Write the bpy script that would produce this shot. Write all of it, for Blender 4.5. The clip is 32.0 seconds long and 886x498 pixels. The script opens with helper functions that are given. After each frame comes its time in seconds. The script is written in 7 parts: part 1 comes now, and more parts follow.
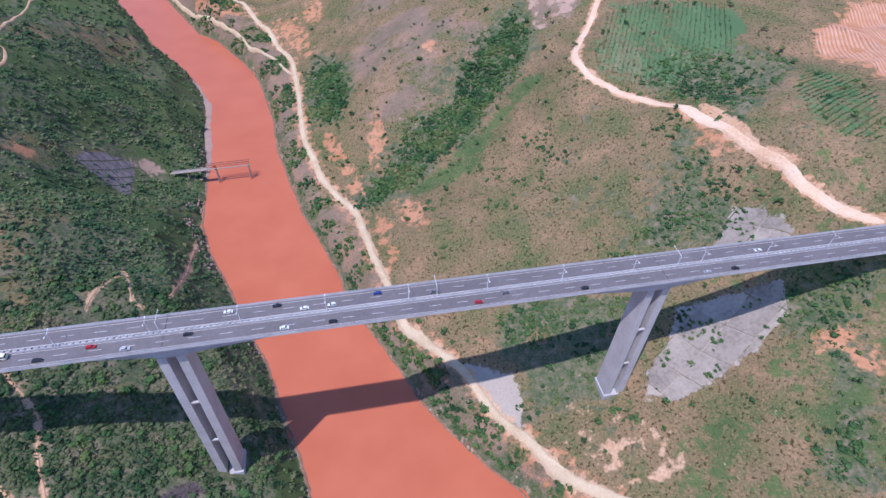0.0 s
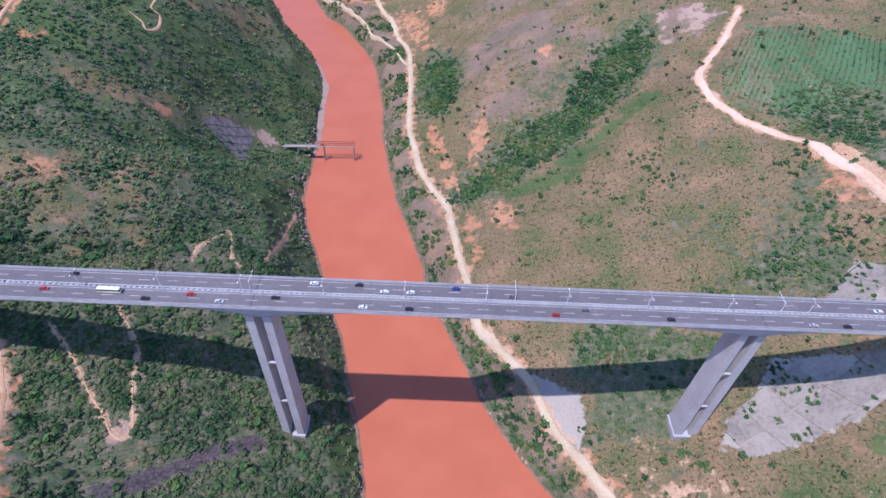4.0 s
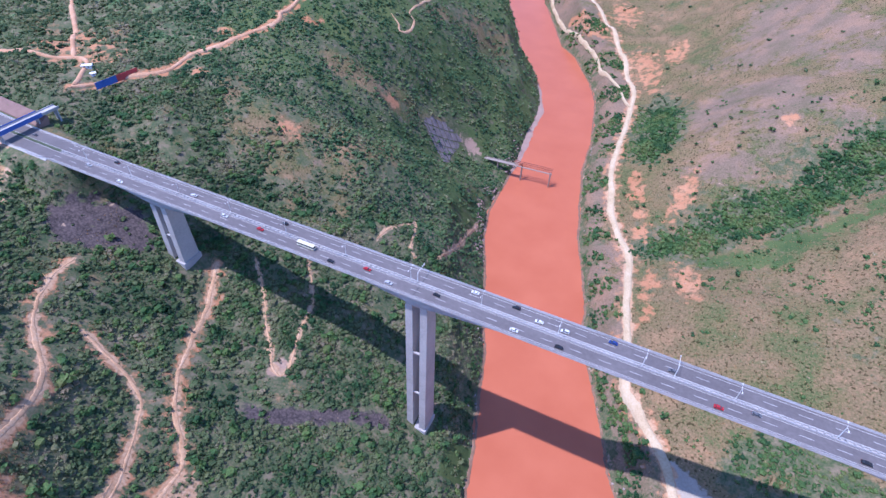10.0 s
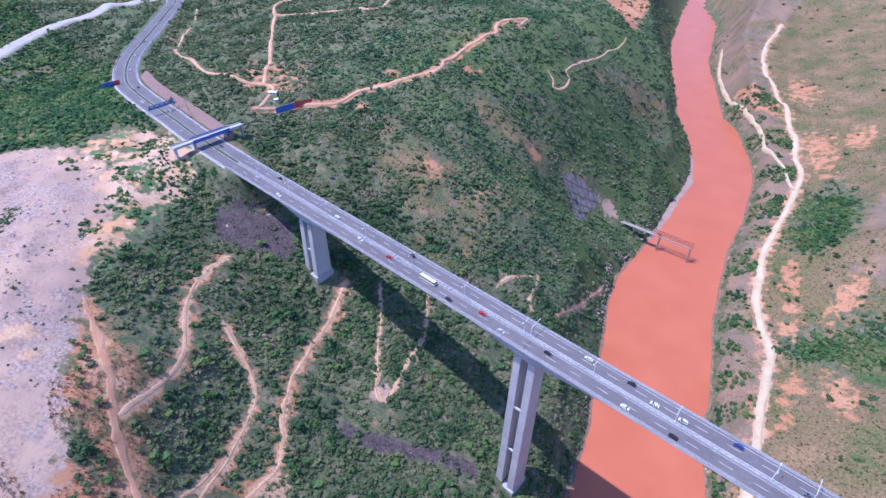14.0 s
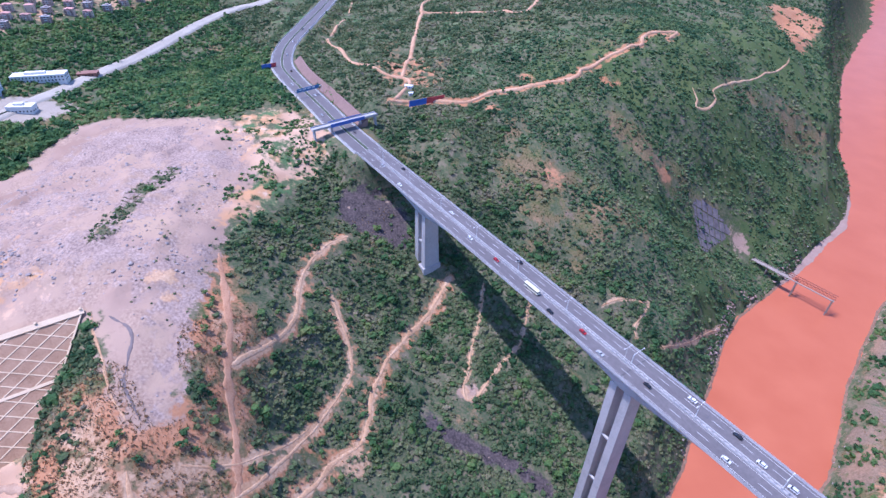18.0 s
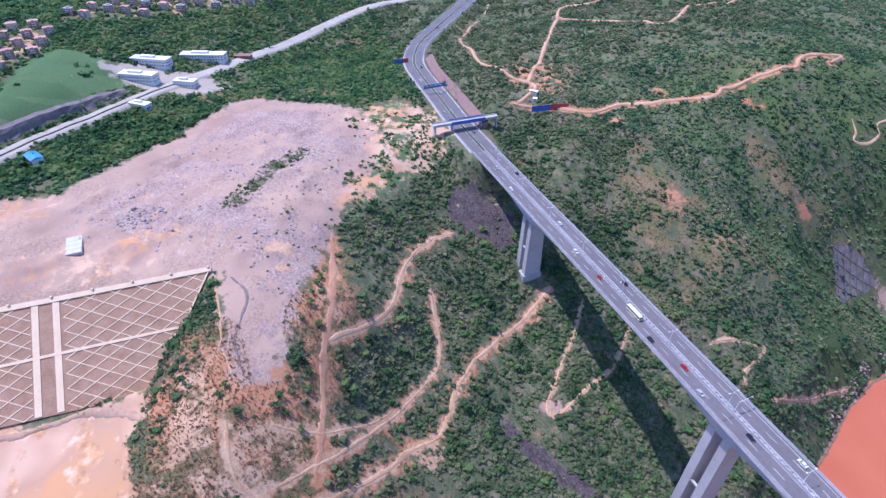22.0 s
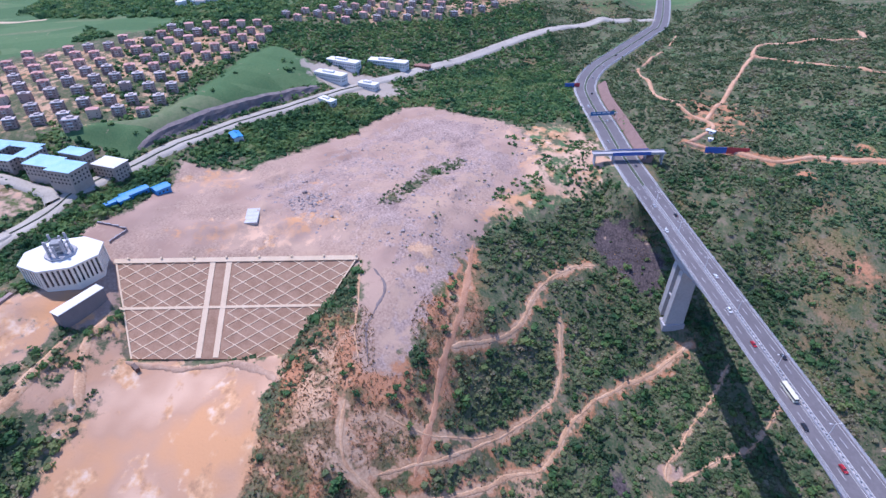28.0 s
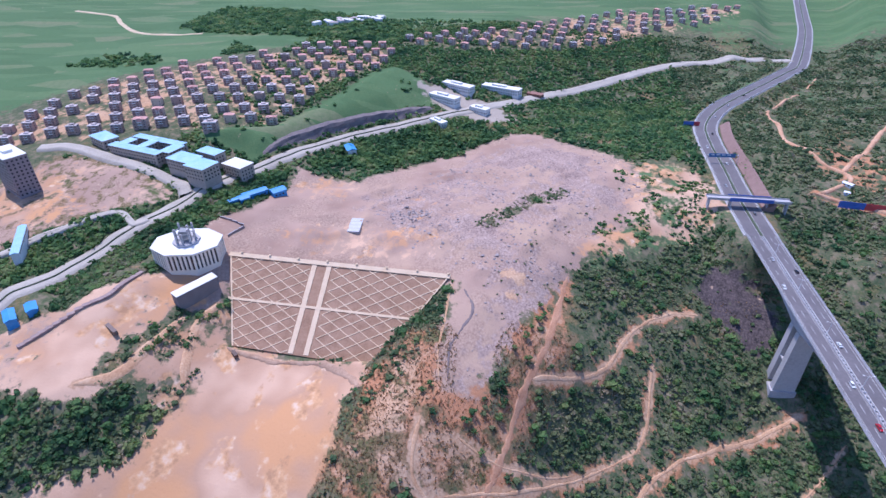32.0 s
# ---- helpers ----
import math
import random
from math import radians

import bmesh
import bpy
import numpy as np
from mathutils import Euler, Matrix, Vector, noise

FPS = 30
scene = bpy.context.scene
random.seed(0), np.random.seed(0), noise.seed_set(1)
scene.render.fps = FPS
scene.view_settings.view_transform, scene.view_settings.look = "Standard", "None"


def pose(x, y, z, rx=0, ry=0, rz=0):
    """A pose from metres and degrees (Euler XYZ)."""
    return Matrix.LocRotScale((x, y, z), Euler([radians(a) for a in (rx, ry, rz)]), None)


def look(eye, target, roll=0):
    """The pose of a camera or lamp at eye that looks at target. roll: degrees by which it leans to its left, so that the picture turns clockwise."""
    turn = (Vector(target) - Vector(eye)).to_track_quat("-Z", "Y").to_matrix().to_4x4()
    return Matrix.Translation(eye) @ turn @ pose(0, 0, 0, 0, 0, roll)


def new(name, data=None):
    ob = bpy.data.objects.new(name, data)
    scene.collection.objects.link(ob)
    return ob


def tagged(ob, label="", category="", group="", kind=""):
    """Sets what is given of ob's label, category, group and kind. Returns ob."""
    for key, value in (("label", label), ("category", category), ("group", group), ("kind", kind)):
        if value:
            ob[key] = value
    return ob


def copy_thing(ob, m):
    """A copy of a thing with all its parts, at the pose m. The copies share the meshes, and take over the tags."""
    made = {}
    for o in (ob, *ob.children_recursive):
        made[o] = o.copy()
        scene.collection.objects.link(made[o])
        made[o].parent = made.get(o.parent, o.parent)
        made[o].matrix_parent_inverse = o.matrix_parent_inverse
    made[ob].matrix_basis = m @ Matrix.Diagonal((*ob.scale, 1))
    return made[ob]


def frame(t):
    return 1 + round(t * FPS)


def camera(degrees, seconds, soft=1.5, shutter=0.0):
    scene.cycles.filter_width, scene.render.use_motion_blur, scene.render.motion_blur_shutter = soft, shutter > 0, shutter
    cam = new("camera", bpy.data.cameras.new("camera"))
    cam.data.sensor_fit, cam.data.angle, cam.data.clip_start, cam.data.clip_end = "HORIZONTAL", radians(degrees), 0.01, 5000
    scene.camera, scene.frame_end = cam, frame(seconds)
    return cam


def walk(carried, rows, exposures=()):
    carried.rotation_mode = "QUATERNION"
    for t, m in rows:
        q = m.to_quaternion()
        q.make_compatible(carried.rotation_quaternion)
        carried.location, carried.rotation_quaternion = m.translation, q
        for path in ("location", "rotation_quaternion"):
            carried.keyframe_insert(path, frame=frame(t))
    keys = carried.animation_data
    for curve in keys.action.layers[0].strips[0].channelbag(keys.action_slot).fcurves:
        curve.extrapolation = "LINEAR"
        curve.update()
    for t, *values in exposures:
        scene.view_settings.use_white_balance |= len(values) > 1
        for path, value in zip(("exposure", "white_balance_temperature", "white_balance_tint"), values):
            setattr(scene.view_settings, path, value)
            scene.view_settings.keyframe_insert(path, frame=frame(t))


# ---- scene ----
# ---- the camera: it hangs still over the river and turns from upstream to the town ----
cam = camera(78.3, 32.0)
EYE = (0, 0, 395)
PATH = [
    (0.0, pose(*EYE, 46.25, -1.79, -11.24)),
    (0.5, pose(*EYE, 46.23, -1.77, -9.84)),
    (1.0, pose(*EYE, 46.18, -1.77, -8.22)),
    (1.5, pose(*EYE, 46.11, -1.86, -6.47)),
    (2.0, pose(*EYE, 46.07, -1.89, -4.90)),
    (2.5, pose(*EYE, 46.05, -1.92, -3.49)),
    (3.0, pose(*EYE, 45.99, -1.91, -2.09)),
    (3.5, pose(*EYE, 45.93, -1.97, -0.44)),
    (5.5, pose(*EYE, 45.56, -1.96, 7.21)),
    (6.0, pose(*EYE, 45.44, -2.02, 9.30)),
    (6.5, pose(*EYE, 45.34, -1.95, 11.30)),
    (7.0, pose(*EYE, 45.25, -1.95, 13.30)),
    (7.5, pose(*EYE, 45.17, -1.97, 15.23)),
    (8.0, pose(*EYE, 45.09, -1.94, 17.11)),
    (8.5, pose(*EYE, 45.25, -1.90, 19.05)),
    (9.0, pose(*EYE, 45.82, -1.85, 21.09)),
    (9.5, pose(*EYE, 46.71, -1.77, 23.18)),
    (10.0, pose(*EYE, 47.61, -1.73, 25.50)),
    (10.5, pose(*EYE, 48.46, -1.62, 27.78)),
    (11.0, pose(*EYE, 49.27, -1.52, 29.74)),
    (11.5, pose(*EYE, 50.05, -1.43, 31.64)),
    (12.0, pose(*EYE, 50.75, -1.34, 33.64)),
    (12.5, pose(*EYE, 51.37, -1.31, 35.67)),
    (13.0, pose(*EYE, 51.96, -1.20, 37.67)),
    (13.5, pose(*EYE, 52.21, -1.02, 39.61)),
    (14.0, pose(*EYE, 52.25, -0.87, 41.47)),
    (14.5, pose(*EYE, 52.28, -0.80, 43.28)),
    (16.5, pose(*EYE, 52.27, -0.75, 49.94)),
    (17.0, pose(*EYE, 52.29, -0.68, 51.78)),
    (17.5, pose(*EYE, 52.33, -0.61, 53.69)),
    (18.0, pose(*EYE, 52.34, -0.60, 55.62)),
    (18.5, pose(*EYE, 52.34, -0.60, 57.44)),
    (19.0, pose(*EYE, 52.38, -0.59, 59.26)),
    (19.5, pose(*EYE, 52.39, -0.53, 61.11)),
    (20.0, pose(*EYE, 52.41, -0.49, 62.92)),
    (20.5, pose(*EYE, 52.42, -0.53, 64.79)),
    (21.0, pose(*EYE, 52.46, -0.47, 66.24)),
    (21.5, pose(*EYE, 52.47, -0.38, 67.54)),
    (22.0, pose(*EYE, 52.51, -0.28, 68.95)),
    (22.5, pose(*EYE, 52.55, -0.26, 70.44)),
    (23.0, pose(*EYE, 52.59, -0.24, 71.96)),
    (23.5, pose(*EYE, 52.64, -0.19, 73.53)),
    (24.0, pose(*EYE, 52.65, -0.08, 75.13)),
    (24.5, pose(*EYE, 52.67, -0.04, 76.85)),
    (25.0, pose(*EYE, 52.70, 0.01, 78.52)),
    (25.5, pose(*EYE, 52.74, 0.02, 79.99)),
    (27.5, pose(*EYE, 53.91, 0.09, 85.46)),
    (28.0, pose(*EYE, 54.37, 0.04, 86.73)),
    (28.5, pose(*EYE, 54.81, 0.06, 88.01)),
    (29.0, pose(*EYE, 55.25, 0.09, 89.43)),
    (29.5, pose(*EYE, 55.70, 0.08, 91.03)),
    (30.0, pose(*EYE, 56.11, 0.05, 92.83)),
    (30.5, pose(*EYE, 56.54, 0.17, 94.59)),
    (31.0, pose(*EYE, 56.88, 0.24, 96.08)),
    (31.5, pose(*EYE, 56.90, 0.19, 97.39)),
    (32.0, pose(*EYE, 56.90, 0.18, 98.52)),
]
walk(cam, PATH, exposures=((0.0, 0.13, 5220, 21), (6.0, 0.24, 5080, 24), (13.0, 0.42, 4890, 25), (20.0, 0.38, 4970, 26), (28.0, 0.17, 5090, 24), (32.0, 0.13, 5090, 24)))

# ---- sky and sun ----
SUN_FALL = Vector((0.336, 0.312, -1.0))
world = bpy.data.worlds.new("world")
scene.world = world
world.use_nodes = True
sky = world.node_tree.nodes.new("ShaderNodeTexSky")
sky.sky_type, sky.sun_disc = "NISHITA", False
sky.sun_elevation, sky.sun_rotation = radians(65.4), radians(227)
sky.air_density, sky.dust_density, sky.ozone_density = 1.0, 0.4, 3.0
background = world.node_tree.nodes["Background"]
background.inputs["Strength"].default_value = 0.165
world.node_tree.links.new(sky.outputs[0], background.inputs[0])
sun = new("sun", bpy.data.lights.new("sun", "SUN"))
sun.data.energy, sun.data.angle, sun.data.color = 4.2, radians(0.6), (1.0, 0.88, 0.72)
sun.matrix_world = look((0, 0, 900), Vector((0, 0, 900)) + SUN_FALL)

# ---- the lie of the land: spot heights (x, y, z), river banks, fine relief ----
WEST_NEAR = [(-210, -37, 162), (-181, -69, 148), (-161, -93, 132), (-195, -162, 129), (-153, -192, 123), (-236, -134, 134),
             (-247, 17, 150), (-193, -5, 126), (-281, 98, 128), (-324, 154, 122), (-343, 83, 152), (-243, 152, 88), (-209, 93, 96),
             (-219, 38, 104), (-192, 72, 82), (-193, 158, 70), (-159, 109, 62), (-138, 168, 54), (-59, 145, 22), (-120, 0, 72),
             (-96, 180, 28), (-290, 183, 112), (-245, 203, 92), (-200, 209, 73), (-150, 212, 60)]
TERRACE = [(-251, -184, 137), (-246, -84, 140), (-306, -202, 172), (-303, -42, 172), (-363, -93, 174), (-568, 5, 176), (-503, 103, 178),
           (-267, -17, 170), (-344, 38, 177), (-290, -231, 172), (-194, -260, 162), (-146, -249, 150), (-194, -217, 150),
           (-296, -293, 172), (-436, -246, 174), (-405, 186, 168), (-60, -160, 70), (-100, -320, 120), (-60, -700, 130)]
PLAIN = [(-694, -21, 174), (-477, -289, 198), (-446, -453, 192), (-738, -176, 205), (-1118, 267, 206), (-440, -332, 184),
         (-766, -717, 188), (-1255, -189, 192), (-753, 134, 152), (-537, -78, 160), (-613, 205, 174), (-889, 380, 176), (-850, 46, 196),
         (-1800, -900, 190), (-2400, 300, 215), (-1500, -2000, 190), (-2600, -2600, 220), (-400, -1200, 180)]
WEST_NORTH = [(-416, 371, 180), (-603, 408, 186), (-307, 552, 166), (-307, 375, 150), (-299, 286, 132), (-219, 350, 102), (-180, 343, 72),
              (-237, 510, 62), (-213, 520, 32), (-207, 550, 17), (-244, 600, 92), (-237, 724, 55), (-340, 643, 180), (-324, 802, 150), (-247, 330, 118),
              (-448, 724, 190), (-900, 1000, 205), (-700, 1500, 200), (-1500, 1800, 260), (-800, 2600, 260), (-2600, 2600, 330)]
EAST_NORTH = [(13, 446, 22), (-31, 543, 24), (-48, 689, 26), (-101, 964, 28), (164, 341, 76), (95, 377, 54), (211, 416, 112), (289, 416, 148),
              (48, 437, 32), (220, 291, 86), (122, 509, 62), (46, 517, 34), (196, 552, 96), (111, 635, 118), (217, 645, 150), (29, 786, 58),
              (69, 580, 76), (-17, 897, 50), (150, 1000, 170), (-200, 1350, 70), (100, 1700, 220), (600, 1100, 240), (-100, 2600, 260), (2600, 2600, 360)]
EAST = [(238, 485, 164), (295, 369, 168), (318, 268, 172), (330, 208, 175), (324, 503, 175), (387, 370, 182), (543, 464, 192), (299, 257, 146),
        (255, 195, 84), (267, 116, 96), (205, 116, 60), (133, 168, 38), (89, 151, 10), (316, 171, 122), (171, 178, 54), (94, 225, 34),
        (155, 218, 56), (200, -100, 80), (400, 60, 160), (300, -600, 150), (1200, 0, 230), (1400, -1500, 240), (2600, -2600, 300), (2600, 500, 330)]
SPOTS = np.array(WEST_NEAR + TERRACE + PLAIN + WEST_NORTH + EAST_NORTH + EAST, float)
BANK_Y = (-3000, -600, -200, 0, 100, 145, 169, 200, 226, 284, 344, 375, 435, 479, 610, 692, 740, 809, 870, 961, 1000, 1165, 1285, 1340, 1584, 1750, 2200, 3000)
BANK_WEST = (300, 120, 20, -25, -40, -44, -49, -55, -64, -81, -106, -118, -143, -155, -162, -174, -177, -200, -230, -288, -303, -383, -437, -460, -540, -590, -800, -900)
BANK_EAST = (420, 240, 150, 125, 112, 99, 79, 57, 42, 18, -10, -15, -33, -50, -80, -88, -97, -111, -136, -184, -220, -296, -352, -366, -440, -530, -680, -780)
# side valleys that run down the western hill to the river
RAVINES = [[(-380, 363), (-335, 365), (-290, 380), (-265, 416), (-243, 452), (-222, 473)], [(-386, 470), (-321, 486), (-274, 519), (-240, 575), (-200, 600)],
           [(-340, 548), (-293, 561), (-258, 610), (-205, 665)], [(-300, 262), (-262, 268), (-225, 300), (-190, 345), (-160, 380)]]


def spline_weights(points, heights):
    d2 = ((points[:, None] - points[None]) ** 2).sum(-1)
    n = len(points)
    m = np.zeros((n + 3, n + 3))
    m[:n, :n] = 0.5 * d2 * np.log(d2 + 1e-9) + np.eye(n) * 0.02
    m[:n, n:] = np.c_[np.ones(n), points]
    m[n:, :n] = m[:n, n:].T
    return np.linalg.solve(m, np.r_[heights, 0, 0, 0])


SCALE = 400.0
SPLINE = spline_weights(SPOTS[:, :2] / SCALE, SPOTS[:, 2])
LATTICE = np.random.RandomState(7).rand(256, 256)


def grain(x, y, size, turn=0.0):
    """Smooth value noise, 0 to 1, with knots size metres apart."""
    c, s = np.cos(turn), np.sin(turn)
    u, v = (x * c - y * s) / size + 91.3, (x * s + y * c) / size + 17.7
    i, j = np.floor(u).astype(int), np.floor(v).astype(int)
    a, b = u - i, v - j
    a, b = a * a * (3 - 2 * a), b * b * (3 - 2 * b)
    k = lambda p, q: LATTICE[p & 255, q & 255]
    return (k(i, j) * (1 - a) + k(i + 1, j) * a) * (1 - b) + (k(i, j + 1) * (1 - a) + k(i + 1, j + 1) * a) * b


def inside(x, y, outline):
    """Signed distance to a closed outline: positive inside, in metres."""
    p = np.array(outline, float)
    q = np.roll(p, -1, 0)
    best, odd = np.full(np.shape(x), 1e9), np.zeros(np.shape(x), bool)
    for (ax, ay), (bx, by) in zip(p, q):
        ex, ey = bx - ax, by - ay
        k = np.clip(((x - ax) * ex + (y - ay) * ey) / (ex * ex + ey * ey + 1e-9), 0, 1)
        best = np.minimum(best, np.hypot(x - ax - k * ex, y - ay - k * ey))
        odd ^= ((ay > y) != (by > y)) & (x < ex * (y - ay) / (ey + 1e-12) + ax)
    return np.where(odd, best, -best)


def shore(x, y):
    """Metres from the river's edge; negative in the water."""
    wob = (grain(x, y, 26) - 0.5) * 5 + (grain(x, y, 9) - 0.5) * 2
    return np.maximum(np.interp(y, BANK_Y, BANK_WEST) - x, x - np.interp(y, BANK_Y, BANK_EAST)) * 0.92 + wob


# benches cut into the hills, the motorway's bed and the plane of the lattice slope
DUMP = [(-422, -188), (-437, -142), (-474, -119), (-532, -71), (-555, -37), (-575, -11), (-577, 8), (-548, 46), (-521, 89), (-496, 107), (-457, 116),
        (-427, 110), (-400, 96), (-366, 66), (-323, 39), (-285, 16), (-260, 4), (-239, -3), (-222, -15), (-217, -34), (-236, -40), (-268, -39), (-299,
        -40), (-317, -127), (-308, -206), (-345, -209), (-394, -190)]
CUT = [(-472, -324), (-516, -260), (-582, -234), (-687, -202), (-724, -173), (-693, -122), (-645, -107), (-612, -149), (-544, -196), (-499, -218),
       (-447, -249), (-459, -268)]
PIT = [(-250, -183), (-248, -155), (-240, -120), (-237, -84), (-220, -83), (-205, -93), (-183, -89), (-167, -95), (-153, -95), (-129, -133), (-119,
       -217), (-132, -247), (-146, -223), (-163, -203), (-190, -194), (-211, -187), (-231, -189), (-244, -186)]
MOTORWAY = [(-384, 187.4), (-449, 189), (-507, 193), (-579, 197), (-631, 206), (-695, 238), (-772, 298), (-865, 372), (-928, 414), (-1153, 507), (-1329, 568), (-1900, 760)]
SLOPE_TL, SLOPE_TR, SLOPE_BR, SLOPE_BL = (-308, -205, 172.5), (-303, -42, 172.5), (-244, -84, 139), (-250, -183, 138)


def near_line(x, y, points):
    """Metres from a line of points."""
    best = np.full(np.shape(x), 1e9)
    for (ax, ay), (bx, by) in zip(points, points[1:]):
        ex, ey = bx - ax, by - ay
        k = np.clip(((x - ax) * ex + (y - ay) * ey) / (ex * ex + ey * ey), 0, 1)
        best = np.minimum(best, np.hypot(x - ax - k * ex, y - ay - k * ey))
    return best


def eased(a):
    a = np.clip(a, 0, 1)
    return a * a * (3 - 2 * a)


def height(x, y):
    """The ground's height in metres above the river."""
    x, y = np.asarray(x, float), np.asarray(y, float)
    z = SPLINE[-3] + SPLINE[-2] * x / SCALE + SPLINE[-1] * y / SCALE
    for (px, py, _), w in zip(SPOTS, SPLINE):
        d2 = ((x - px) ** 2 + (y - py) ** 2) / SCALE ** 2
        z = z + w * 0.5 * d2 * np.log(d2 + 1e-9)
    s = shore(x, y)
    slope = np.clip((s - 6) / 60, 0, 1)
    flat = np.clip((inside(x, y, DUMP) + 5) / 14, 0, 1) * 0.85 + np.clip((inside(x, y, PIT) + 6) / 14, 0, 1) * 0.8
    away = np.clip((x + 400) / -120, 0, 1) * np.clip((260 - y) / 120, 0, 1)
    rough = slope * (1 - np.clip(np.maximum(flat, away * 0.85), 0, 1))
    ridge = 1 - np.abs(2 * grain(x, y, 70, 0.5) - 1)
    z = z + rough * ((ridge - 0.5) * 9 + (grain(x, y, 33, 1.1) - 0.5) * 6) + (0.25 + 0.75 * rough) * (grain(x, y, 13, 0.3) - 0.5) * 2.0
    z = z - rough * 7 * np.exp(-(np.minimum.reduce([near_line(x, y, q) for q in RAVINES]) / 15) ** 2)
    z = z + 9 * eased(inside(x, y, CUT) / 22)
    heaps = np.clip(inside(x, y, DUMP) / 25, 0, 1)
    z = z + heaps * ((1 - np.abs(2 * grain(x, y, 21, 0.9) - 1)) ** 2 * 3.4 + (grain(x, y, 8, 0.2) - 0.5) * 1.8 - 1.0)
    z = np.minimum(z, 1.2 + np.clip(s, 0, None) * 0.95 + np.clip(s, 0, None) ** 2 * 0.01)
    z = np.maximum(z, 1.0 + np.clip(s, 0, 30) * 0.12)
    bed = eased(1.9 - near_line(x, y, MOTORWAY) / (16 + np.clip(-x - 640, 0, None) * 0.07))
    z = z * (1 - bed) + 175.4 * bed
    tl, tr, bl = np.array(SLOPE_TL), np.array(SLOPE_TR), np.array(SLOPE_BL)
    nx, ny, nz = np.cross(tr - tl, bl - tl)
    plane = tl[2] - (nx * (x - tl[0]) + ny * (y - tl[1])) / nz
    on = eased(inside(x, y, [p[:2] for p in (SLOPE_TL, SLOPE_TR, SLOPE_BR, SLOPE_BL)]) / 6 + 1)
    z = z * (1 - on) + np.clip(plane - 0.9, 136, 172) * on
    return np.where(s < 4, np.maximum(np.minimum(z, (s - 1) * 0.5), -6), z)

# ---- materials ----
def ramp(nodes, stops):
    node = nodes.new("ShaderNodeValToRGB")
    while len(node.color_ramp.elements) < len(stops):
        node.color_ramp.elements.new(0.5)
    for e, (at, c) in zip(node.color_ramp.elements, stops):
        e.position, e.color = at, (*c, 1)
    return node


def surface(name, colours, size=3.0, rough=0.85, bump=0.3, fine=0.4, metal=0.0, bump_size=1.0, spread=0.0):
    """A material whose colour wanders between two or three colours at two scales (size, fine in metres), with relief.
    spread: how far single objects differ in brightness."""
    m = bpy.data.materials.new(name)
    m.use_nodes = True
    n, l = m.node_tree.nodes, m.node_tree.links
    b = n["Principled BSDF"]
    b.inputs["Roughness"].default_value, b.inputs["Metallic"].default_value = rough, metal
    co = n.new("ShaderNodeNewGeometry")
    big, small = n.new("ShaderNodeTexNoise"), n.new("ShaderNodeTexNoise")
    for tex, s, d in ((big, size, 4), (small, fine, 3)):
        tex.inputs["Scale"].default_value, tex.inputs["Detail"].default_value = 1 / s, d
        l.new(co.outputs["Position"], tex.inputs["Vector"])
    mix = n.new("ShaderNodeMath")
    mix.operation = "MULTIPLY_ADD"
    mix.inputs[1].default_value = 0.45
    l.new(small.outputs[0], mix.inputs[0])
    half = n.new("ShaderNodeMath")
    half.operation = "MULTIPLY"
    half.inputs[1].default_value = 0.55
    l.new(big.outputs[0], half.inputs[0])
    l.new(half.outputs[0], mix.inputs[2])
    stops = [(0.3 + 0.4 * i / (len(colours) - 1), c) for i, c in enumerate(colours)]
    r = ramp(n, stops)
    l.new(mix.outputs[0], r.inputs[0])
    out = r.outputs[0]
    if spread:
        info, hsv, scale = n.new("ShaderNodeObjectInfo"), n.new("ShaderNodeHueSaturation"), n.new("ShaderNodeMapRange")
        scale.inputs[3].default_value, scale.inputs[4].default_value = 1 - spread, 1 + spread
        l.new(info.outputs["Random"], scale.inputs[0])
        l.new(scale.outputs[0], hsv.inputs["Value"])
        l.new(out, hsv.inputs["Color"])
        out = hsv.outputs[0]
    l.new(out, b.inputs["Base Color"])
    if bump:
        bm_ = n.new("ShaderNodeBump")
        bm_.inputs["Strength"].default_value, bm_.inputs["Distance"].default_value = bump, 0.15 * bump_size
        l.new(small.outputs[0], bm_.inputs["Height"])
        l.new(bm_.outputs[0], b.inputs["Normal"])
    return m


def paint(name, colour, rough=0.4, metal=0.0, spread=0.06):
    lo, hi = tuple(c * 0.85 for c in colour), tuple(min(1, c * 1.12) for c in colour)
    return surface(name, (lo, colour, hi), 2.0, rough, 0.03, 0.3, metal, 1, spread)


CONCRETE = surface("concrete", ((0.30, 0.29, 0.30), (0.42, 0.40, 0.41), (0.50, 0.48, 0.48)), 9, 0.85, 0.15, 0.8)
PIER_CONCRETE = surface("pier_concrete", ((0.35, 0.33, 0.325), (0.46, 0.435, 0.43), (0.53, 0.505, 0.495)), 14, 0.85, 0.15, 1.2)
ASPHALT = surface("asphalt", ((0.112, 0.098, 0.101), (0.14, 0.124, 0.128), (0.175, 0.157, 0.16)), 25, 0.8, 0.1, 1.5)
WHITE_LINE = surface("road_paint", ((0.42, 0.41, 0.40), (0.58, 0.57, 0.55)), 3, 0.6, 0.05, 0.5)
GALVANISED = surface("galvanised_steel", ((0.45, 0.45, 0.46), (0.6, 0.6, 0.6)), 2, 0.45, 0.05, 0.3, 0.6)
DIRT_ROAD = surface("dirt_road", ((0.38, 0.19, 0.10), (0.53, 0.30, 0.175), (0.63, 0.43, 0.29)), 14, 0.95, 0.4, 1.6)
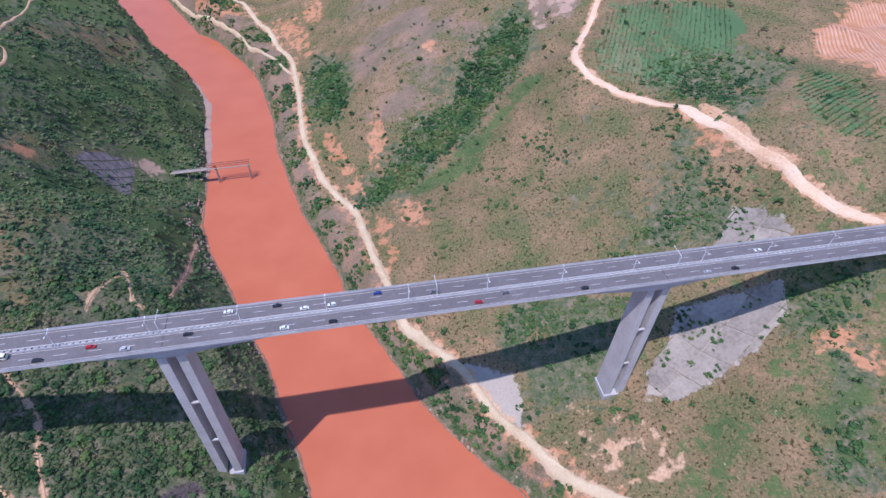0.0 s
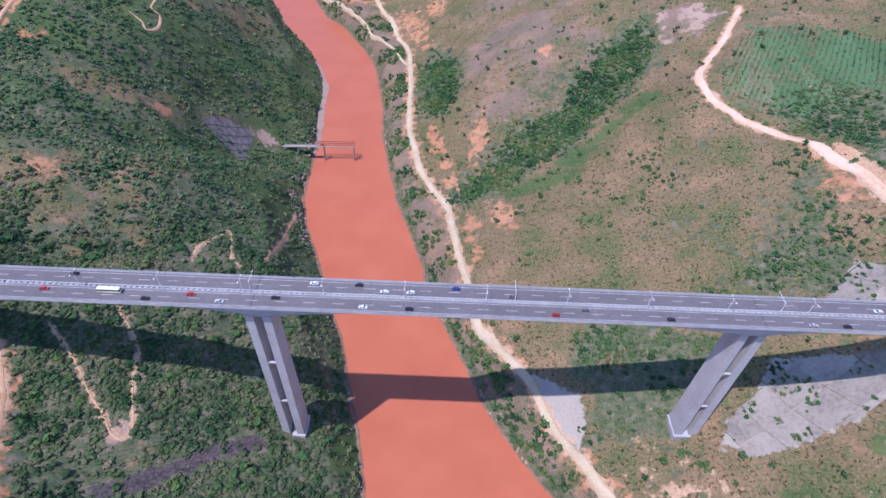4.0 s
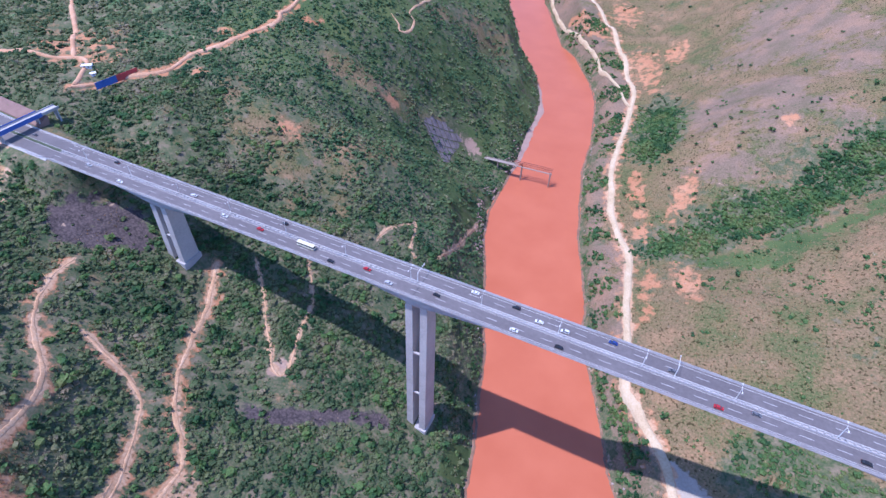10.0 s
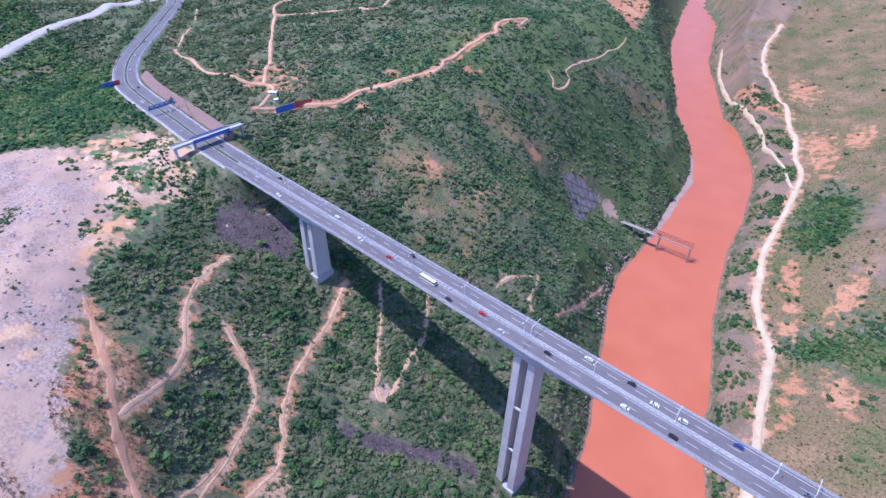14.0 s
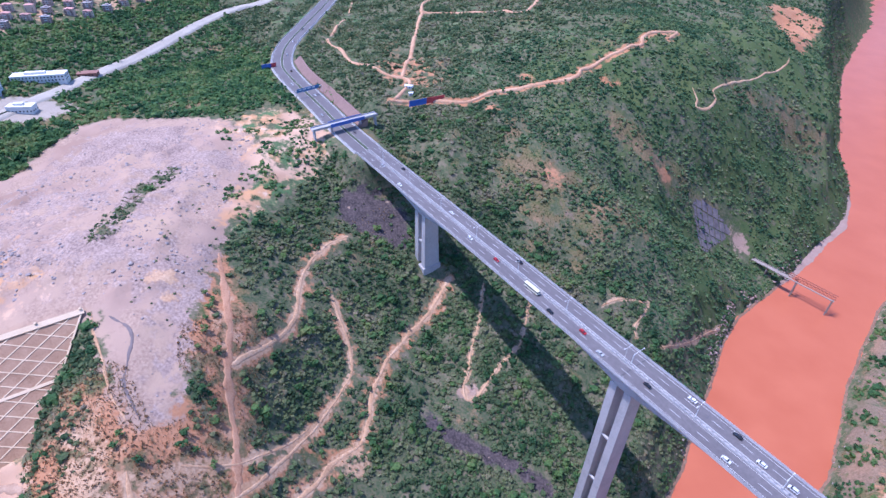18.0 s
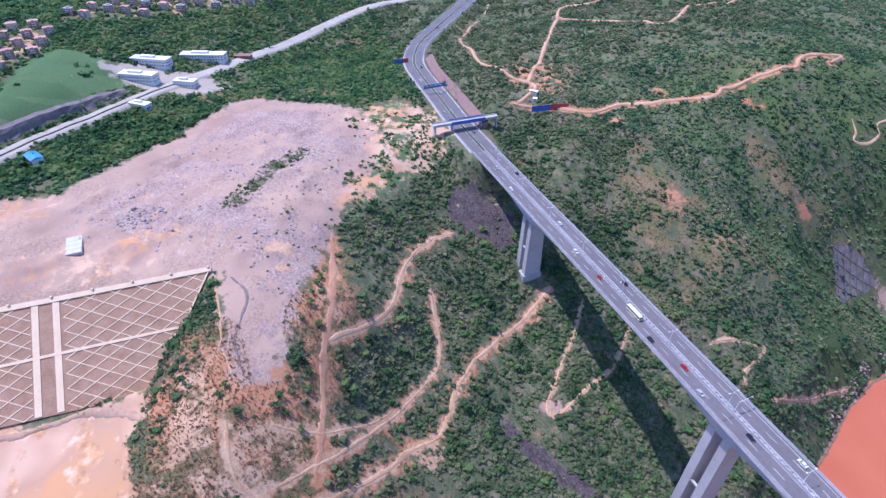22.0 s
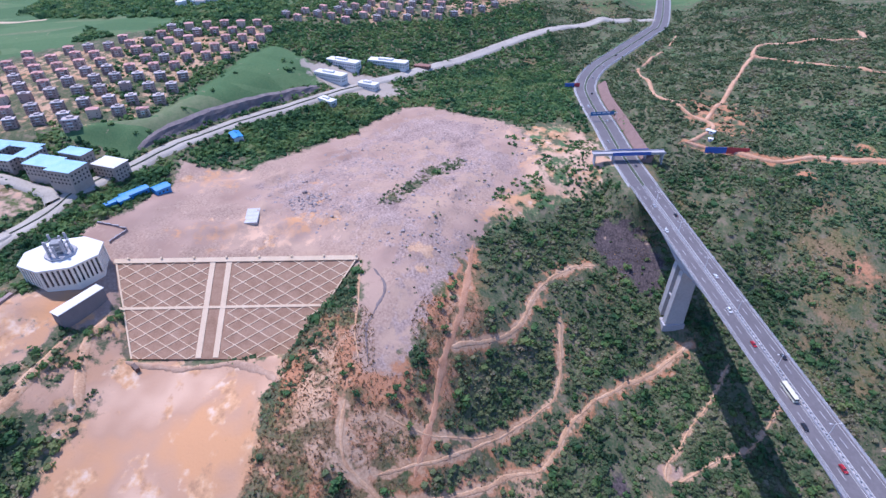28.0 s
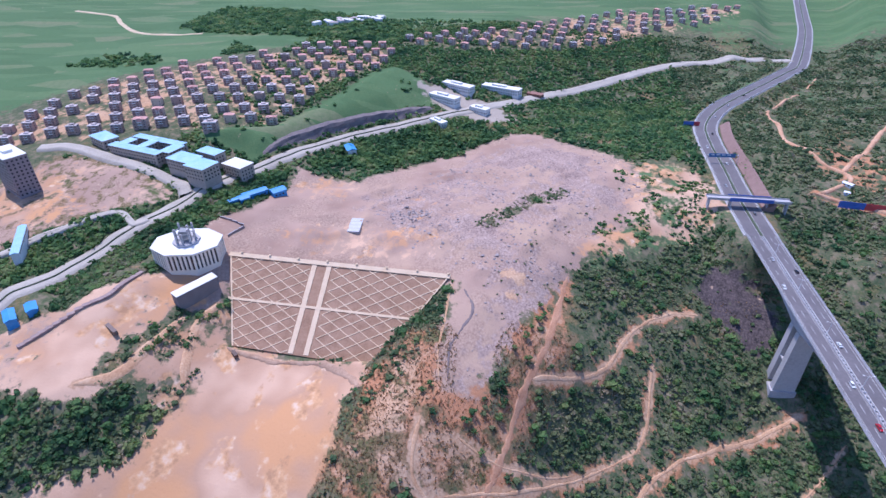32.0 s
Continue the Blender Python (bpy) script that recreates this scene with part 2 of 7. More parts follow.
PALE_ROAD = surface("pale_gravel_road", ((0.41, 0.295, 0.175), (0.54, 0.415, 0.265), (0.61, 0.50, 0.355)), 16, 0.95, 0.4, 1.5)
TRAIL = surface("trail_soil", ((0.36, 0.19, 0.095), (0.54, 0.325, 0.185), (0.65, 0.455, 0.30)), 9, 0.95, 0.5, 1.2)


def ground_material():
    """Soil, dry grass, scrub, spoil and fields, laid by the cover weights of the ground."""
    m = bpy.data.materials.new("ground")
    m.use_nodes = True
    n, l = m.node_tree.nodes, m.node_tree.links
    b = n["Principled BSDF"]
    b.inputs["Roughness"].default_value = 0.95
    b.inputs["Specular IOR Level"].default_value = 0.1
    geo = n.new("ShaderNodeNewGeometry")

    def tex(size, detail=4, rough=0.55):
        t = n.new("ShaderNodeTexNoise")
        t.inputs["Scale"].default_value, t.inputs["Detail"].default_value, t.inputs["Roughness"].default_value = 1 / size, detail, rough
        l.new(geo.outputs["Position"], t.inputs["Vector"])
        return t.outputs[0]

    def blend(f, a, c):
        mix = n.new("ShaderNodeMix")
        mix.data_type = "RGBA"
        l.new(f, mix.inputs[0])
        l.new(a, mix.inputs[6])
        l.new(c, mix.inputs[7])
        return mix.outputs[2]

    def coloured(f, stops):
        r = ramp(n, stops)
        l.new(f, r.inputs[0])
        return r.outputs[0]

    def cover(name, edge):
        """A cover weight with a ragged edge."""
        a = n.new("ShaderNodeAttribute")
        a.attribute_name = name
        add = n.new("ShaderNodeMath")
        add.operation = "ADD"
        l.new(a.outputs["Fac"], add.inputs[0])
        l.new(edge, add.inputs[1])
        s = n.new("ShaderNodeMapRange")
        s.interpolation_type = "SMOOTHSTEP"
        s.inputs[1].default_value, s.inputs[2].default_value = 0.85, 1.15
        l.new(add.outputs[0], s.inputs[0])
        return s.outputs[0]

    fine, mid, wide, dots = tex(1.6), tex(7.0), tex(40.0), tex(2.4, 2)
    scrub = blend(wide, coloured(mid, ((0.36, (0.045, 0.082, 0.040)), (0.5, (0.098, 0.118, 0.058)), (0.66, (0.26, 0.20, 0.145)))),
                  coloured(fine, ((0.38, (0.058, 0.092, 0.044)), (0.62, (0.20, 0.165, 0.105)))))
    dry = blend(mid, coloured(fine, ((0.38, (0.082, 0.098, 0.040)), (0.5, (0.165, 0.135, 0.066)), (0.62, (0.29, 0.20, 0.115)))),
                coloured(wide, ((0.38, (0.085, 0.118, 0.042)), (0.47, (0.185, 0.142, 0.068)), (0.55, (0.225, 0.155, 0.09)), (0.66, (0.34, 0.205, 0.12)))))
    dark_tufts = coloured(dots, ((0.36, (0.07, 0.085, 0.03)), (0.42, (1, 1, 1))))
    tuft = n.new("ShaderNodeMix")
    tuft.data_type, tuft.blend_type = "RGBA", "MULTIPLY"
    tuft.inputs[0].default_value = 0.7
    l.new(dry, tuft.inputs[6])
    l.new(dark_tufts, tuft.inputs[7])
    patch, broad = tex(24.0, 5, 0.6), tex(70.0, 3)
    rubbly = coloured(patch, ((0.47, (0, 0, 0)), (0.58, (1, 1, 1))))
    spoil = blend(rubbly, coloured(broad, ((0.35, (0.335, 0.222, 0.168)), (0.5, (0.41, 0.282, 0.218)), (0.65, (0.46, 0.322, 0.23)))),
                  coloured(fine, ((0.33, (0.31, 0.205, 0.155)), (0.67, (0.47, 0.336, 0.253)))))
    # Rubble colours, their contrast widened in place of the weak shading on the heaps.
    heap = blend(mid, coloured(fine, ((0.36, (0.15, 0.105, 0.092)), (0.5, (0.33, 0.24, 0.20)), (0.62, (0.50, 0.38, 0.33)))), coloured(patch, ((0.38, (0.29, 0.205, 0.175)), (0.6, (0.44, 0.325, 0.275)))))
    ochre = coloured(patch, ((0.54, (0, 0, 0)), (0.6, (1, 1, 1))))
    pit = blend(ochre, coloured(broad, ((0.38, (0.55, 0.30, 0.15)), (0.48, (0.46, 0.285, 0.185)), (0.6, (0.60, 0.40, 0.275)))),
                coloured(mid, ((0.35, (0.40, 0.23, 0.13)), (0.5, (0.58, 0.34, 0.18)), (0.66, (0.65, 0.48, 0.35)))))
    red = blend(mid, coloured(fine, ((0.3, (0.36, 0.145, 0.065)), (0.7, (0.54, 0.27, 0.145)))),
                coloured(wide, ((0.3, (0.36, 0.165, 0.085)), (0.7, (0.52, 0.30, 0.18)))))
    rock = blend(fine, coloured(mid, ((0.3, (0.04, 0.035, 0.036)), (0.7, (0.13, 0.10, 0.10)))),
                 coloured(fine, ((0.4, (0.04, 0.034, 0.038)), (0.6, (0.16, 0.125, 0.12)))))
    stretch = n.new("ShaderNodeVectorMath")
    stretch.operation = "MULTIPLY"
    stretch.inputs[1].default_value = (1 / 26, 1 / 90, 0)
    l.new(geo.outputs["Position"], stretch.inputs[0])
    plots = n.new("ShaderNodeTexVoronoi")
    plots.inputs["Scale"].default_value = 1.0
    l.new(stretch.outputs[0], plots.inputs["Vector"])
    plot = n.new("ShaderNodeSeparateColor")
    l.new(plots.outputs["Color"], plot.inputs[0])
    crops = blend(mid, coloured(plot.outputs[0], ((0.0, (0.065, 0.132, 0.058)), (0.5, (0.09, 0.17, 0.075)), (0.85, (0.135, 0.21, 0.095)), (1.0, (0.22, 0.22, 0.13)))),
                  coloured(fine, ((0.3, (0.062, 0.12, 0.05)), (0.7, (0.135, 0.185, 0.078)))))
    shot = blend(mid, coloured(wide, ((0.35, (0.335, 0.28, 0.225)), (0.65, (0.425, 0.365, 0.30)))), coloured(fine, ((0.32, (0.32, 0.27, 0.225)), (0.66, (0.43, 0.375, 0.315)))))
    worn = blend(mid, coloured(fine, ((0.32, (0.32, 0.18, 0.095)), (0.68, (0.60, 0.42, 0.28)))), coloured(wide, ((0.35, (0.46, 0.25, 0.13)), (0.65, (0.58, 0.40, 0.27)))))
    mauve = blend(mid, coloured(fine, ((0.36, (0.12, 0.095, 0.062)), (0.5, (0.225, 0.16, 0.115)), (0.64, (0.30, 0.21, 0.155)))),
                  coloured(wide, ((0.38, (0.15, 0.13, 0.075)), (0.5, (0.22, 0.16, 0.115)), (0.64, (0.32, 0.20, 0.13)))))
    grass = blend(mid, coloured(fine, ((0.34, (0.05, 0.085, 0.032)), (0.66, (0.125, 0.155, 0.055)))), coloured(wide, ((0.36, (0.058, 0.10, 0.04)), (0.64, (0.14, 0.165, 0.062)))))
    edge = n.new("ShaderNodeMath")
    edge.operation = "MULTIPLY_ADD"
    edge.inputs[1].default_value, edge.inputs[2].default_value = 2.0, -0.5
    l.new(tex(9.0, 5, 0.65), edge.inputs[0])
    edge = edge.outputs[0]
    c = scrub
    for name, look_ in (("dry", tuft.outputs[2]), ("mauve", mauve), ("crops", crops), ("grass", grass), ("red", red), ("rock", rock), ("spoil", spoil), ("rubble", heap), ("pit", pit), ("shotcrete", shot), ("worn", worn)):
        c = blend(cover(name, edge), c, look_)
    l.new(c, b.inputs["Base Color"])
    bump = n.new("ShaderNodeBump")
    bump.inputs["Strength"].default_value, bump.inputs["Distance"].default_value = 0.45, 0.9
    l.new(blend(mid, fine, dots), bump.inputs["Height"])
    l.new(bump.outputs[0], b.inputs["Normal"])
    return m


def water_material():
    m = bpy.data.materials.new("silty_water")
    m.use_nodes = True
    n, l = m.node_tree.nodes, m.node_tree.links
    b = n["Principled BSDF"]
    b.inputs["Roughness"].default_value, b.inputs["IOR"].default_value = 0.32, 1.33
    geo = n.new("ShaderNodeNewGeometry")
    big, small = n.new("ShaderNodeTexNoise"), n.new("ShaderNodeTexNoise")
    for t, s in ((big, 45.0), (small, 1.8)):
        t.inputs["Scale"].default_value, t.inputs["Detail"].default_value = 1 / s, 5
        l.new(geo.outputs["Position"], t.inputs["Vector"])
    r = ramp(n, ((0.3, (0.43, 0.122, 0.060)), (0.7, (0.485, 0.148, 0.076))))
    l.new(big.outputs[0], r.inputs[0])
    l.new(r.outputs[0], b.inputs["Base Color"])
    bump = n.new("ShaderNodeBump")
    bump.inputs["Strength"].default_value, bump.inputs["Distance"].default_value = 0.25, 0.2
    l.new(small.outputs[0], bump.inputs["Height"])
    l.new(bump.outputs[0], b.inputs["Normal"])
    return m


# ---- mesh helpers ----
def part(name, bm, material, parent=None, label=""):
    me = bpy.data.meshes.new(name)
    bm.to_mesh(me)
    bm.free()
    me.materials.append(material)
    ob = new(name, me)
    if parent:
        ob.parent = parent
    if label:
        ob["label"] = label
    return ob


def shared(name, me, parent=None, m=None):
    ob = new(name, me)
    ob.parent = parent
    if m is not None:
        ob.matrix_basis = m
    return ob


def empty(name, m=None, **tags):
    ob = new(name)
    if m is not None:
        ob.matrix_basis = m
    return tagged(ob, **tags)


def box(bm, x0, x1, y0, y1, z0, z1, bevel=0.0):
    g = bmesh.ops.create_cube(bm, size=1, matrix=Matrix.Translation(((x0 + x1) / 2, (y0 + y1) / 2, (z0 + z1) / 2)) @ Matrix.Diagonal((x1 - x0, y1 - y0, z1 - z0, 1)))
    if bevel:
        edges = {e for v in g["verts"] for e in v.link_edges}
        bmesh.ops.bevel(bm, geom=list(edges), offset=bevel, segments=1, affect="EDGES")
    return bm


def boxed(x0, x1, y0, y1, z0, z1, bevel=0.0):
    return box(bmesh.new(), x0, x1, y0, y1, z0, z1, bevel)


def sweep(bm, profile, path, closed=True):
    """Sweeps a cross-section (across, up) along a path of (x, y, z), kept upright."""
    rings, p = [], [Vector(q) for q in path]
    for i, c in enumerate(p):
        way = (p[min(i + 1, len(p) - 1)] - p[max(i - 1, 0)])
        side = Vector((-way.y, way.x, 0)).normalized()
        rings.append([bm.verts.new(c + side * a + Vector((0, 0, u))) for a, u in profile])
    k = len(profile)
    for a, c in zip(rings, rings[1:]):
        for i in range(k if closed else k - 1):
            bm.faces.new((a[i], a[(i + 1) % k], c[(i + 1) % k], c[i]))
    if closed:
        bm.faces.new(rings[0][::-1])
        bm.faces.new(rings[-1])
    bmesh.ops.recalc_face_normals(bm, faces=bm.faces)
    return bm


def tube(bm, a, c, r0, r1=None, sides=8):
    a, c = Vector(a), Vector(c)
    turn = (c - a).to_track_quat("Z", "Y").to_matrix().to_4x4()
    bmesh.ops.create_cone(bm, cap_ends=True, segments=sides, radius1=r0, radius2=r0 if r1 is None else r1, depth=(c - a).length,
                          matrix=Matrix.Translation((a + c) / 2) @ turn)
    return bm


def smooth_path(points, step=4.0):
    """Points (x, y) rounded into a curve with a point about every step metres."""
    p = [np.array(q, float) for q in points]
    p = [2 * p[0] - p[1], *p, 2 * p[-1] - p[-2]]
    out = []
    for a, c, d, e in zip(p, p[1:], p[2:], p[3:]):
        k = max(2, int(np.linalg.norm(d - c) / step))
        for i in range(k):
            t = i / k
            out.append(0.5 * (2 * c + (d - a) * t + (2 * a - 5 * c + 4 * d - e) * t * t + (3 * c - a - 3 * d + e) * t ** 3))
    return np.array(out + [p[-2]])


def wander(n, seed):
    """Smooth random numbers from -1 to 1, at two scales."""
    r = np.random.RandomState(seed)
    k = np.arange(n)
    slow, quick = np.interp(k, np.arange(0, n + 9, 5), r.rand(len(np.arange(0, n + 9, 5)))), r.rand(n)
    return (slow * 0.65 + quick * 0.35 - 0.5) * 2


def draped(points, width, lift=0.35, step=4.0, wobble=0.0, seed=1, flat=0.4):
    """A strip of road that lies on the ground, crowned in the middle and sunk at its uneven edges."""
    p = smooth_path(points, step)
    n = len(p)
    way = np.gradient(p, axis=0)
    side = np.c_[-way[:, 1], way[:, 0]] / (np.linalg.norm(way, axis=1)[:, None] + 1e-9)
    left, right = (width / 2 * (1 + wobble * wander(n, seed + 50 * k)) for k in (0, 1))
    taper = np.clip(np.minimum(np.arange(n), np.arange(n)[::-1]) / 3 + 0.25, 0, 1) if wobble else 1.0
    left, right = left * taper, right * taper
    across = np.stack([-1.3 * left, -left, -0.5 * left, 0 * left, 0.5 * right, right, 1.3 * right], 1)
    xy = p[:, None] + side[:, None] * across[..., None]
    z = height(xy[..., 0], xy[..., 1])
    level = z[:, 1:6].mean(1, keepdims=True)
    z[:, 1:6] = np.maximum(z[:, 1:6] * (1 - flat) + level * flat, z[:, 1:6]) + lift
    if wobble:
        z[:, 1] -= lift * 0.7
        z[:, 5] -= lift * 0.7
    z[:, (0, 6)] -= 1.0
    k = z.shape[1]
    verts = np.c_[xy.reshape(-1, 2), z.reshape(-1)]
    i = (np.arange(n - 1)[:, None] * k + np.arange(k - 1)[None]).reshape(-1)
    return verts, np.c_[i, i + k, i + k + 1, i + 1]


def sheet(name, verts, faces, material, smooth=True):
    """A mesh object from arrays."""
    me = bpy.data.meshes.new(name)
    v, fc = np.asarray(verts, np.float32), np.asarray(faces, np.int32)
    used = np.zeros(len(v), bool)
    used[fc] = True
    if not used.all():
        fc = (np.cumsum(used) - 1)[fc].astype(np.int32)
        v = v[used]
    me.vertices.add(len(v))
    me.vertices.foreach_set("co", v.reshape(-1))
    me.loops.add(fc.size)
    me.loops.foreach_set("vertex_index", fc.reshape(-1))
    me.polygons.add(len(fc))
    me.polygons.foreach_set("loop_start", np.arange(0, fc.size, fc.shape[1], dtype=np.int32))
    me.polygons.foreach_set("use_smooth", np.full(len(fc), smooth))
    me.update(calc_edges=True)
    me.materials.append(material)
    return new(name, me)



# ---- ground and water ----
def steps(lo, hi, fine_lo, fine_hi, fine):
    """Grid lines, close together between fine_lo and fine_hi and wider and wider beyond."""
    core = np.arange(fine_lo, fine_hi + 0.1, fine)
    out, gap = [], fine
    while not out or out[-1] < max(hi - fine_hi, fine_lo - lo):
        gap *= 1.09
        out.append((out[-1] if out else 0) + gap)
    out = np.array(out)
    return np.r_[(fine_lo - out[out < fine_lo - lo])[::-1], core, fine_hi + out[out < hi - fine_hi]]


def blot(x, y, cx, cy, rx, ry, turn=0.0):
    """A soft oval patch, 1 in its middle, 0.5 at its rim."""
    c, s = np.cos(radians(turn)), np.sin(radians(turn))
    u, v = ((x - cx) * c + (y - cy) * s) / rx, (-(x - cx) * s + (y - cy) * c) / ry
    return np.clip(1 - 0.5 * (u * u + v * v), 0, 1)


GX, GY = np.meshgrid(steps(-3000, 3000, -480, 350, 2.9), steps(-3000, 3000, -290, 1150, 3.1))
GZ = height(GX, GY)


# lines of the roads and trails
RIVER_ROAD = [(-251, 1367), (-245, 1267), (-230, 1188), (-201, 1110), (-167, 1062), (-132, 1004), (-95, 920), (-82, 877), (-60, 822), (-54, 769),
              (-49, 702), (-47, 645), (-43, 595), (-32, 546), (-25, 515), (-9, 483), (7, 450), (13, 414), (20, 366), (27, 336), (35, 294), (49, 270),
              (64, 249), (78, 227), (92, 194), (107, 172), (116, 155), (127, 137), (146, 119)]
SPUR = [(-56, 770), (-68, 792), (-85, 829), (-116, 870), (-127, 888), (-155, 947), (-212, 1020), (-247, 1081), (-298, 1190), (-334, 1297)]
UPPER_EAST = [(325, 632), (306, 598), (288, 569), (262, 532), (244, 500), (243, 475), (251, 452), (266, 431), (280, 413), (291, 386), (299, 365),
              (307, 343), (311, 318), (316, 296), (319, 274), (319, 255), (326, 238), (333, 220), (342, 206)]
LOOP_A = [(-332, 137), (-326, 119), (-312, 97), (-294, 81), (-272, 70), (-264, 62), (-255, 46), (-248, 30), (-242, 19)]
TRAIL_B = [(-285, 101), (-264, 97), (-246, 94), (-232, 87), (-223, 74), (-213, 57), (-204, 43), (-190, 23), (-181, 6), (-175, -10), (-169, -26)]
TRAIL_C = [(-273, 196), (-263, 175), (-247, 141), (-229, 111), (-213, 92), (-203, 84), (-192, 71), (-187, 51), (-175, 34), (-164, 6), (-160, -12),
           (-158, -31)]
TRAIL_D = [(-200, -43), (-184, -45), (-173, -43), (-168, -38), (-162, -29), (-158, -23)]
TRACK_E = [(-326, 41), (-289, 33), (-259, 24), (-238, 16), (-218, 9), (-200, 5), (-184, -1), (-171, -6)]
TRACK_E2 = [(-196, -22), (-193, -9), (-193, 8), (-199, 28), (-209, 46)]
TRAIL_F = [(-255, 218), (-236, 201), (-220, 181), (-205, 167), (-196, 156), (-187, 153), (-186, 161), (-189, 170), (-199, 195), (-203, 216), (-223,
           240)]
TRAIL_G = [(-194, 295), (-192, 309), (-187, 330), (-182, 347), (-175, 329), (-169, 311), (-161, 305)]
TRAIL_I = [(-154, 440), (-150, 390), (-147, 341), (-148, 322)]
RED_ROAD = [(-457, 252), (-448, 279), (-420, 316), (-420, 351), (-405, 383), (-387, 419), (-387, 441), (-396, 456), (-395, 490), (-389, 508), (-387,
            536), (-397, 549), (-399, 567), (-393, 606), (-384, 580)]
RED_LOOP = [(-456, 253), (-469, 272), (-482, 290), (-499, 293), (-519, 279), (-561, 273), (-626, 282), (-696, 294), (-739, 326), (-803, 380), (-842,
            404)]
RED_CLIMB = [(-500, 291), (-556, 336), (-613, 379), (-678, 429), (-678, 445), (-637, 472), (-614, 495), (-567, 495), (-559, 519), (-603, 578), (-632,
             628), (-609, 630), (-628, 692), (-647, 731)]
RED_UPPER = [(-684, 434), (-736, 470), (-753, 502), (-728, 529), (-732, 577), (-724, 606), (-755, 619)]
WHITE_LOOP = [(-326, 560), (-314, 557), (-309, 549), (-304, 568), (-308, 583), (-316, 586), (-320, 618), (-323, 670), (-333, 737), (-337, 787), (-342,
              799)]
TOWN_ROAD = [(-216, -345), (-230, -329), (-269, -319), (-310, -302), (-340, -293), (-379, -280), (-406, -257), (-449, -233), (-496, -205), (-536,
             -182), (-591, -145), (-616, -109), (-652, -38), (-693, 2), (-748, 54), (-805, 104), (-847, 156), (-895, 212), (-924, 259), (-909, 313),
             (-943, 408)]
SIDE_ROAD = [(-379, -280), (-391, -291), (-401, -318), (-412, -357), (-425, -396), (-434, -432), (-429, -458)]
LANE = [(-339, -291), (-331, -297), (-342, -315), (-335, -328), (-317, -344), (-299, -360), (-281, -373)]
FIELD_TRACK = [(-1142, -978), (-1098, -859), (-1018, -784), (-935, -697), (-890, -602), (-887, -538)]
YARD_TRACK = [(-270, -200), (-251, -205), (-224, -200), (-208, -194)]
YARD_TRACK2 = [(-253, -213), (-217, -222), (-198, -229), (-186, -244)]
GREEN_STREAK = [(-363, -22), (-387, -5), (-413, 17), (-433, 37)]
# outlines of the ground covers
YARD = [(-206, -325), (-237, -283), (-279, -259), (-287, -229), (-276, -205), (-248, -222), (-213, -238), (-188, -239), (-189, -230), (-172, -245),
        (-175, -260), (-175, -296)]
LOT = [(-355, -462), (-417, -430), (-420, -386), (-395, -310), (-380, -288), (-361, -293), (-348, -317), (-332, -340), (-301, -361), (-283, -394)]
ROCK_A = [(-374, 153), (-367, 169), (-355, 183), (-334, 193), (-315, 187), (-305, 178), (-325, 159), (-351, 140)]
ROCK_B = [(-194, 119), (-168, 139), (-141, 159), (-117, 174), (-111, 166), (-143, 145), (-172, 122), (-185, 115)]
STONE_1 = [(266, 250), (288, 269), (297, 259), (303, 231), (304, 220)]
STONE_2 = [(235, 224), (268, 215), (290, 206), (285, 186), (259, 172), (220, 164), (204, 163), (191, 172), (199, 188), (221, 204)]
APRON = [(67, 243), (86, 236), (110, 220), (112, 203), (107, 176), (99, 188), (84, 217)]
GULLY = [(10, 455), (40, 500), (56, 534), (98, 552), (130, 566), (142, 600), (164, 612), (204, 640), (226, 645), (226, 575), (192, 548), (164, 517), (128, 487), (94, 480), (56, 458), (28, 440)]
GULLY_2 = [(-35, 620), (-42, 744), (-22, 800), (6, 764), (20, 652), (8, 600)]
GREEN_E = [(286, 376), (288, 335), (285, 299), (286, 257), (241, 266), (212, 285), (240, 305), (268, 327)]
GREEN_E2 = [(121, 225), (184, 236), (183, 198), (165, 183), (138, 183), (114, 184)]
FARM = [(249, 469), (287, 544), (319, 591), (425, 531), (378, 433), (344, 427), (308, 406), (279, 435)]
FARM_2 = [(372, 358), (417, 397), (429, 361), (417, 312), (374, 257), (357, 272), (348, 313)]
FURROWS = [(465, 448), (506, 468), (550, 500), (602, 489), (436, 317), (452, 376), (447, 412)]
RIDGE = [(-230, -74), (-246, -58), (-250, -41), (-203, -38), (-207, -6), (-225, 12), (-248, 6), (-289, 22), (-308, 38), (-269, 39), (-233, 19), (-201,
         9), (-170, -5), (-157, -30), (-163, -95), (-190, -81), (-211, -76)]
LAWN = [(-71, 187), (-55, 205), (-49, 166), (-68, 161)]
VILLAGE = [(-455, -545), (-505, -527), (-562, -508), (-624, -475), (-670, -440), (-706, -379), (-746, -322), (-788, -254), (-802, -190), (-733, -183),
           (-684, -209), (-634, -244), (-576, -245), (-522, -262), (-481, -292), (-473, -391), (-450, -426), (-437, -472), (-435, -529)]
VILLAGE_2 = [(-811, -192), (-878, -136), (-953, -34), (-1094, 113), (-1146, 221), (-1189, 394), (-1128, 368), (-1040, 252), (-945, 139), (-871, 47),
             (-811, -109)]
GROVE = [(-457, -192), (-506, -185), (-576, -148), (-616, -109), (-618, -49), (-569, -26), (-524, -70), (-476, -130)]
GROVE_2 = [(-243, -338), (-272, -366), (-333, -336), (-334, -301), (-324, -292), (-281, -319)]
AVENUE = [(-313, -281), (-351, -265), (-398, -243), (-439, -218), (-421, -206), (-368, -224), (-329, -247)]
WEDGE = [(-173, -280), (-175, -260), (-173, -237), (-193, -214), (-189, -193), (-163, -202), (-145, -223), (-133, -253)]
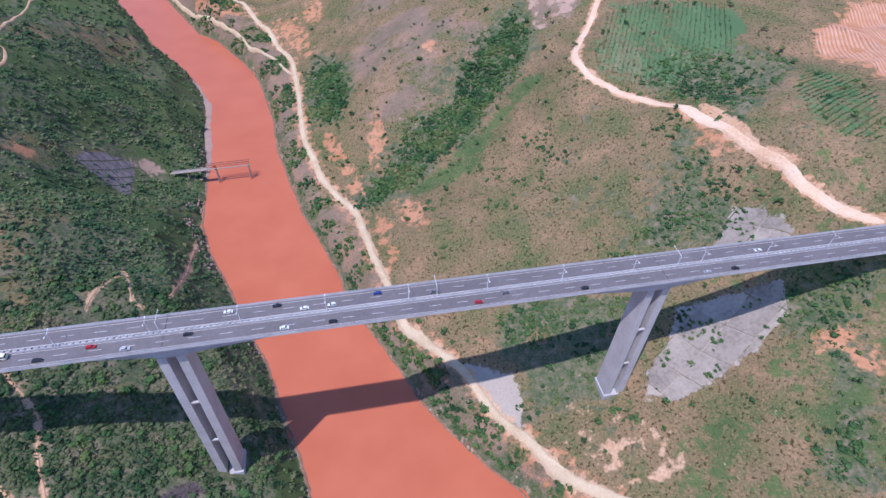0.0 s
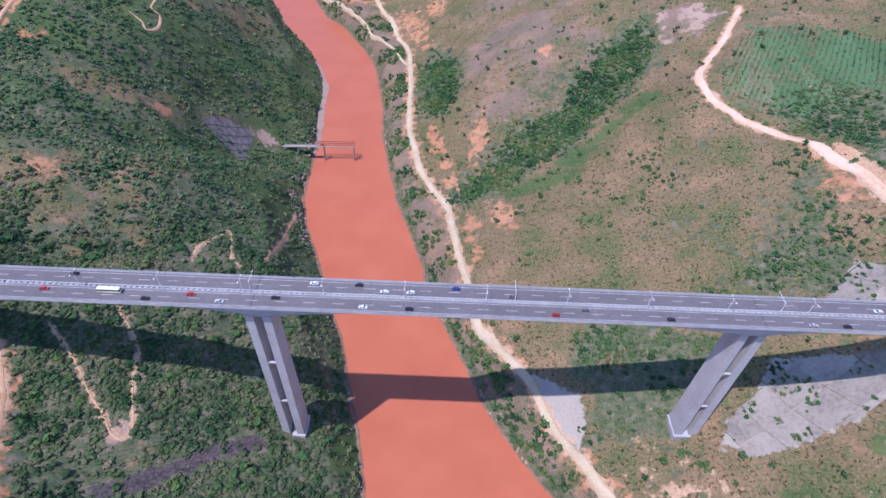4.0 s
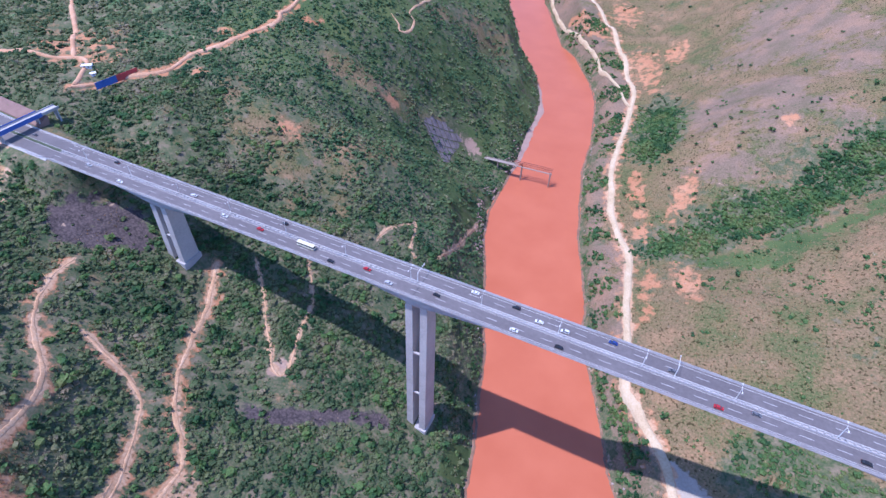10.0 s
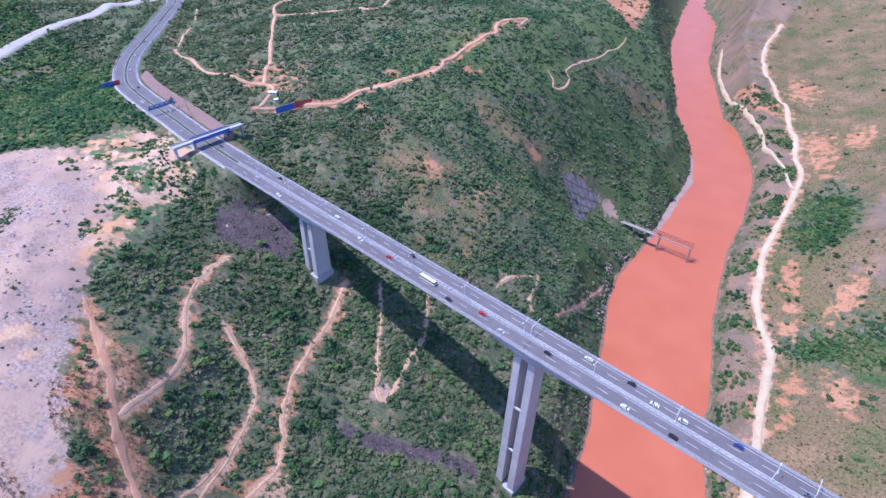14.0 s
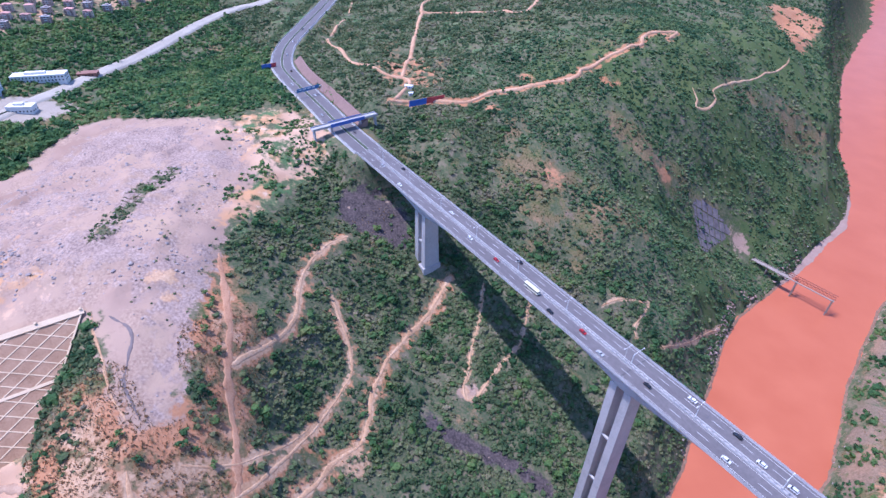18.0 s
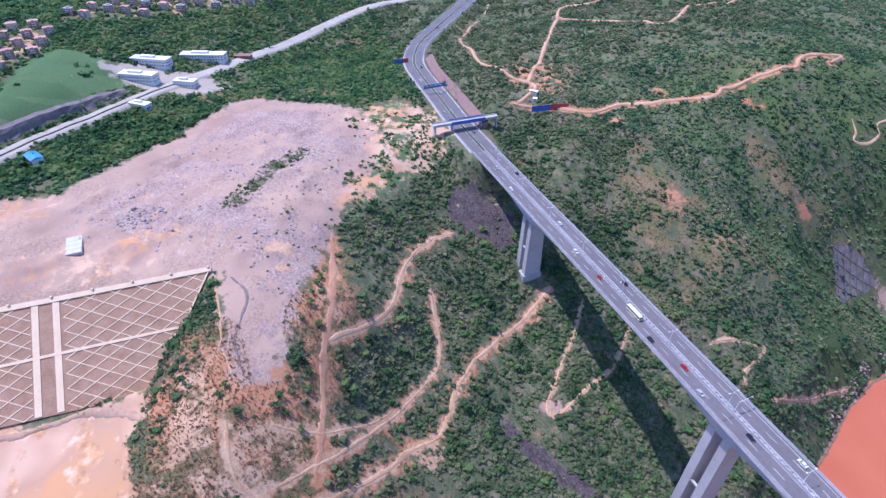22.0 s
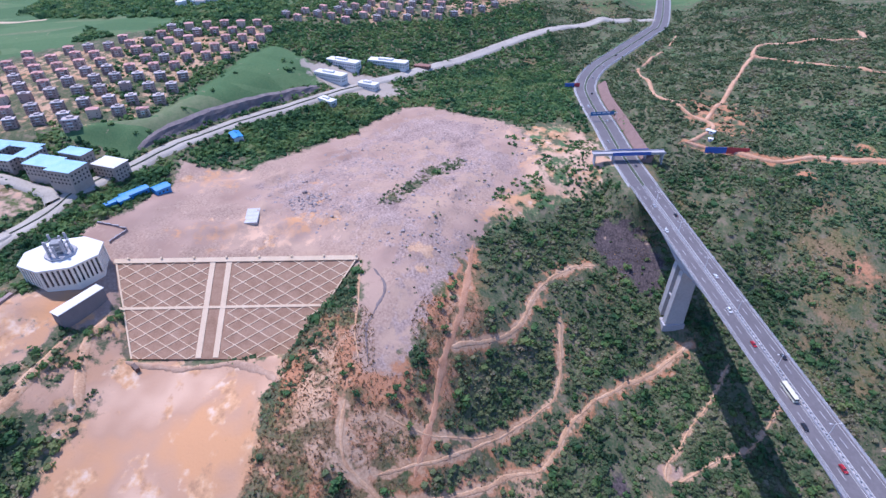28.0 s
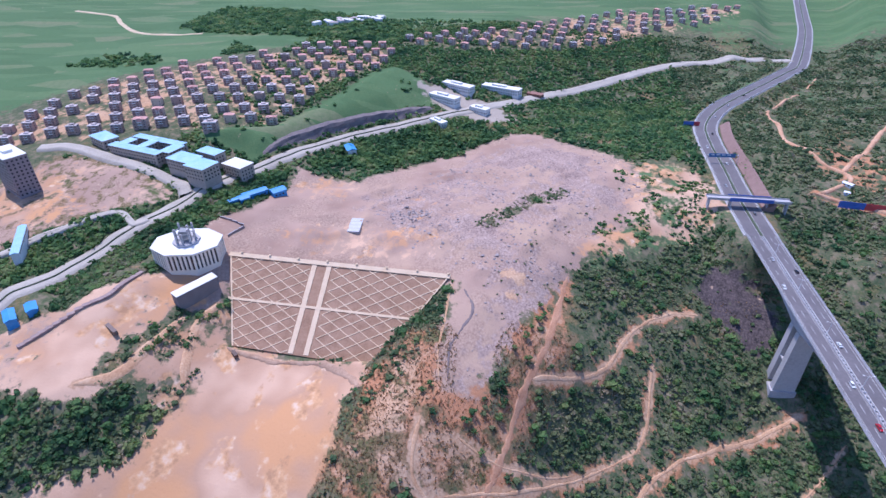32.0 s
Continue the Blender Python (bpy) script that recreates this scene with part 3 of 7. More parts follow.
BANKVEG = [(-188, -233), (-206, -233), (-251, -216), (-267, -201), (-241, -186), (-204, -194), (-193, -214)]
SLOPEVEG = [(-300, -43), (-268, -39), (-237, -41), (-230, -64), (-195, -76), (-177, -88), (-203, -92), (-236, -80), (-285, -61)]
KNOLL = [(-489, 101), (-495, 143), (-466, 162), (-436, 166), (-408, 133), (-384, 94), (-358, 61), (-420, 102)]
BARE = [(-278, -246), (-314, -238), (-343, -237), (-368, -218), (-409, -202), (-453, -208), (-446, -189), (-438, -144), (-366, -138), (-306, -183),
        (-285, -199), (-265, -199), (-259, -216), (-258, -238)]
TRACKZONE = [(-194, -235), (-220, -227), (-264, -204), (-277, -194), (-240, -179), (-205, -186), (-175, -191), (-163, -203), (-184, -206), (-198,
             -217)]
RUBBLE_Z = [(-419, -138), (-439, -91), (-546, -31), (-551, 46), (-495, 107), (-430, 113), (-347, 54), (-282, 24), (-229, -3), (-223, -26), (-278,
            -25), (-314, -24), (-333, -47), (-340, -100)]
GREEN_E3 = [(106, 271), (150, 272), (212, 241), (191, 226), (141, 221), (106, 234)]
GREEN_E4 = [(285, 194), (300, 198), (328, 183), (272, 77), (247, 86), (281, 121), (292, 160)]
GREEN_E5 = [(305, 465), (352, 464), (388, 427), (423, 415), (367, 361), (319, 333), (312, 382), (293, 422)]
PASTURE = [(344, 506), (387, 534), (421, 517), (408, 470), (362, 444), (339, 479)]
FAN = [(304, 371), (311, 373), (317, 352), (319, 321), (319, 300), (315, 306), (308, 333)]
SCAR_N = [(239, 648), (283, 652), (313, 627), (272, 591), (238, 600)]
FIELDWOOD = [(-696, -639), (-748, -606), (-726, -508), (-678, -482), (-673, -551)]
FIELDWOOD_2 = [(-720, -419), (-795, -431), (-744, -376)]
FIELDWOOD_3 = [(-970, -629), (-1195, -658), (-1171, -518), (-1073, -340), (-946, -203), (-834, -167), (-809, -242), (-832, -320), (-856, -442), (-912,
               -562)]
MAUVE = [(1, 722), (47, 787), (97, 787), (160, 703), (202, 637), (201, 578), (154, 571), (103, 545), (49, 540), (30, 601)]
MAUVE_2 = [(24, 840), (60, 1000), (160, 1010), (240, 800), (230, 660), (150, 720), (90, 800)]
MAUVE_3 = [(372, 420), (386, 384), (372, 346), (352, 352), (350, 392)]
FLANK = [(50, 440), (68, 462), (109, 474), (147, 498), (186, 522), (220, 545), (222, 503), (175, 485), (138, 460), (133, 440), (94, 444)]
CONTOUR = [(123, 186), (145, 193), (166, 174), (195, 152), (205, 130), (190, 110), (153, 117), (129, 154)]
SHRUBS_PIER = [(119, 226), (150, 222), (171, 199), (168, 174), (144, 189), (117, 192)]
RIVERROW = [(35, 243), (53, 213), (73, 181), (93, 161), (122, 129), (109, 135), (80, 173), (55, 200), (40, 227)]
ROAD_CUTS = [[(-28, 612), (-1, 583), (20, 514), (24, 463), (9, 474), (-12, 526), (-26, 572)], [(-67, 912), (-35, 907), (-20, 810), (-38, 797), (-56, 851)],
             [(-138, 1006), (-226, 1075), (-234, 1058), (-170, 968), (-129, 979)], [(21, 438), (40, 434), (42, 370), (30, 342), (20, 390)]]
RED_ARM = [(-514, 1035), (-528, 1139), (-470, 1180), (-440, 1110), (-360, 880), (-381, 865), (-473, 996)]
SPUR_W = [(-368, 304), (-328, 341), (-285, 376), (-236, 431), (-217, 381), (-247, 300), (-294, 275)]
SPUR_W2 = [(-346, 449), (-294, 489), (-236, 542), (-241, 495), (-282, 442), (-330, 418)]
SPUR_W3 = [(-330, 615), (-280, 640), (-232, 730), (-250, 800), (-300, 740)]
LOT_GREEN = [(-391, -335), (-390, -296), (-366, -278), (-346, -291), (-348, -311)]
FIELDS = [(-480, -600), (-620, -520), (-720, -410), (-830, -260), (-1000, -60), (-1200, 120), (-1500, 420), (-2800, 900), (-2900, -2800), (-480, -2800)]


def soft(x, y, outline, blur):
    return np.clip(inside(x, y, outline) / blur + 0.5, 0, 1)


def covers(x, y):
    """How much of each ground cover lies at a place."""
    s = shore(x, y)
    west = np.interp(y, BANK_Y, BANK_WEST) - x
    east = (x > np.interp(y, BANK_Y, BANK_EAST)).astype(float)
    gully = np.maximum(soft(x, y, GULLY, 60), soft(x, y, GULLY_2, 30)) * (0.4 + 1.1 * grain(x, y, 24))
    gully = np.clip(np.maximum.reduce([gully, soft(x, y, GREEN_E, 30) * (0.3 + grain(x, y, 17)), soft(x, y, GREEN_E2, 30) * (0.3 + grain(x, y, 17))] + [soft(x, y, q, 20) * (0.3 + grain(x, y, 17)) for q in (GREEN_E3, GREEN_E4, GREEN_E5)]), 0, 1)
    gully = np.maximum.reduce([gully, soft(x, y, SHRUBS_PIER, 16) * (0.4 + 0.8 * grain(x, y, 13)), soft(x, y, RIVERROW, 8)])
    patchy = grain(x, y, 55, 0.4) * 0.6 + grain(x, y, 19) * 0.4
    ridge = np.clip((inside(x, y, RIDGE) + 9) / 16 + 0.5, 0, 1)
    bare_track = np.clip(1.2 - near_line(x, y, TRACK_E) / 13, 0, 1)
    trodden = np.clip(1.15 - np.minimum.reduce([near_line(x, y, q) for q in (LOOP_A, TRAIL_B, TRAIL_C, TRAIL_D)]) / 10.5, 0, 1)
    upland = np.clip((-x - 395) / 60, 0, 1) * np.clip((y - 212) / 40, 0, 1)
    far = np.maximum(np.clip((-x - 960) / 120, 0, 1), np.clip((y - 1350) / 150, 0, 1) * 0.4)
    knoll = np.clip((inside(x, y, KNOLL) + 16) / 30 + 0.5, 0, 1)
    red_cut = np.clip(1 - np.abs(near_line(x, y, RED_ROAD) - 3.5) / 5, 0, 1) * 0.7
    east_cut = np.clip(1 - np.abs(near_line(x, y, UPPER_EAST) - 4) / 6, 0, 1) * 0.6
    river_cut = np.clip(1 - np.abs(near_line(x, y, RIVER_ROAD) - 6) / 10, 0, 1) * 0.5 * east
    scar = np.maximum.reduce([blot(x, y, -60, 905, 26, 60, 20), blot(x, y, -20, 930, 20, 40), blot(x, y, 118, 640, 10, 12), blot(x, y, 40, 545, 12, 40, -8),
                              blot(x, y, 62, 420, 14, 36, 10), blot(x, y, 300, 160, 14, 8), blot(x, y, 306, 140, 10, 14), blot(x, y, 300, 330, 12, 26),
                              blot(x, y, -420, 395, 14, 8), blot(x, y, -395, 330, 10, 9), blot(x, y, -372, 470, 12, 16), blot(x, y, -130, 1085, 30, 45, 30), blot(x, y, -300, 330, 12, 9),
                              blot(x, y, -276, 470, 8, 14)] + [soft(x, y, q, 14) * (0.42 + 0.75 * grain(x, y, 11)) for q in ROAD_CUTS] + [soft(x, y, RED_ARM, 20) * 1.4])
    upper_red = blot(x, y, -510, 310, 60, 40) * 0.5
    out = {}
    dry_east = east * np.clip(0.35 + s / 45, 0, 1) * (1 - gully) * (0.70 + 0.65 * (patchy - 0.25))
    out["dry"] = np.maximum.reduce([dry_east, ridge * 0.8, soft(x, y, LOT, 20), (1 - east) * np.clip(patchy * 1.7 - 0.75, 0, 0.62), soft(x, y, YARD, 60) * 0.8, trodden * 0.6, knoll * 0.5])
    spur = np.maximum.reduce([soft(x, y, q, 34) for q in (SPUR_W, SPUR_W2, SPUR_W3)])
    out["dry"] = np.maximum(out["dry"], spur * (0.3 + 0.8 * grain(x, y, 15)))
    out["mauve"] = np.maximum.reduce([soft(x, y, MAUVE, 50), soft(x, y, MAUVE_2, 80), soft(x, y, MAUVE_3, 16), soft(x, y, SCAR_N, 12) * 1.3]) * (0.25 + 0.75 * grain(x, y, 30)) * (1 - gully) + spur * np.clip(grain(x, y, 12, 0.7) - 0.45, 0, 1)
    road_y, road_x = np.array(RIVER_ROAD, float)[::-1].T[::-1]
    strip = east * (np.interp(y, road_y, road_x) > x - 2) * np.clip(s / 6 - 0.5, 0, 1) * (y > 120)
    out["mauve"] = np.maximum(out["mauve"], strip * (0.25 + 0.8 * grain(x, y, 18)))
    out["grass"] = np.maximum.reduce([soft(x, y, FLANK, 22) * (0.35 + 0.8 * grain(x, y, 14)), soft(x, y, LOT_GREEN, 16) * (0.3 + grain(x, y, 13)), soft(x, y, LAWN, 8),
                                      east * np.clip(grain(x, y, 62, 1.2) * 0.6 + grain(x, y, 21) * 0.45 - 0.16, 0, 0.5) * np.clip(1.2 - y / 500, 0, 1)])
    hill = (1 - east) * np.clip((y - 330) / 90, 0, 1) * np.clip((x + 480) / 60, 0, 1) * np.clip((1300 - y) / 200, 0, 1)
    out["grass"] = np.maximum(out["grass"], hill * (1 - 0.75 * spur) * (0.32 + 0.55 * grain(x, y, 34, 0.8)))
    out["crops"] = np.maximum.reduce([soft(x, y, FIELDS, 40), soft(x, y, FARM, 40) * 0.62, soft(x, y, FARM_2, 36) * 0.55, soft(x, y, LAWN, 10), soft(x, y, CUT, 14) * 1.15, soft(x, y, PASTURE, 14) * 1.2, upland * (0.02 + 0.5 * grain(x, y, 35)), far * 0.8, knoll * (0.35 + 0.7 * grain(x, y, 14))])
    out["red"] = np.maximum.reduce([ridge * (0.18 + 0.5 * grain(x, y, 22)), bare_track * (0.25 + 0.7 * grain(x, y, 12)), trodden * 0.58, blot(x, y, -222, -28, 26, 17, 60) * 1.1, red_cut, east_cut, river_cut, scar * 0.62, soft(x, y, FURROWS, 30), upper_red, blot(x, y, -300, 20, 22, 16) * 0.75, blot(x, y, -262, 4, 14, 18) * 0.95])
    out["rock"] = np.maximum(soft(x, y, ROCK_A, 14), soft(x, y, ROCK_B, 10)) * (0.72 + 0.5 * grain(x, y, 9))
    out["spoil"] = (1 - 0.75 * np.clip(1.3 - near_line(x, y, GREEN_STREAK) / 9, 0, 1) * (0.4 + grain(x, y, 8))) * np.maximum.reduce([soft(x, y, DUMP, 20), np.clip((3.5 - np.abs(s - 2)) / 8, 0, 0.5), blot(x, y, -190, 157, 7, 8) * 0.9, blot(x, y, -210, 549, 14, 11) * 0.7, soft(x, y, YARD, 14) * 0.8, soft(x, y, LOT, 20) * 0.62, soft(x, y, BARE, 12), soft(x, y, SCAR_N, 10) * (0.1 + 0.6 * grain(x, y, 8))])
    out["rubble"] = np.maximum(soft(x, y, RUBBLE_Z, 50) * (0.15 + 0.75 * grain(x, y, 38)), blot(x, y, -379, -84, 11, 17) * (0.5 + 0.8 * grain(x, y, 6))) * (out["spoil"] > 0.3)
    out["pit"] = np.maximum.reduce([soft(x, y, PIT, 16), soft(x, y, LOT, 24) * grain(x, y, 40) * 0.7, blot(x, y, -345, -110, 22, 75) * 0.55, blot(x, y, -425, -170, 22, 30) * 0.6, blot(x, y, -400, -60, 60, 40) * 0.3, soft(x, y, YARD, 14) * (0.4 + grain(x, y, 30)), soft(x, y, TRACKZONE, 10) * (0.35 + 0.6 * grain(x, y, 14)), knoll * (0.15 + 0.75 * grain(x, y, 17))])
    out["shotcrete"] = np.maximum(np.maximum(soft(x, y, STONE_1, 14), soft(x, y, STONE_2, 14)) * 0.7, np.maximum.reduce([blot(x, y, -655, -72, 62, 24, 62) * 1.3, soft(x, y, APRON, 8)]))
    ledges = soft(x, y, CONTOUR, 14) * np.clip(grain(x, y, 5.5) * 1.3 - 0.45, 0, 0.6) + soft(x, y, RIDGE, 24) * (0.22 + 0.45 * grain(x, y, 10))
    beaten = lambda lines, half: np.clip(1 - np.minimum.reduce([near_line(x, y, q) for q in lines]) / (2 * half), 0, 1) * 1.0
    out["worn"] = np.maximum.reduce([ledges, soft(x, y, FAN, 5), beaten((LOOP_A, TRAIL_B, TRAIL_C, TRAIL_D, YARD_TRACK, YARD_TRACK2), 2.1), beaten((TRAIL_F, TRAIL_G, TRAIL_I, TRACK_E2), 1.7), np.maximum(soft(x, y, VILLAGE, 10), soft(x, y, VILLAGE_2, 10)) * (0.1 + 0.7 * grain(x, y, 18)), beaten((RIVER_ROAD, UPPER_EAST), 4.2), blot(x, y, -182, 62, 8, 10) * 0.8, blot(x, y, -302, 4, 14, 12) * (0.35 + 0.6 * grain(x, y, 7))])
    return out


k = GX.shape[1]
idx = (np.arange(GX.shape[0] - 1)[:, None] * k + np.arange(k - 1)[None]).reshape(-1)
ground = sheet("ground", np.c_[GX.reshape(-1), GY.reshape(-1), GZ.reshape(-1)], np.c_[idx, idx + 1, idx + k + 1, idx + k], ground_material())
for name, w in covers(GX, GY).items():
    ground.data.attributes.new(name, "FLOAT", "POINT").data.foreach_set("value", w.reshape(-1).astype(np.float32))
tagged(ground, "hilly river valley of scrub, dry grass and bare soil", "ground", kind="structure")
ys = np.arange(-2900, 2950, 25.0)
wx = np.stack([np.interp(ys, BANK_Y, BANK_WEST) - 14, np.interp(ys, BANK_Y, BANK_EAST) + 14], 1)
wv = np.c_[wx.reshape(-1), np.repeat(ys, 2), np.zeros(2 * len(ys))]
wi = np.arange(len(ys) - 1) * 2
water = sheet("water", wv, np.c_[wi, wi + 1, wi + 3, wi + 2], water_material())
tagged(water, "silt-laden brick-red river with a smooth surface", "river", kind="structure")


# ---- the bridge ----
DECK = 176.0            # top of the roadway
MID_Y, HALF = 187.4, 11.25
PIERS = (-292.0, -95.7, 171.3, 365.0)
WEST_END, EAST_END = -384.0, 432.0


def girder_depth(x):
    """The box girder is deep over the piers and shallow in mid-span."""
    d = min(abs(x - p) for p in PIERS)
    reach = 132.0 if PIERS[1] < x < PIERS[2] else 96.0
    return 3.6 + 9.5 * max(0.0, 1 - d / reach) ** 2


bridge = empty("bridge", label="long grey concrete motorway bridge on tall twin-wall piers", category="bridge")
xs_ = np.r_[np.arange(WEST_END, EAST_END, 8.0), EAST_END]
bm = bmesh.new()
rings = []
for x in xs_:
    d = girder_depth(x)
    rings.append([bm.verts.new((x, MID_Y + a, DECK - u)) for a, u in ((-6, 0.9), (6, 0.9), (5.8, d), (-5.8, d))])
for a, c in zip(rings, rings[1:]):
    for i in range(4):
        bm.faces.new((a[i], a[(i + 1) % 4], c[(i + 1) % 4], c[i]))
bm.faces.new(rings[0][::-1]), bm.faces.new(rings[-1])
bmesh.ops.recalc_face_normals(bm, faces=bm.faces)
part("box_girder", bm, CONCRETE, bridge)
ends = [(WEST_END, MID_Y, DECK), (EAST_END, MID_Y, DECK)]
part("deck_slab", sweep(bmesh.new(), ((-HALF, -0.08), (HALF, -0.08), (HALF, -0.55), (6.2, -0.95), (-6.2, -0.95), (-HALF, -0.55)), ends), CONCRETE, bridge)
for s in (-1, 1):
    part("carriageway", boxed(WEST_END, EAST_END, *sorted((MID_Y + s * 1.0, MID_Y + s * 10.6)), DECK - 0.079, DECK), ASPHALT, bridge)
    part("parapet", sweep(bmesh.new(), ((s * 10.75, -0.078), (s * 11.2, -0.078), (s * 11.1, 0.95), (s * 10.9, 0.95)), ends), CONCRETE, bridge)
    part("median_barrier", sweep(bmesh.new(), ((s * 0.95, -0.07), (s * 0.55, -0.07), (s * 0.66, 0.8), (s * 0.84, 0.8)), ends), CONCRETE, bridge)
part("median", boxed(WEST_END, EAST_END, MID_Y - 0.54, MID_Y + 0.54, DECK - 0.078, DECK + 0.1), CONCRETE, bridge)


def pier(x):
    """Two concrete walls, one behind the other along the bridge, tied by struts, on a pile cap."""
    top = DECK - girder_depth(x)
    foot = float(height(np.array(x), np.array(MID_Y))) - 1.0
    p = empty("pier", Matrix.Translation((x, MID_Y, foot)), label="tall pale concrete twin-wall bridge pier on a pile cap", category="bridge pier", group="bridge piers")
    tall = top - foot
    for s in (-1, 1):
        bm = bmesh.new()
        w0, w1 = 7.0, 5.8
        lo = [bm.verts.new((s * 4.75 + a, c, 0)) for a, c in ((-2.45, -w0), (2.45, -w0), (2.45, w0), (-2.45, w0))]
        hi = [bm.verts.new((s * 4.75 + a, c, tall + 0.5)) for a, c in ((-2.3, -w1), (2.3, -w1), (2.3, w1), (-2.3, w1))]
        for i in range(4):
            bm.faces.new((lo[i], lo[(i + 1) % 4], hi[(i + 1) % 4], hi[i]))
        bm.faces.new(lo[::-1]), bm.faces.new(hi)
        part("wall", bm, PIER_CONCRETE, p)
    for k in range(1, int(tall // 45) + 1):
        z = tall * k / (int(tall // 45) + 1)
        part("strut", boxed(-2.6, 2.6, -6.0, -4.7, z - 0.5, z + 0.5), PIER_CONCRETE, p)
        part("strut", boxed(-2.6, 2.6, 4.7, 6.0, z - 0.5, z + 0.5), PIER_CONCRETE, p)
    part("pile_cap", boxed(-8.0, 8.0, -8.2, 8.2, -5, 1.6, 0.3), CONCRETE, p)
    return p


for x in PIERS:
    pier(x)


# ---- roads and trails ----
def road(name, points, width, material, label, lift=0.35, wobble=0.0, step=4.0, seed=1):
    v, fc = draped(points, width, lift, step, wobble, seed, 0.4 if "road" in name else 0.0)
    ob = sheet(name, v, fc, material)
    return tagged(ob, label, "road" if "road" in name else "trail", kind="structure")


road("gravel_road", RIVER_ROAD + [(166, 103), (186, 78), (200, 40), (205, -20), (215, -90)], 5.8, PALE_ROAD, "pale unpaved gravel road winding along the river", 1.2, 0.3, 2.5)
road("gravel_road", SPUR, 4.0, PALE_ROAD, "narrow pale gravel spur down to the river bank", 2.4, 0.3, 3.0)
UPPER_SOIL = surface("pale_orange_soil", ((0.50, 0.29, 0.165), (0.64, 0.44, 0.29), (0.70, 0.55, 0.42)), 30, 0.95, 0.4, 1.6)
road("dirt_road", UPPER_EAST, 6.2, UPPER_SOIL, "wide orange dirt road cut into the upper hillside", 0.6, 0.3, 2.5)
for pts, w, seed in ((LOOP_A, 1.9, 2), (TRAIL_B, 1.6, 3), (TRAIL_C, 2.2, 4), (TRAIL_D, 1.8, 5), (TRACK_E2, 1.1, 6)):
    road("dirt_trail", pts, w, TRAIL, "bare sandy trail winding down a scrub hillside", 0.22, 1.0, 1.8, seed)
ERODED = surface("eroded_orange_soil", ((0.34, 0.155, 0.08), (0.46, 0.245, 0.14), (0.55, 0.33, 0.21)), 7, 0.95, 0.5, 1.0)
road("dirt_trail", TRACK_E, 3.6, ERODED, "steep eroded orange dirt track", 0.15, 1.2, 1.8, 7)
for pts, w, seed in ((TRAIL_F, 1.2, 8), (TRAIL_G, 1.3, 9), (TRAIL_I, 1.2, 10)):
    road("footpath", pts, w, TRAIL, "narrow stony footpath through the bushes", 0.3, 0.9, 1.6, seed)
for pts, w, seed in ((RED_ROAD, 3.8, 11), (RED_LOOP, 3.6, 12), (RED_CLIMB, 4.4, 13), (RED_UPPER, 4.4, 17)):
    road("dirt_road", pts, w, DIRT_ROAD, "red-orange dirt road across the green hillside", 1.4, 0.4, 3.0, seed)
road("dirt_road", WHITE_LOOP, 2.0, TRAIL, "thin pale dirt road with a hairpin bend", 0.5, 0.4, 4.0, 14)
# The gully is a dark strip laid over ground that is not cut.
v, fc = draped([(-292, -30), (-279, -23), (-269, -23), (-256, -29), (-243, -33), (-230, -32), (-221, -31)], 1.5, 0.12, 1.5, 1.0, 61, 0.0)
tagged(sheet("erosion_gully", v, fc, surface("dark_gully_strip", ((0.14, 0.11, 0.105), (0.24, 0.19, 0.18)), 3, 0.95, 0.5, 0.6)), "dark crooked erosion gully down the pale spoil", "gully", kind="structure")
v, fc = draped([(-299, -38), (-285, -40), (-269, -39), (-244, -40), (-223, -37)], 1.3, 0.3, 2.0, 0.8, 62, 0.0)
tagged(sheet("spoil_kerb", v, fc, TRAIL), "low pale earth bank along the edge of the spoil", "earth bank", kind="structure")
for line, wide_, tall_ in (([(-244, -183), (-241, -156), (-240, -123), (-230, -97), (-216, -84)], 4.0, 0.9),):
    v, fc = draped(line, wide_, tall_, 2.0, 0.9, 63, 0.0)
    tagged(sheet("earth_bench", v, fc, surface("bench_soil", ((0.27, 0.16, 0.10), (0.40, 0.26, 0.175), (0.50, 0.35, 0.25)), 5, 0.95, 0.6, 0.8)), "uneven step of loose brown earth in the excavation", "earth bank", kind="structure")
TOWN_PAVING = surface("town_road", ((0.31, 0.275, 0.23), (0.41, 0.365, 0.305), (0.49, 0.44, 0.37)), 20, 0.85, 0.1, 1.5)
def eased_line(points, times=3):
    p = np.array(points, float)
    for _ in range(times):
        p[1:-1] = (p[:-2] + 2 * p[1:-1] + p[2:]) / 4
    return [tuple(q) for q in p]


TOWN_ROAD = eased_line(TOWN_ROAD)
road("paved_road", TOWN_ROAD, 13.0, TOWN_PAVING, "pale concrete main road past the town", 1.0)
v, fc = draped(TOWN_ROAD[:13], 0.9, 1.7, 4.0)
tagged(sheet("median_hedge", v, fc, paint("clipped_hedge", (0.06, 0.075, 0.04), 0.9)), "thin dark clipped hedge along the town road", "hedge", kind="structure")
tall = smooth_path([TOWN_ROAD[i] for i in range(7, 12)], 8.0)
side = np.gradient(tall, axis=0)
side = np.c_[side[:, 1], -side[:, 0]] / np.linalg.norm(side, axis=1)[:, None]
cliff = tall - side * 15
fade = np.sin(np.linspace(0.15, math.pi - 0.15, len(cliff))) ** 0.5
foot = height(cliff[:, 0], cliff[:, 1])
rows_ = [np.c_[cliff - side * off, foot - 2 + up_ * fade * 9] for off, up_ in ((-3, 0.1), (0, 0.5), (1.5, 0.9), (3, 1.25), (10, 1.3))]
cv = np.stack(rows_, 1).reshape(-1, 3)
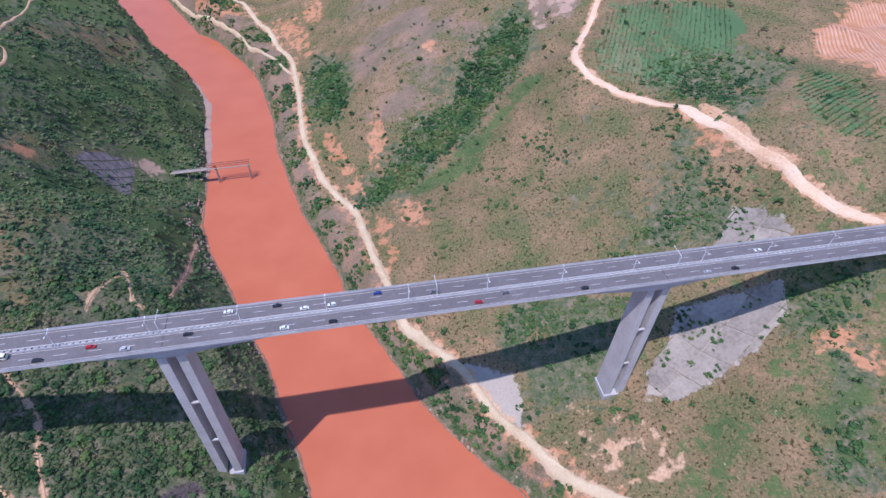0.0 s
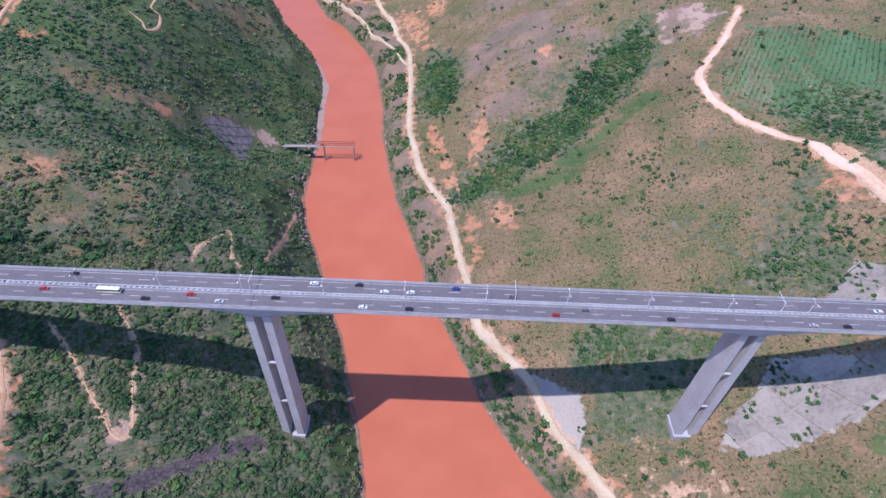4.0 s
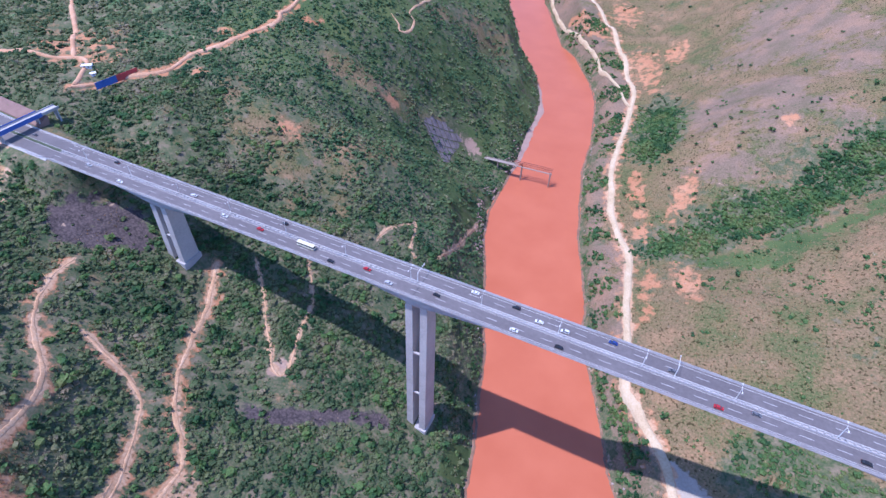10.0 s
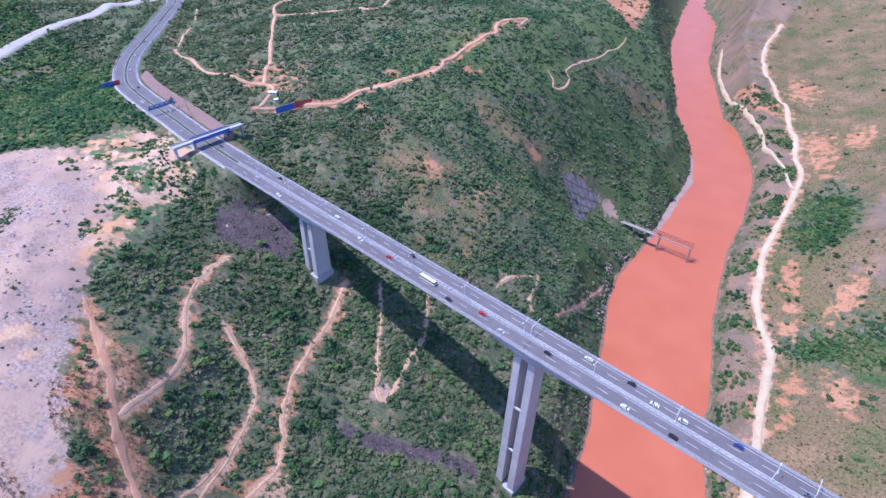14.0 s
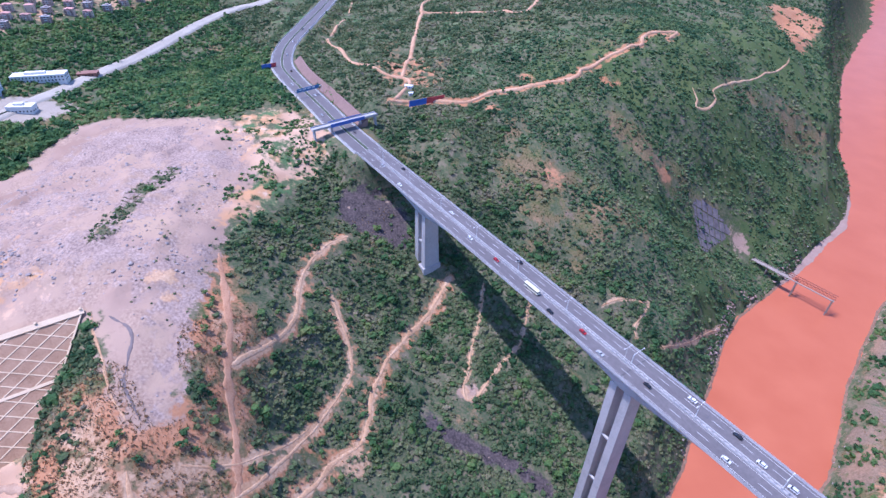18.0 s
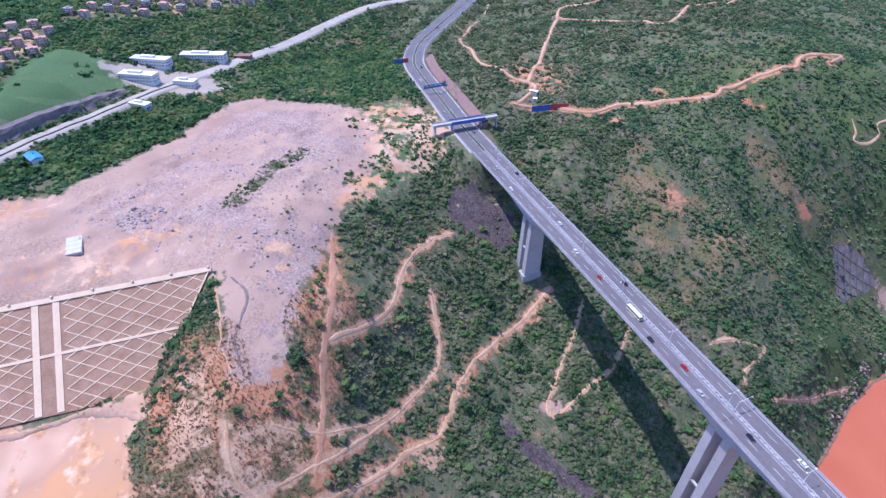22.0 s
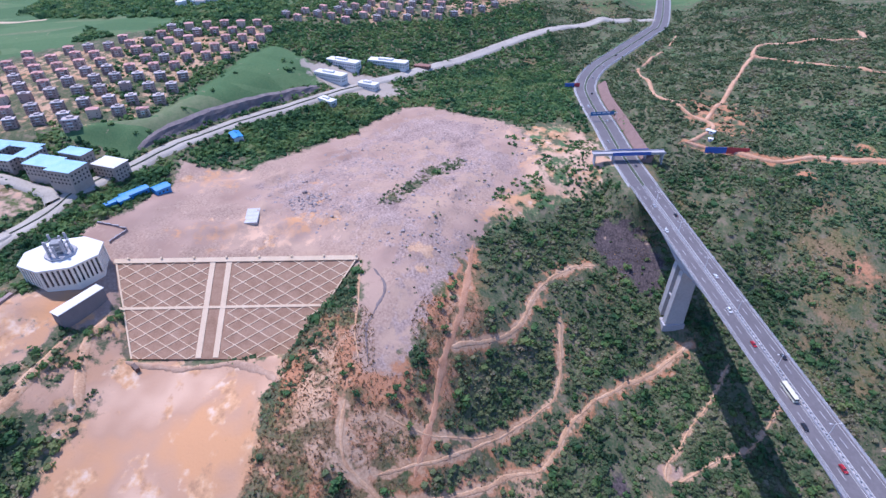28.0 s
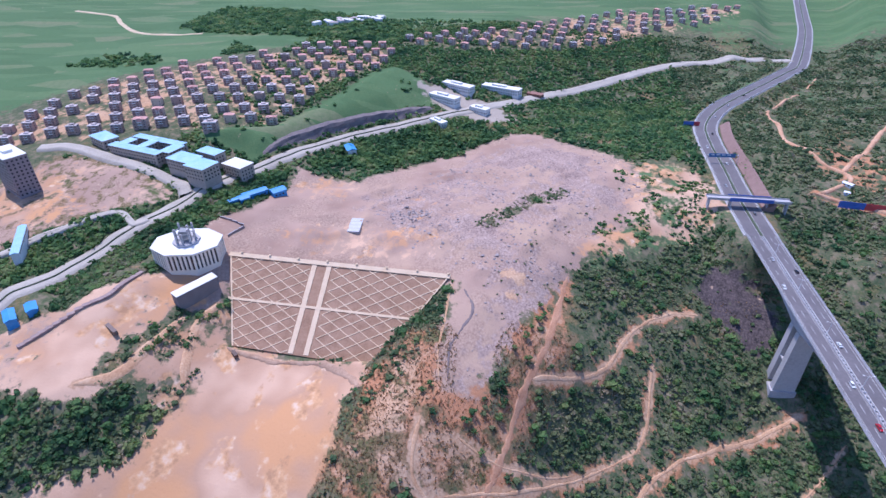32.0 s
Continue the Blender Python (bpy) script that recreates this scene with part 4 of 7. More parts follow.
cv += (np.random.RandomState(4).rand(*cv.shape) - 0.5) * (1.2, 1.2, 1.2)
ci = (np.arange(len(cliff) - 1)[:, None] * 5 + np.arange(4)[None]).reshape(-1)
tagged(sheet("rock_cutting", cv, np.c_[ci, ci + 1, ci + 6, ci + 5], surface("purple_grey_rock", ((0.09, 0.075, 0.085), (0.17, 0.14, 0.14), (0.24, 0.2, 0.18)), 7, 0.95, 0.6, 1.2), False),
       "bare purple-grey rock cutting above the town road", "rock face", kind="structure")
road("paved_road", SIDE_ROAD, 10.0, TOWN_PAVING, "pale concrete side road round an empty lot", 2.4)
road("paved_road", LANE, 5.0, TOWN_PAVING, "narrow pale concrete lane", 2.2)
road("dirt_road", FIELD_TRACK, 8.0, PALE_ROAD, "pale track through green fields", 0.6)
road("dirt_trail", YARD_TRACK, 6.0, TRAIL, "earth ramp down to the excavation", 0.5, 0.3, 4.0, 15)
road("dirt_trail", YARD_TRACK2, 6.0, TRAIL, "earth track along the terrace edge", 0.5, 0.3, 4.0, 16)

# ---- the motorway beyond the bridge ----
way = smooth_path(MOTORWAY[:1] + MOTORWAY[1:], 10.0)
way = [(x, y, DECK) for x, y in way]
motorway = empty("motorway_road", label="grey asphalt dual carriageway curving away from the bridge", category="road", kind="structure")
part("roadbed", sweep(bmesh.new(), ((-13.5, -1.4), (13.5, -1.4), (12.6, -0.1), (-12.6, -0.1)), way), CONCRETE, motorway)
for s in (-1, 1):
    a, c = sorted((s * 1.1, s * 11.2))
    part("carriageway", sweep(bmesh.new(), ((a, -0.099), (c, -0.099), (c, 0), (a, 0)), way), ASPHALT, motorway)
    part("guard_rail", sweep(bmesh.new(), ((s * 11.7, -0.1), (s * 11.95, -0.1), (s * 11.95, 0.75), (s * 11.7, 0.75)), way), GALVANISED, motorway)
    for off in (1.5, 10.6):
        part("edge_line", sweep(bmesh.new(), ((s * off - 0.13, 0.004), (s * off + 0.13, 0.004), (s * off + 0.13, 0.012), (s * off - 0.13, 0.012)), way), WHITE_LINE, motorway)
part("median_strip", sweep(bmesh.new(), ((-1.0, -0.098), (1.0, -0.098), (0.8, 0.55), (-0.8, 0.55)), way), paint("median_hedge", (0.07, 0.09, 0.05), 0.9), motorway)
cut_wall = sweep(bmesh.new(), ((-14, -1), (-22, -1), (-23, 5.5), (-21, 5.5), (-14.2, 0.3)), [(x, y + 0.0, DECK) for x, y in smooth_path([(-428, 188), (-449, 189), (-507, 193), (-579, 197), (-631, 206)], 8)])
tagged(part("retaining_wall", cut_wall, surface("reddish_masonry", ((0.20, 0.12, 0.10), (0.28, 0.18, 0.15)), 5, 0.9, 0.4, 0.8)),
       "reddish stone retaining slope beside the motorway", "retaining wall", kind="structure")
bm = bmesh.new()
box(bm, -392, -380, MID_Y - 12.2, MID_Y + 12.2, 158, DECK - 1.2, 0.2)
box(bm, -404, -391, MID_Y - 12.2, MID_Y - 11.4, 163, DECK + 0.6)
box(bm, -404, -391, MID_Y + 11.4, MID_Y + 12.2, 163, DECK + 0.6)
tagged(part("abutment", bm, CONCRETE), "grey concrete bridge abutment with wing walls", "abutment", kind="structure")


# ---- bridge furniture ----
def dashes(name, y, x0, x1, dash, gap, width, parent):
    n = int((x1 - x0) / (dash + gap))
    v, fc = [], []
    for i in range(n):
        a = x0 + i * (dash + gap)
        b0 = len(v)
        v += [(a, y - width, DECK + 0.012), (a + dash, y - width, DECK + 0.012), (a + dash, y + width, DECK + 0.012), (a, y + width, DECK + 0.012)]
        fc.append((b0, b0 + 1, b0 + 2, b0 + 3))
    ob = sheet(name, v, fc, WHITE_LINE, False)
    ob.parent = parent
    return tagged(ob, kind="stuff")


for s in (-1, 1):
    dashes("lane_marking", MID_Y + s * 5.6, WEST_END, EAST_END, 6, 9, 0.13, bridge)
    for off in (1.7, 9.3):
        y = MID_Y + s * off
        part("edge_line", boxed(WEST_END, EAST_END, y - 0.12, y + 0.12, DECK + 0.004, DECK + 0.012), WHITE_LINE, bridge)
    part("hand_rail", sweep(bmesh.new(), ((s * 10.95, 1.25), (s * 11.05, 1.25), (s * 11.05, 1.35), (s * 10.95, 1.35)), ends), GALVANISED, bridge)
    bm = bmesh.new()
    for x in np.arange(WEST_END + 2, EAST_END, 4.0):
        box(bm, x - 0.08, x + 0.08, MID_Y + s * 11 - 0.06, MID_Y + s * 11 + 0.06, DECK + 0.94, DECK + 1.3)
    tagged(part("rail_post", bm, GALVANISED, bridge), kind="stuff")
bm = bmesh.new()
for x in np.arange(WEST_END + 1, EAST_END, 3.0):
    box(bm, x - 0.35, x + 0.35, MID_Y - 0.35, MID_Y + 0.35, DECK + 0.1, DECK + 1.1)
tagged(part("antiglare_screen", bm, paint("antiglare_green", (0.34, 0.33, 0.33), 0.7), bridge), kind="stuff")
for x in (*PIERS, WEST_END + 1):
    for s in (-1, 1):
        a, c = sorted((MID_Y + s * 1.05, MID_Y + s * 10.5))
        part("expansion_joint", boxed(x - 0.25, x + 0.25, a, c, DECK + 0.002, DECK + 0.01), paint("joint_rubber", (0.06, 0.06, 0.065), 0.7), bridge)

WHITE_PAINT = paint("white_paint", (0.78, 0.78, 0.77), 0.45)


def lamp_post():
    p = empty("street_lamp", label="slim white twin-arm street lamp on the bridge median", category="street lamp", group="bridge lamps")
    part("base", boxed(-0.3, 0.3, -0.3, 0.3, 0.1, 0.5, 0.05), CONCRETE, p)
    part("pole", tube(bmesh.new(), (0, 0, 0.4), (0, 0, 9.5), 0.16, 0.09), WHITE_PAINT, p)
    for s in (-1, 1):
        part("arm", tube(bmesh.new(), (0, 0, 9.3), (0, s * 2.2, 10.0), 0.07, 0.05), WHITE_PAINT, p)
        part("lamp_head", boxed(-0.22, 0.22, *sorted((s * 2.1, s * 3.1)), 9.93, 10.12, 0.05), WHITE_PAINT, p)
    return p


first = lamp_post()
first.matrix_basis = Matrix.Translation((25.8, MID_Y, DECK))
for i in [k for k in range(-9, 10) if k]:
    x = 25.8 + i * 42.6
    if WEST_END < x < EAST_END:
        copy_thing(first, Matrix.Translation((x, MID_Y, DECK)))


def camera_pole(x):
    p = empty("sign_pole", Matrix.Translation((x, MID_Y + 0.6, DECK)), label="tall white steel pole with a long arm over the road", category="pole", group="bridge poles")
    part("pole", tube(bmesh.new(), (0, 0, 0.1), (0, 0, 7.5), 0.2, 0.14), WHITE_PAINT, p)
    part("arm", tube(bmesh.new(), (0, 0, 7.2), (0, 8.5, 7.6), 0.12, 0.08), WHITE_PAINT, p)
    part("box", boxed(-0.3, 0.3, 7.4, 8.2, 6.9, 7.5, 0.05), GALVANISED, p)


for x in (-98.0, 41.0, 182.0):
    camera_pole(x)

# ---- cars ----
RUBBER = paint("tyre_rubber", (0.03, 0.03, 0.03), 0.8)
GLASS_DARK = paint("car_glass", (0.03, 0.035, 0.045), 0.1)
LAMP_CLEAR = paint("lamp_glass", (0.7, 0.7, 0.68), 0.15)
LAMP_RED = paint("tail_lamp", (0.4, 0.02, 0.02), 0.2)
CAR_PAINTS = {"white": (0.8, 0.8, 0.8), "black": (0.03, 0.03, 0.035), "silver": (0.5, 0.5, 0.52), "red": (0.45, 0.03, 0.04), "blue": (0.04, 0.07, 0.25), "grey": (0.16, 0.16, 0.18)}
CAR_PAINTS = {k: paint(k + "_car_paint", c, 0.25, 0.2, 0.0) for k, c in CAR_PAINTS.items()}


def wheel_mesh(r=0.33, w=0.22):
    bm = bmesh.new()
    tube(bm, (0, -w / 2, 0), (0, w / 2, 0), r, sides=14)
    me = bpy.data.meshes.new("wheel")
    bm.to_mesh(me)
    bm.free()
    me.materials.append(RUBBER)
    return me


WHEEL = wheel_mesh()


def profile_body(pts, half, taper=0.9):
    """A side outline (x, z) given width, narrower towards its top."""
    bm = bmesh.new()
    top = max(z for _, z in pts)
    low = min(z for _, z in pts)
    sides = []
    for s in (-1, 1):
        sides.append([bm.verts.new((x, s * half * (1 - (1 - taper) * (z - low) / (top - low)), z)) for x, z in pts])
    n = len(pts)
    for i in range(n):
        bm.faces.new((sides[0][i], sides[0][(i + 1) % n], sides[1][(i + 1) % n], sides[1][i]))
    bm.faces.new(sides[0][::-1]), bm.faces.new(sides[1])
    bmesh.ops.recalc_face_normals(bm, faces=bm.faces)
    return bm


def car(colour, kind):
    c = empty("car", label=f"{colour} {kind} driving on the grey motorway bridge", category="car", group="cars on the bridge")
    tall = 0.25 if kind == "van" else 0.0
    part("body", profile_body(((-2.2, 0.3), (2.2, 0.3), (2.25, 0.65), (1.9, 0.82), (1.0, 0.95), (-1.7, 0.98), (-2.22, 0.92)), 0.9, 0.93), CAR_PAINTS[colour], c)
    back = -1.95 if kind == "van" else -1.55
    part("window_band", profile_body(((back, 0.95), (1.15, 0.93), (0.35, 1.38 + tall), (-1.25 if kind != "van" else -1.8, 1.38 + tall)), 0.8, 0.8), GLASS_DARK, c)
    part("roof", profile_body(((-1.25 if kind != "van" else -1.85, 1.36 + tall), (0.5, 1.36 + tall), (0.3, 1.46 + tall), (-1.3 if kind != "van" else -1.8, 1.46 + tall)), 0.74, 0.92), CAR_PAINTS[colour], c)
    for x in (-1.35, 1.4):
        for s in (-1, 1):
            shared("wheel", WHEEL, c, Matrix.Translation((x, s * 0.82, 0.33)))
    for s in (-1, 1):
        part("headlight", boxed(2.18, 2.28, *sorted((s * 0.5, s * 0.82)), 0.62, 0.76), LAMP_CLEAR, c)
        part("tail_light", boxed(-2.26, -2.18, *sorted((s * 0.52, s * 0.84)), 0.7, 0.88), LAMP_RED, c)
    return c


LANES = {"far_out": 7.6, "far_in": 3.6, "near_in": -3.6, "near_out": -7.6}
TRAFFIC = (("white", "saloon", -66, "far_out"), ("white", "saloon", -28, "far_in"), ("black", "saloon", -42, "far_out"), ("white", "van", -14, "far_in"), ("black", "saloon", -150, "near_out"),
           ("silver", "saloon", -112, "near_out"), ("red", "saloon", -128, "near_in"), ("black", "saloon", -84, "near_in"), ("white", "saloon", -38, "near_out"), ("black", "saloon", -14, "near_out"),
           ("grey", "saloon", 78, "near_in"), ("black", "saloon", 122, "near_out"), ("silver", "saloon", 196, "near_out"), ("red", "saloon", -204, "near_in"), ("black", "saloon", -194, "far_out"),
           ("white", "van", -232, "near_in"), ("white", "saloon", -264, "far_in"), ("black", "saloon", 214, "near_out"), ("white", "saloon", 236, "far_in"), ("grey", "saloon", 40, "far_in"),
           ("white", "saloon", -318, "near_out"), ("black", "saloon", -338, "far_out"), ("silver", "saloon", -352, "near_in"), ("blue", "saloon", 10, "far_out"), ("red", "saloon", 62, "near_out"))
built = {}
for colour, kind, x, lane in TRAFFIC:
    y = MID_Y + LANES[lane]
    m = Matrix.Translation((x, y, DECK + 0.01)) @ Matrix.Rotation(0 if LANES[lane] < 0 else math.pi, 4, "Z")
    if (colour, kind) in built:
        copy_thing(built[colour, kind], m)
    else:
        built[colour, kind] = car(colour, kind)
        built[colour, kind].matrix_basis = m
for colour, kind, x, y, turn in (("white", "saloon", -520, 198.5, 180), ("silver", "saloon", -470, 184, 0), ("black", "saloon", -600, 205, 170), ("white", "van", -655, 222, 150), ("white", "saloon", -700, 248, 145),
                                 ("black", "saloon", -745, 280, 140), ("grey", "saloon", -420, 193, 180), ("white", "saloon", -560, 190, 0)):
    m = Matrix.Translation((x, y, DECK + 0.01)) @ Matrix.Rotation(radians(turn), 4, "Z")
    if (colour, kind) not in built:
        built[colour, kind] = car(colour, kind)
        built[colour, kind].matrix_basis = m
    else:
        tagged(copy_thing(built[colour, kind], m), f"{colour} {kind} on the grey motorway", group="cars on the motorway")


def coach(x):
    c = empty("bus", Matrix.Translation((x, MID_Y - 3.6, DECK + 0.01)), label="long cream and white coach driving on the bridge", category="bus")
    cream = paint("cream_paint", (0.72, 0.68, 0.52), 0.35)
    part("body", boxed(-6, 6, -1.25, 1.25, 0.4, 1.7, 0.12), cream, c)
    part("window_band", boxed(-5.95, 5.97, -1.22, 1.22, 1.7, 2.7, 0.05), GLASS_DARK, c)
    part("roof", boxed(-6, 6, -1.25, 1.25, 2.7, 3.1, 0.15), cream, c)
    part("air_unit", boxed(-2, 1, -0.8, 0.8, 3.1, 3.35, 0.08), WHITE_PAINT, c)
    me = wheel_mesh(0.5, 0.3)
    for a in (-3.6, 3.9):
        for s in (-1, 1):
            shared("wheel", me, c, Matrix.Translation((a, s * 1.1, 0.5)))


coach(-170)

# ---- overpass, sign gantry and hoardings beyond the bridge ----
BANNER_BLUE = surface("blue_banner", ((0.05, 0.10, 0.36), (0.08, 0.15, 0.46)), 3, 0.6, 0.05, 0.6)
BANNER_RED = surface("red_banner", ((0.40, 0.045, 0.05), (0.52, 0.07, 0.07)), 3, 0.6, 0.05, 0.6)
over = empty("overpass", Matrix.Translation((-431, 190, 0)), label="concrete overpass hung with a long blue banner", category="overpass")
part("deck", boxed(-3.2, 3.2, -33, 32, DECK + 6.6, DECK + 7.8, 0.1), CONCRETE, over)
for s in (-1, 1):
    part("parapet", boxed(*sorted((s * 3.0, s * 3.25)), -33, 32, DECK + 7.8, DECK + 8.8), PIER_CONCRETE, over)
    b = part("banner", boxed(*sorted((s * 3.27, s * 3.4)), -16, 18, DECK + 6.4, DECK + 9.6), BANNER_BLUE, over)
for y in (-14.0, 14.5):
    for s in (-1.6, 1.6):
        part("column", tube(bmesh.new(), (s, y, DECK - 1), (s, y, DECK + 6.7), 0.6, sides=12), CONCRETE, over)
for y in (-31.0, 30.0):
    part("end_pier", boxed(-2.2, 2.2, y - 0.6, y + 0.6, DECK - 8, DECK + 6.7, 0.1), CONCRETE, over)


def gantry(x, y, turn, wide):
    g = empty("sign_gantry", pose(x, y, DECK, 0, 0, turn), label="steel sign gantry with a large blue road sign", category="sign gantry")
    for s in (-1, 1):
        part("post", tube(bmesh.new(), (0, s * wide, -1), (0, s * wide, 8), 0.25), GALVANISED, g)
    part("beam", boxed(-0.35, 0.35, -wide, wide, 7.0, 7.8), GALVANISED, g)
    sign = part("sign_panel", boxed(0.36, 0.5, -wide + 1, wide - 3, 5.6, 9.4, 0.03), paint("sign_blue", (0.04, 0.14, 0.30), 0.4), g)
    for k in range(4):
        part("writing_bar", boxed(0.5, 0.53, -wide + 3 + k * 5, -wide + 6.5 + k * 5, 7.6, 8.5), WHITE_PAINT, sign)


gantry(-523, 194, 4, 14.5)


def hoarding(x, y, turn, lengths, base, tall, what):
    """A long board on posts, in stretches of colour."""
    h = empty("hoarding", pose(x, y, base, 0, 0, turn), label=what, category="billboard")
    a = 0.0
    for length, mat in lengths:
        panel = part("panel", boxed(a, a + length, -0.12, 0.12, 1.0, 1.0 + tall, 0.03), mat, h)
        for k in np.arange(a + 0.5, a + length, 4.0):
            part("post", boxed(k - 0.1, k + 0.1, 0.13, 0.35, -3, 1.0 + tall), GALVANISED, h)
        a += length


hoarding(-441, 264, 82, ((19, BANNER_BLUE), (20, BANNER_RED)), float(height(-438, 275)) + 2.0, 6.0, "long blue and red hoarding beside a dirt road")
hoarding(-625, 180, 88, ((11, BANNER_BLUE), (6, BANNER_RED)), DECK - 1.5, 5.0, "blue and red roadside billboard on posts")


def hut(x, y, turn, w, d_, h, wall, roof, what, name="shed"):
    """A small flat or low-pitched building with a door and windows."""
    z = float(min(height(x + a, y + c) for a in (-w / 2, w / 2) for c in (-d_ / 2, d_ / 2)))
    top = float(max(height(x + a, y + c) for a in (-w / 2, w / 2) for c in (-d_ / 2, d_ / 2)))
    o = empty(name, pose(x, y, top - 0.3, 0, 0, turn), label=what, category=name.replace("_", " "))
    part("body", boxed(-w / 2, w / 2, -d_ / 2, d_ / 2, z - top - 0.5, h), wall, o)
    bm = bmesh.new()
    a, c, r = w / 2 + 0.5, d_ / 2 + 0.5, h + d_ * 0.16
    v = [bm.verts.new(p) for p in ((-a, -c, h), (a, -c, h), (a, c, h), (-a, c, h), (-a, 0, r), (a, 0, r), (-a, -c, h + 0.15), (a, -c, h + 0.15))]
    for f_ in ((0, 1, 5, 4), (2, 3, 4, 5), (0, 4, 3), (1, 2, 5), (3, 2, 1, 0)):
        bm.faces.new([v[i] for i in f_])
    bmesh.ops.delete(bm, geom=[v[6], v[7]], context="VERTS")
    part("roof", bm, roof, o)
    part("door", boxed(-0.6, 0.6, d_ / 2, d_ / 2 + 0.06, 0.1, 2.2), GLASS_DARK, o)
    for k in np.arange(-w / 2 + 1.5, w / 2 - 1, 3.2):
        part("window", boxed(k, k + 1.4, -d_ / 2 - 0.06, -d_ / 2, 1.0, 2.3), GLASS_DARK, o)
        if abs(k) > 1.5:
            part("window", boxed(k, k + 1.4, d_ / 2, d_ / 2 + 0.06, 1.0, 2.3), GLASS_DARK, o)
    return o


hut(-474, 284, 40, 8, 4, 2.8, WHITE_PAINT, WHITE_PAINT, "small white site hut beside the dirt road")
hut(-462, 279, 60, 4, 3, 2.6, WHITE_PAINT, WHITE_PAINT, "tiny white cabin beside the dirt road")

# ---- the jetty on the far bank ----
JZ = 20.0
RUST = surface("rusty_red_steel", ((0.22, 0.07, 0.05), (0.34, 0.12, 0.08)), 2, 0.7, 0.1, 0.4)
JETTY_GREY = surface("weathered_jetty_concrete", ((0.24, 0.20, 0.175), (0.36, 0.31, 0.275)), 5, 0.9, 0.2, 0.8)
jetty = empty("jetty", pose(-206, 554.5, JZ, 0, 0, 3.2), label="concrete river jetty with a red steel truss on tall legs", category="jetty")
part("ramp", boxed(-6, 52, -2.6, 2.0, -0.6, 0, 0.05), JETTY_GREY, jetty)
part("walkway", boxed(52, 99, -2.4, -0.8, -0.5, 0.1, 0.05), JETTY_GREY, jetty)
part("kerb", boxed(-6, 52, 2.0, 2.3, -0.6, 0.9), JETTY_GREY, jetty)
truss = part("truss", boxed(50, 99, 1.6, 2.1, 2.6, 3.1), RUST, jetty)
part("lower_chord", boxed(52, 99, 1.6, 1.9, -0.5, -0.2), RUST, truss)
part("back_chord", boxed(50, 99, 5.2, 5.7, 2.6, 3.1), RUST, truss)
for k in range(12):
    bm = bmesh.new()
    x = 52 + k * 47 / 12
    tube(bm, (x, 1.75, -0.3), (x + 47 / 24, 1.75, 2.8), 0.18, sides=6)
    tube(bm, (x + 47 / 24, 1.75, 2.8), (x + 47 / 12, 1.75, -0.3), 0.18, sides=6)
    tube(bm, (x, 1.75, 2.85), (x, 5.45, 2.85), 0.3, sides=6)
    part("brace", bm, RUST, truss)
for x, foot in ((30, -16), (61, -23), (97, -23)):
    for y in (-1.4, 2.2):
        part("leg", boxed(x - 0.6, x + 0.6, y - 0.6, y + 0.6, foot, -0.45, 0.05), JETTY_GREY, jetty)
part("winch", boxed(58, 61, 0.2, 2.2, 0.1, 2.6, 0.1), RUST, jetty)
quay = empty("quay", pose(-214, 549, JZ - 1, 0, 0, 20), label="pale concrete landing with stacked dark timber", category="quay")
part("slab", boxed(-10, 10, -8, 8, -6, 1.0, 0.3), surface("quay_concrete", ((0.34, 0.30, 0.25), (0.48, 0.43, 0.36)), 4, 0.9, 0.3), quay)
for k in range(3):
    part("beam", boxed(-7 + k * 3, -5.6 + k * 3, -1, 7, 1.0, 2.2, 0.1), paint("dark_timber", (0.07, 0.05, 0.04), 0.9), quay)


# ---- the lattice slope ----
RIB = surface("pale_rib_concrete", ((0.66, 0.48, 0.31), (0.80, 0.62, 0.43)), 6, 0.9, 0.1, 0.6)
PANEL_SOIL = surface("purple_brown_soil", ((0.26, 0.15, 0.09), (0.36, 0.215, 0.135), (0.44, 0.285, 0.19)), 6, 0.95, 0.6, 0.9)
tl, tr, br, bl = (Vector(p) for p in (SLOPE_TL, SLOPE_TR, SLOPE_BR, SLOPE_BL))
along = (tr - tl).normalized()
up = along.cross(bl - tl).normalized()
up = up if up.z > 0 else -up
down = up.cross(along)
down = down if down.z < 0 else -down
LONG = (tr - tl).length
corner = [(((p - tl) @ along), ((p - tl) @ down)) for p in (tl, tr, br, bl)]
to_slope = Matrix.Translation(tl) @ Matrix((along, down, up)).transposed().to_4x4()
lattice = empty("lattice_slope", to_slope, label="brown earth slope held by a pale concrete diamond lattice", category="retaining slope")
bm = bmesh.new()
lo = [bm.verts.new((a, c, -1.5)) for a, c in corner]
hi = [bm.verts.new((a, c, 0.25)) for a, c in corner]
bm.faces.new(hi), bm.faces.new(lo[::-1])
for i in range(4):
    bm.faces.new((lo[i], lo[(i + 1) % 4], hi[(i + 1) % 4], hi[i]))
bmesh.ops.recalc_face_normals(bm, faces=bm.faces)
part("earth_panel", bm, PANEL_SOIL, lattice)


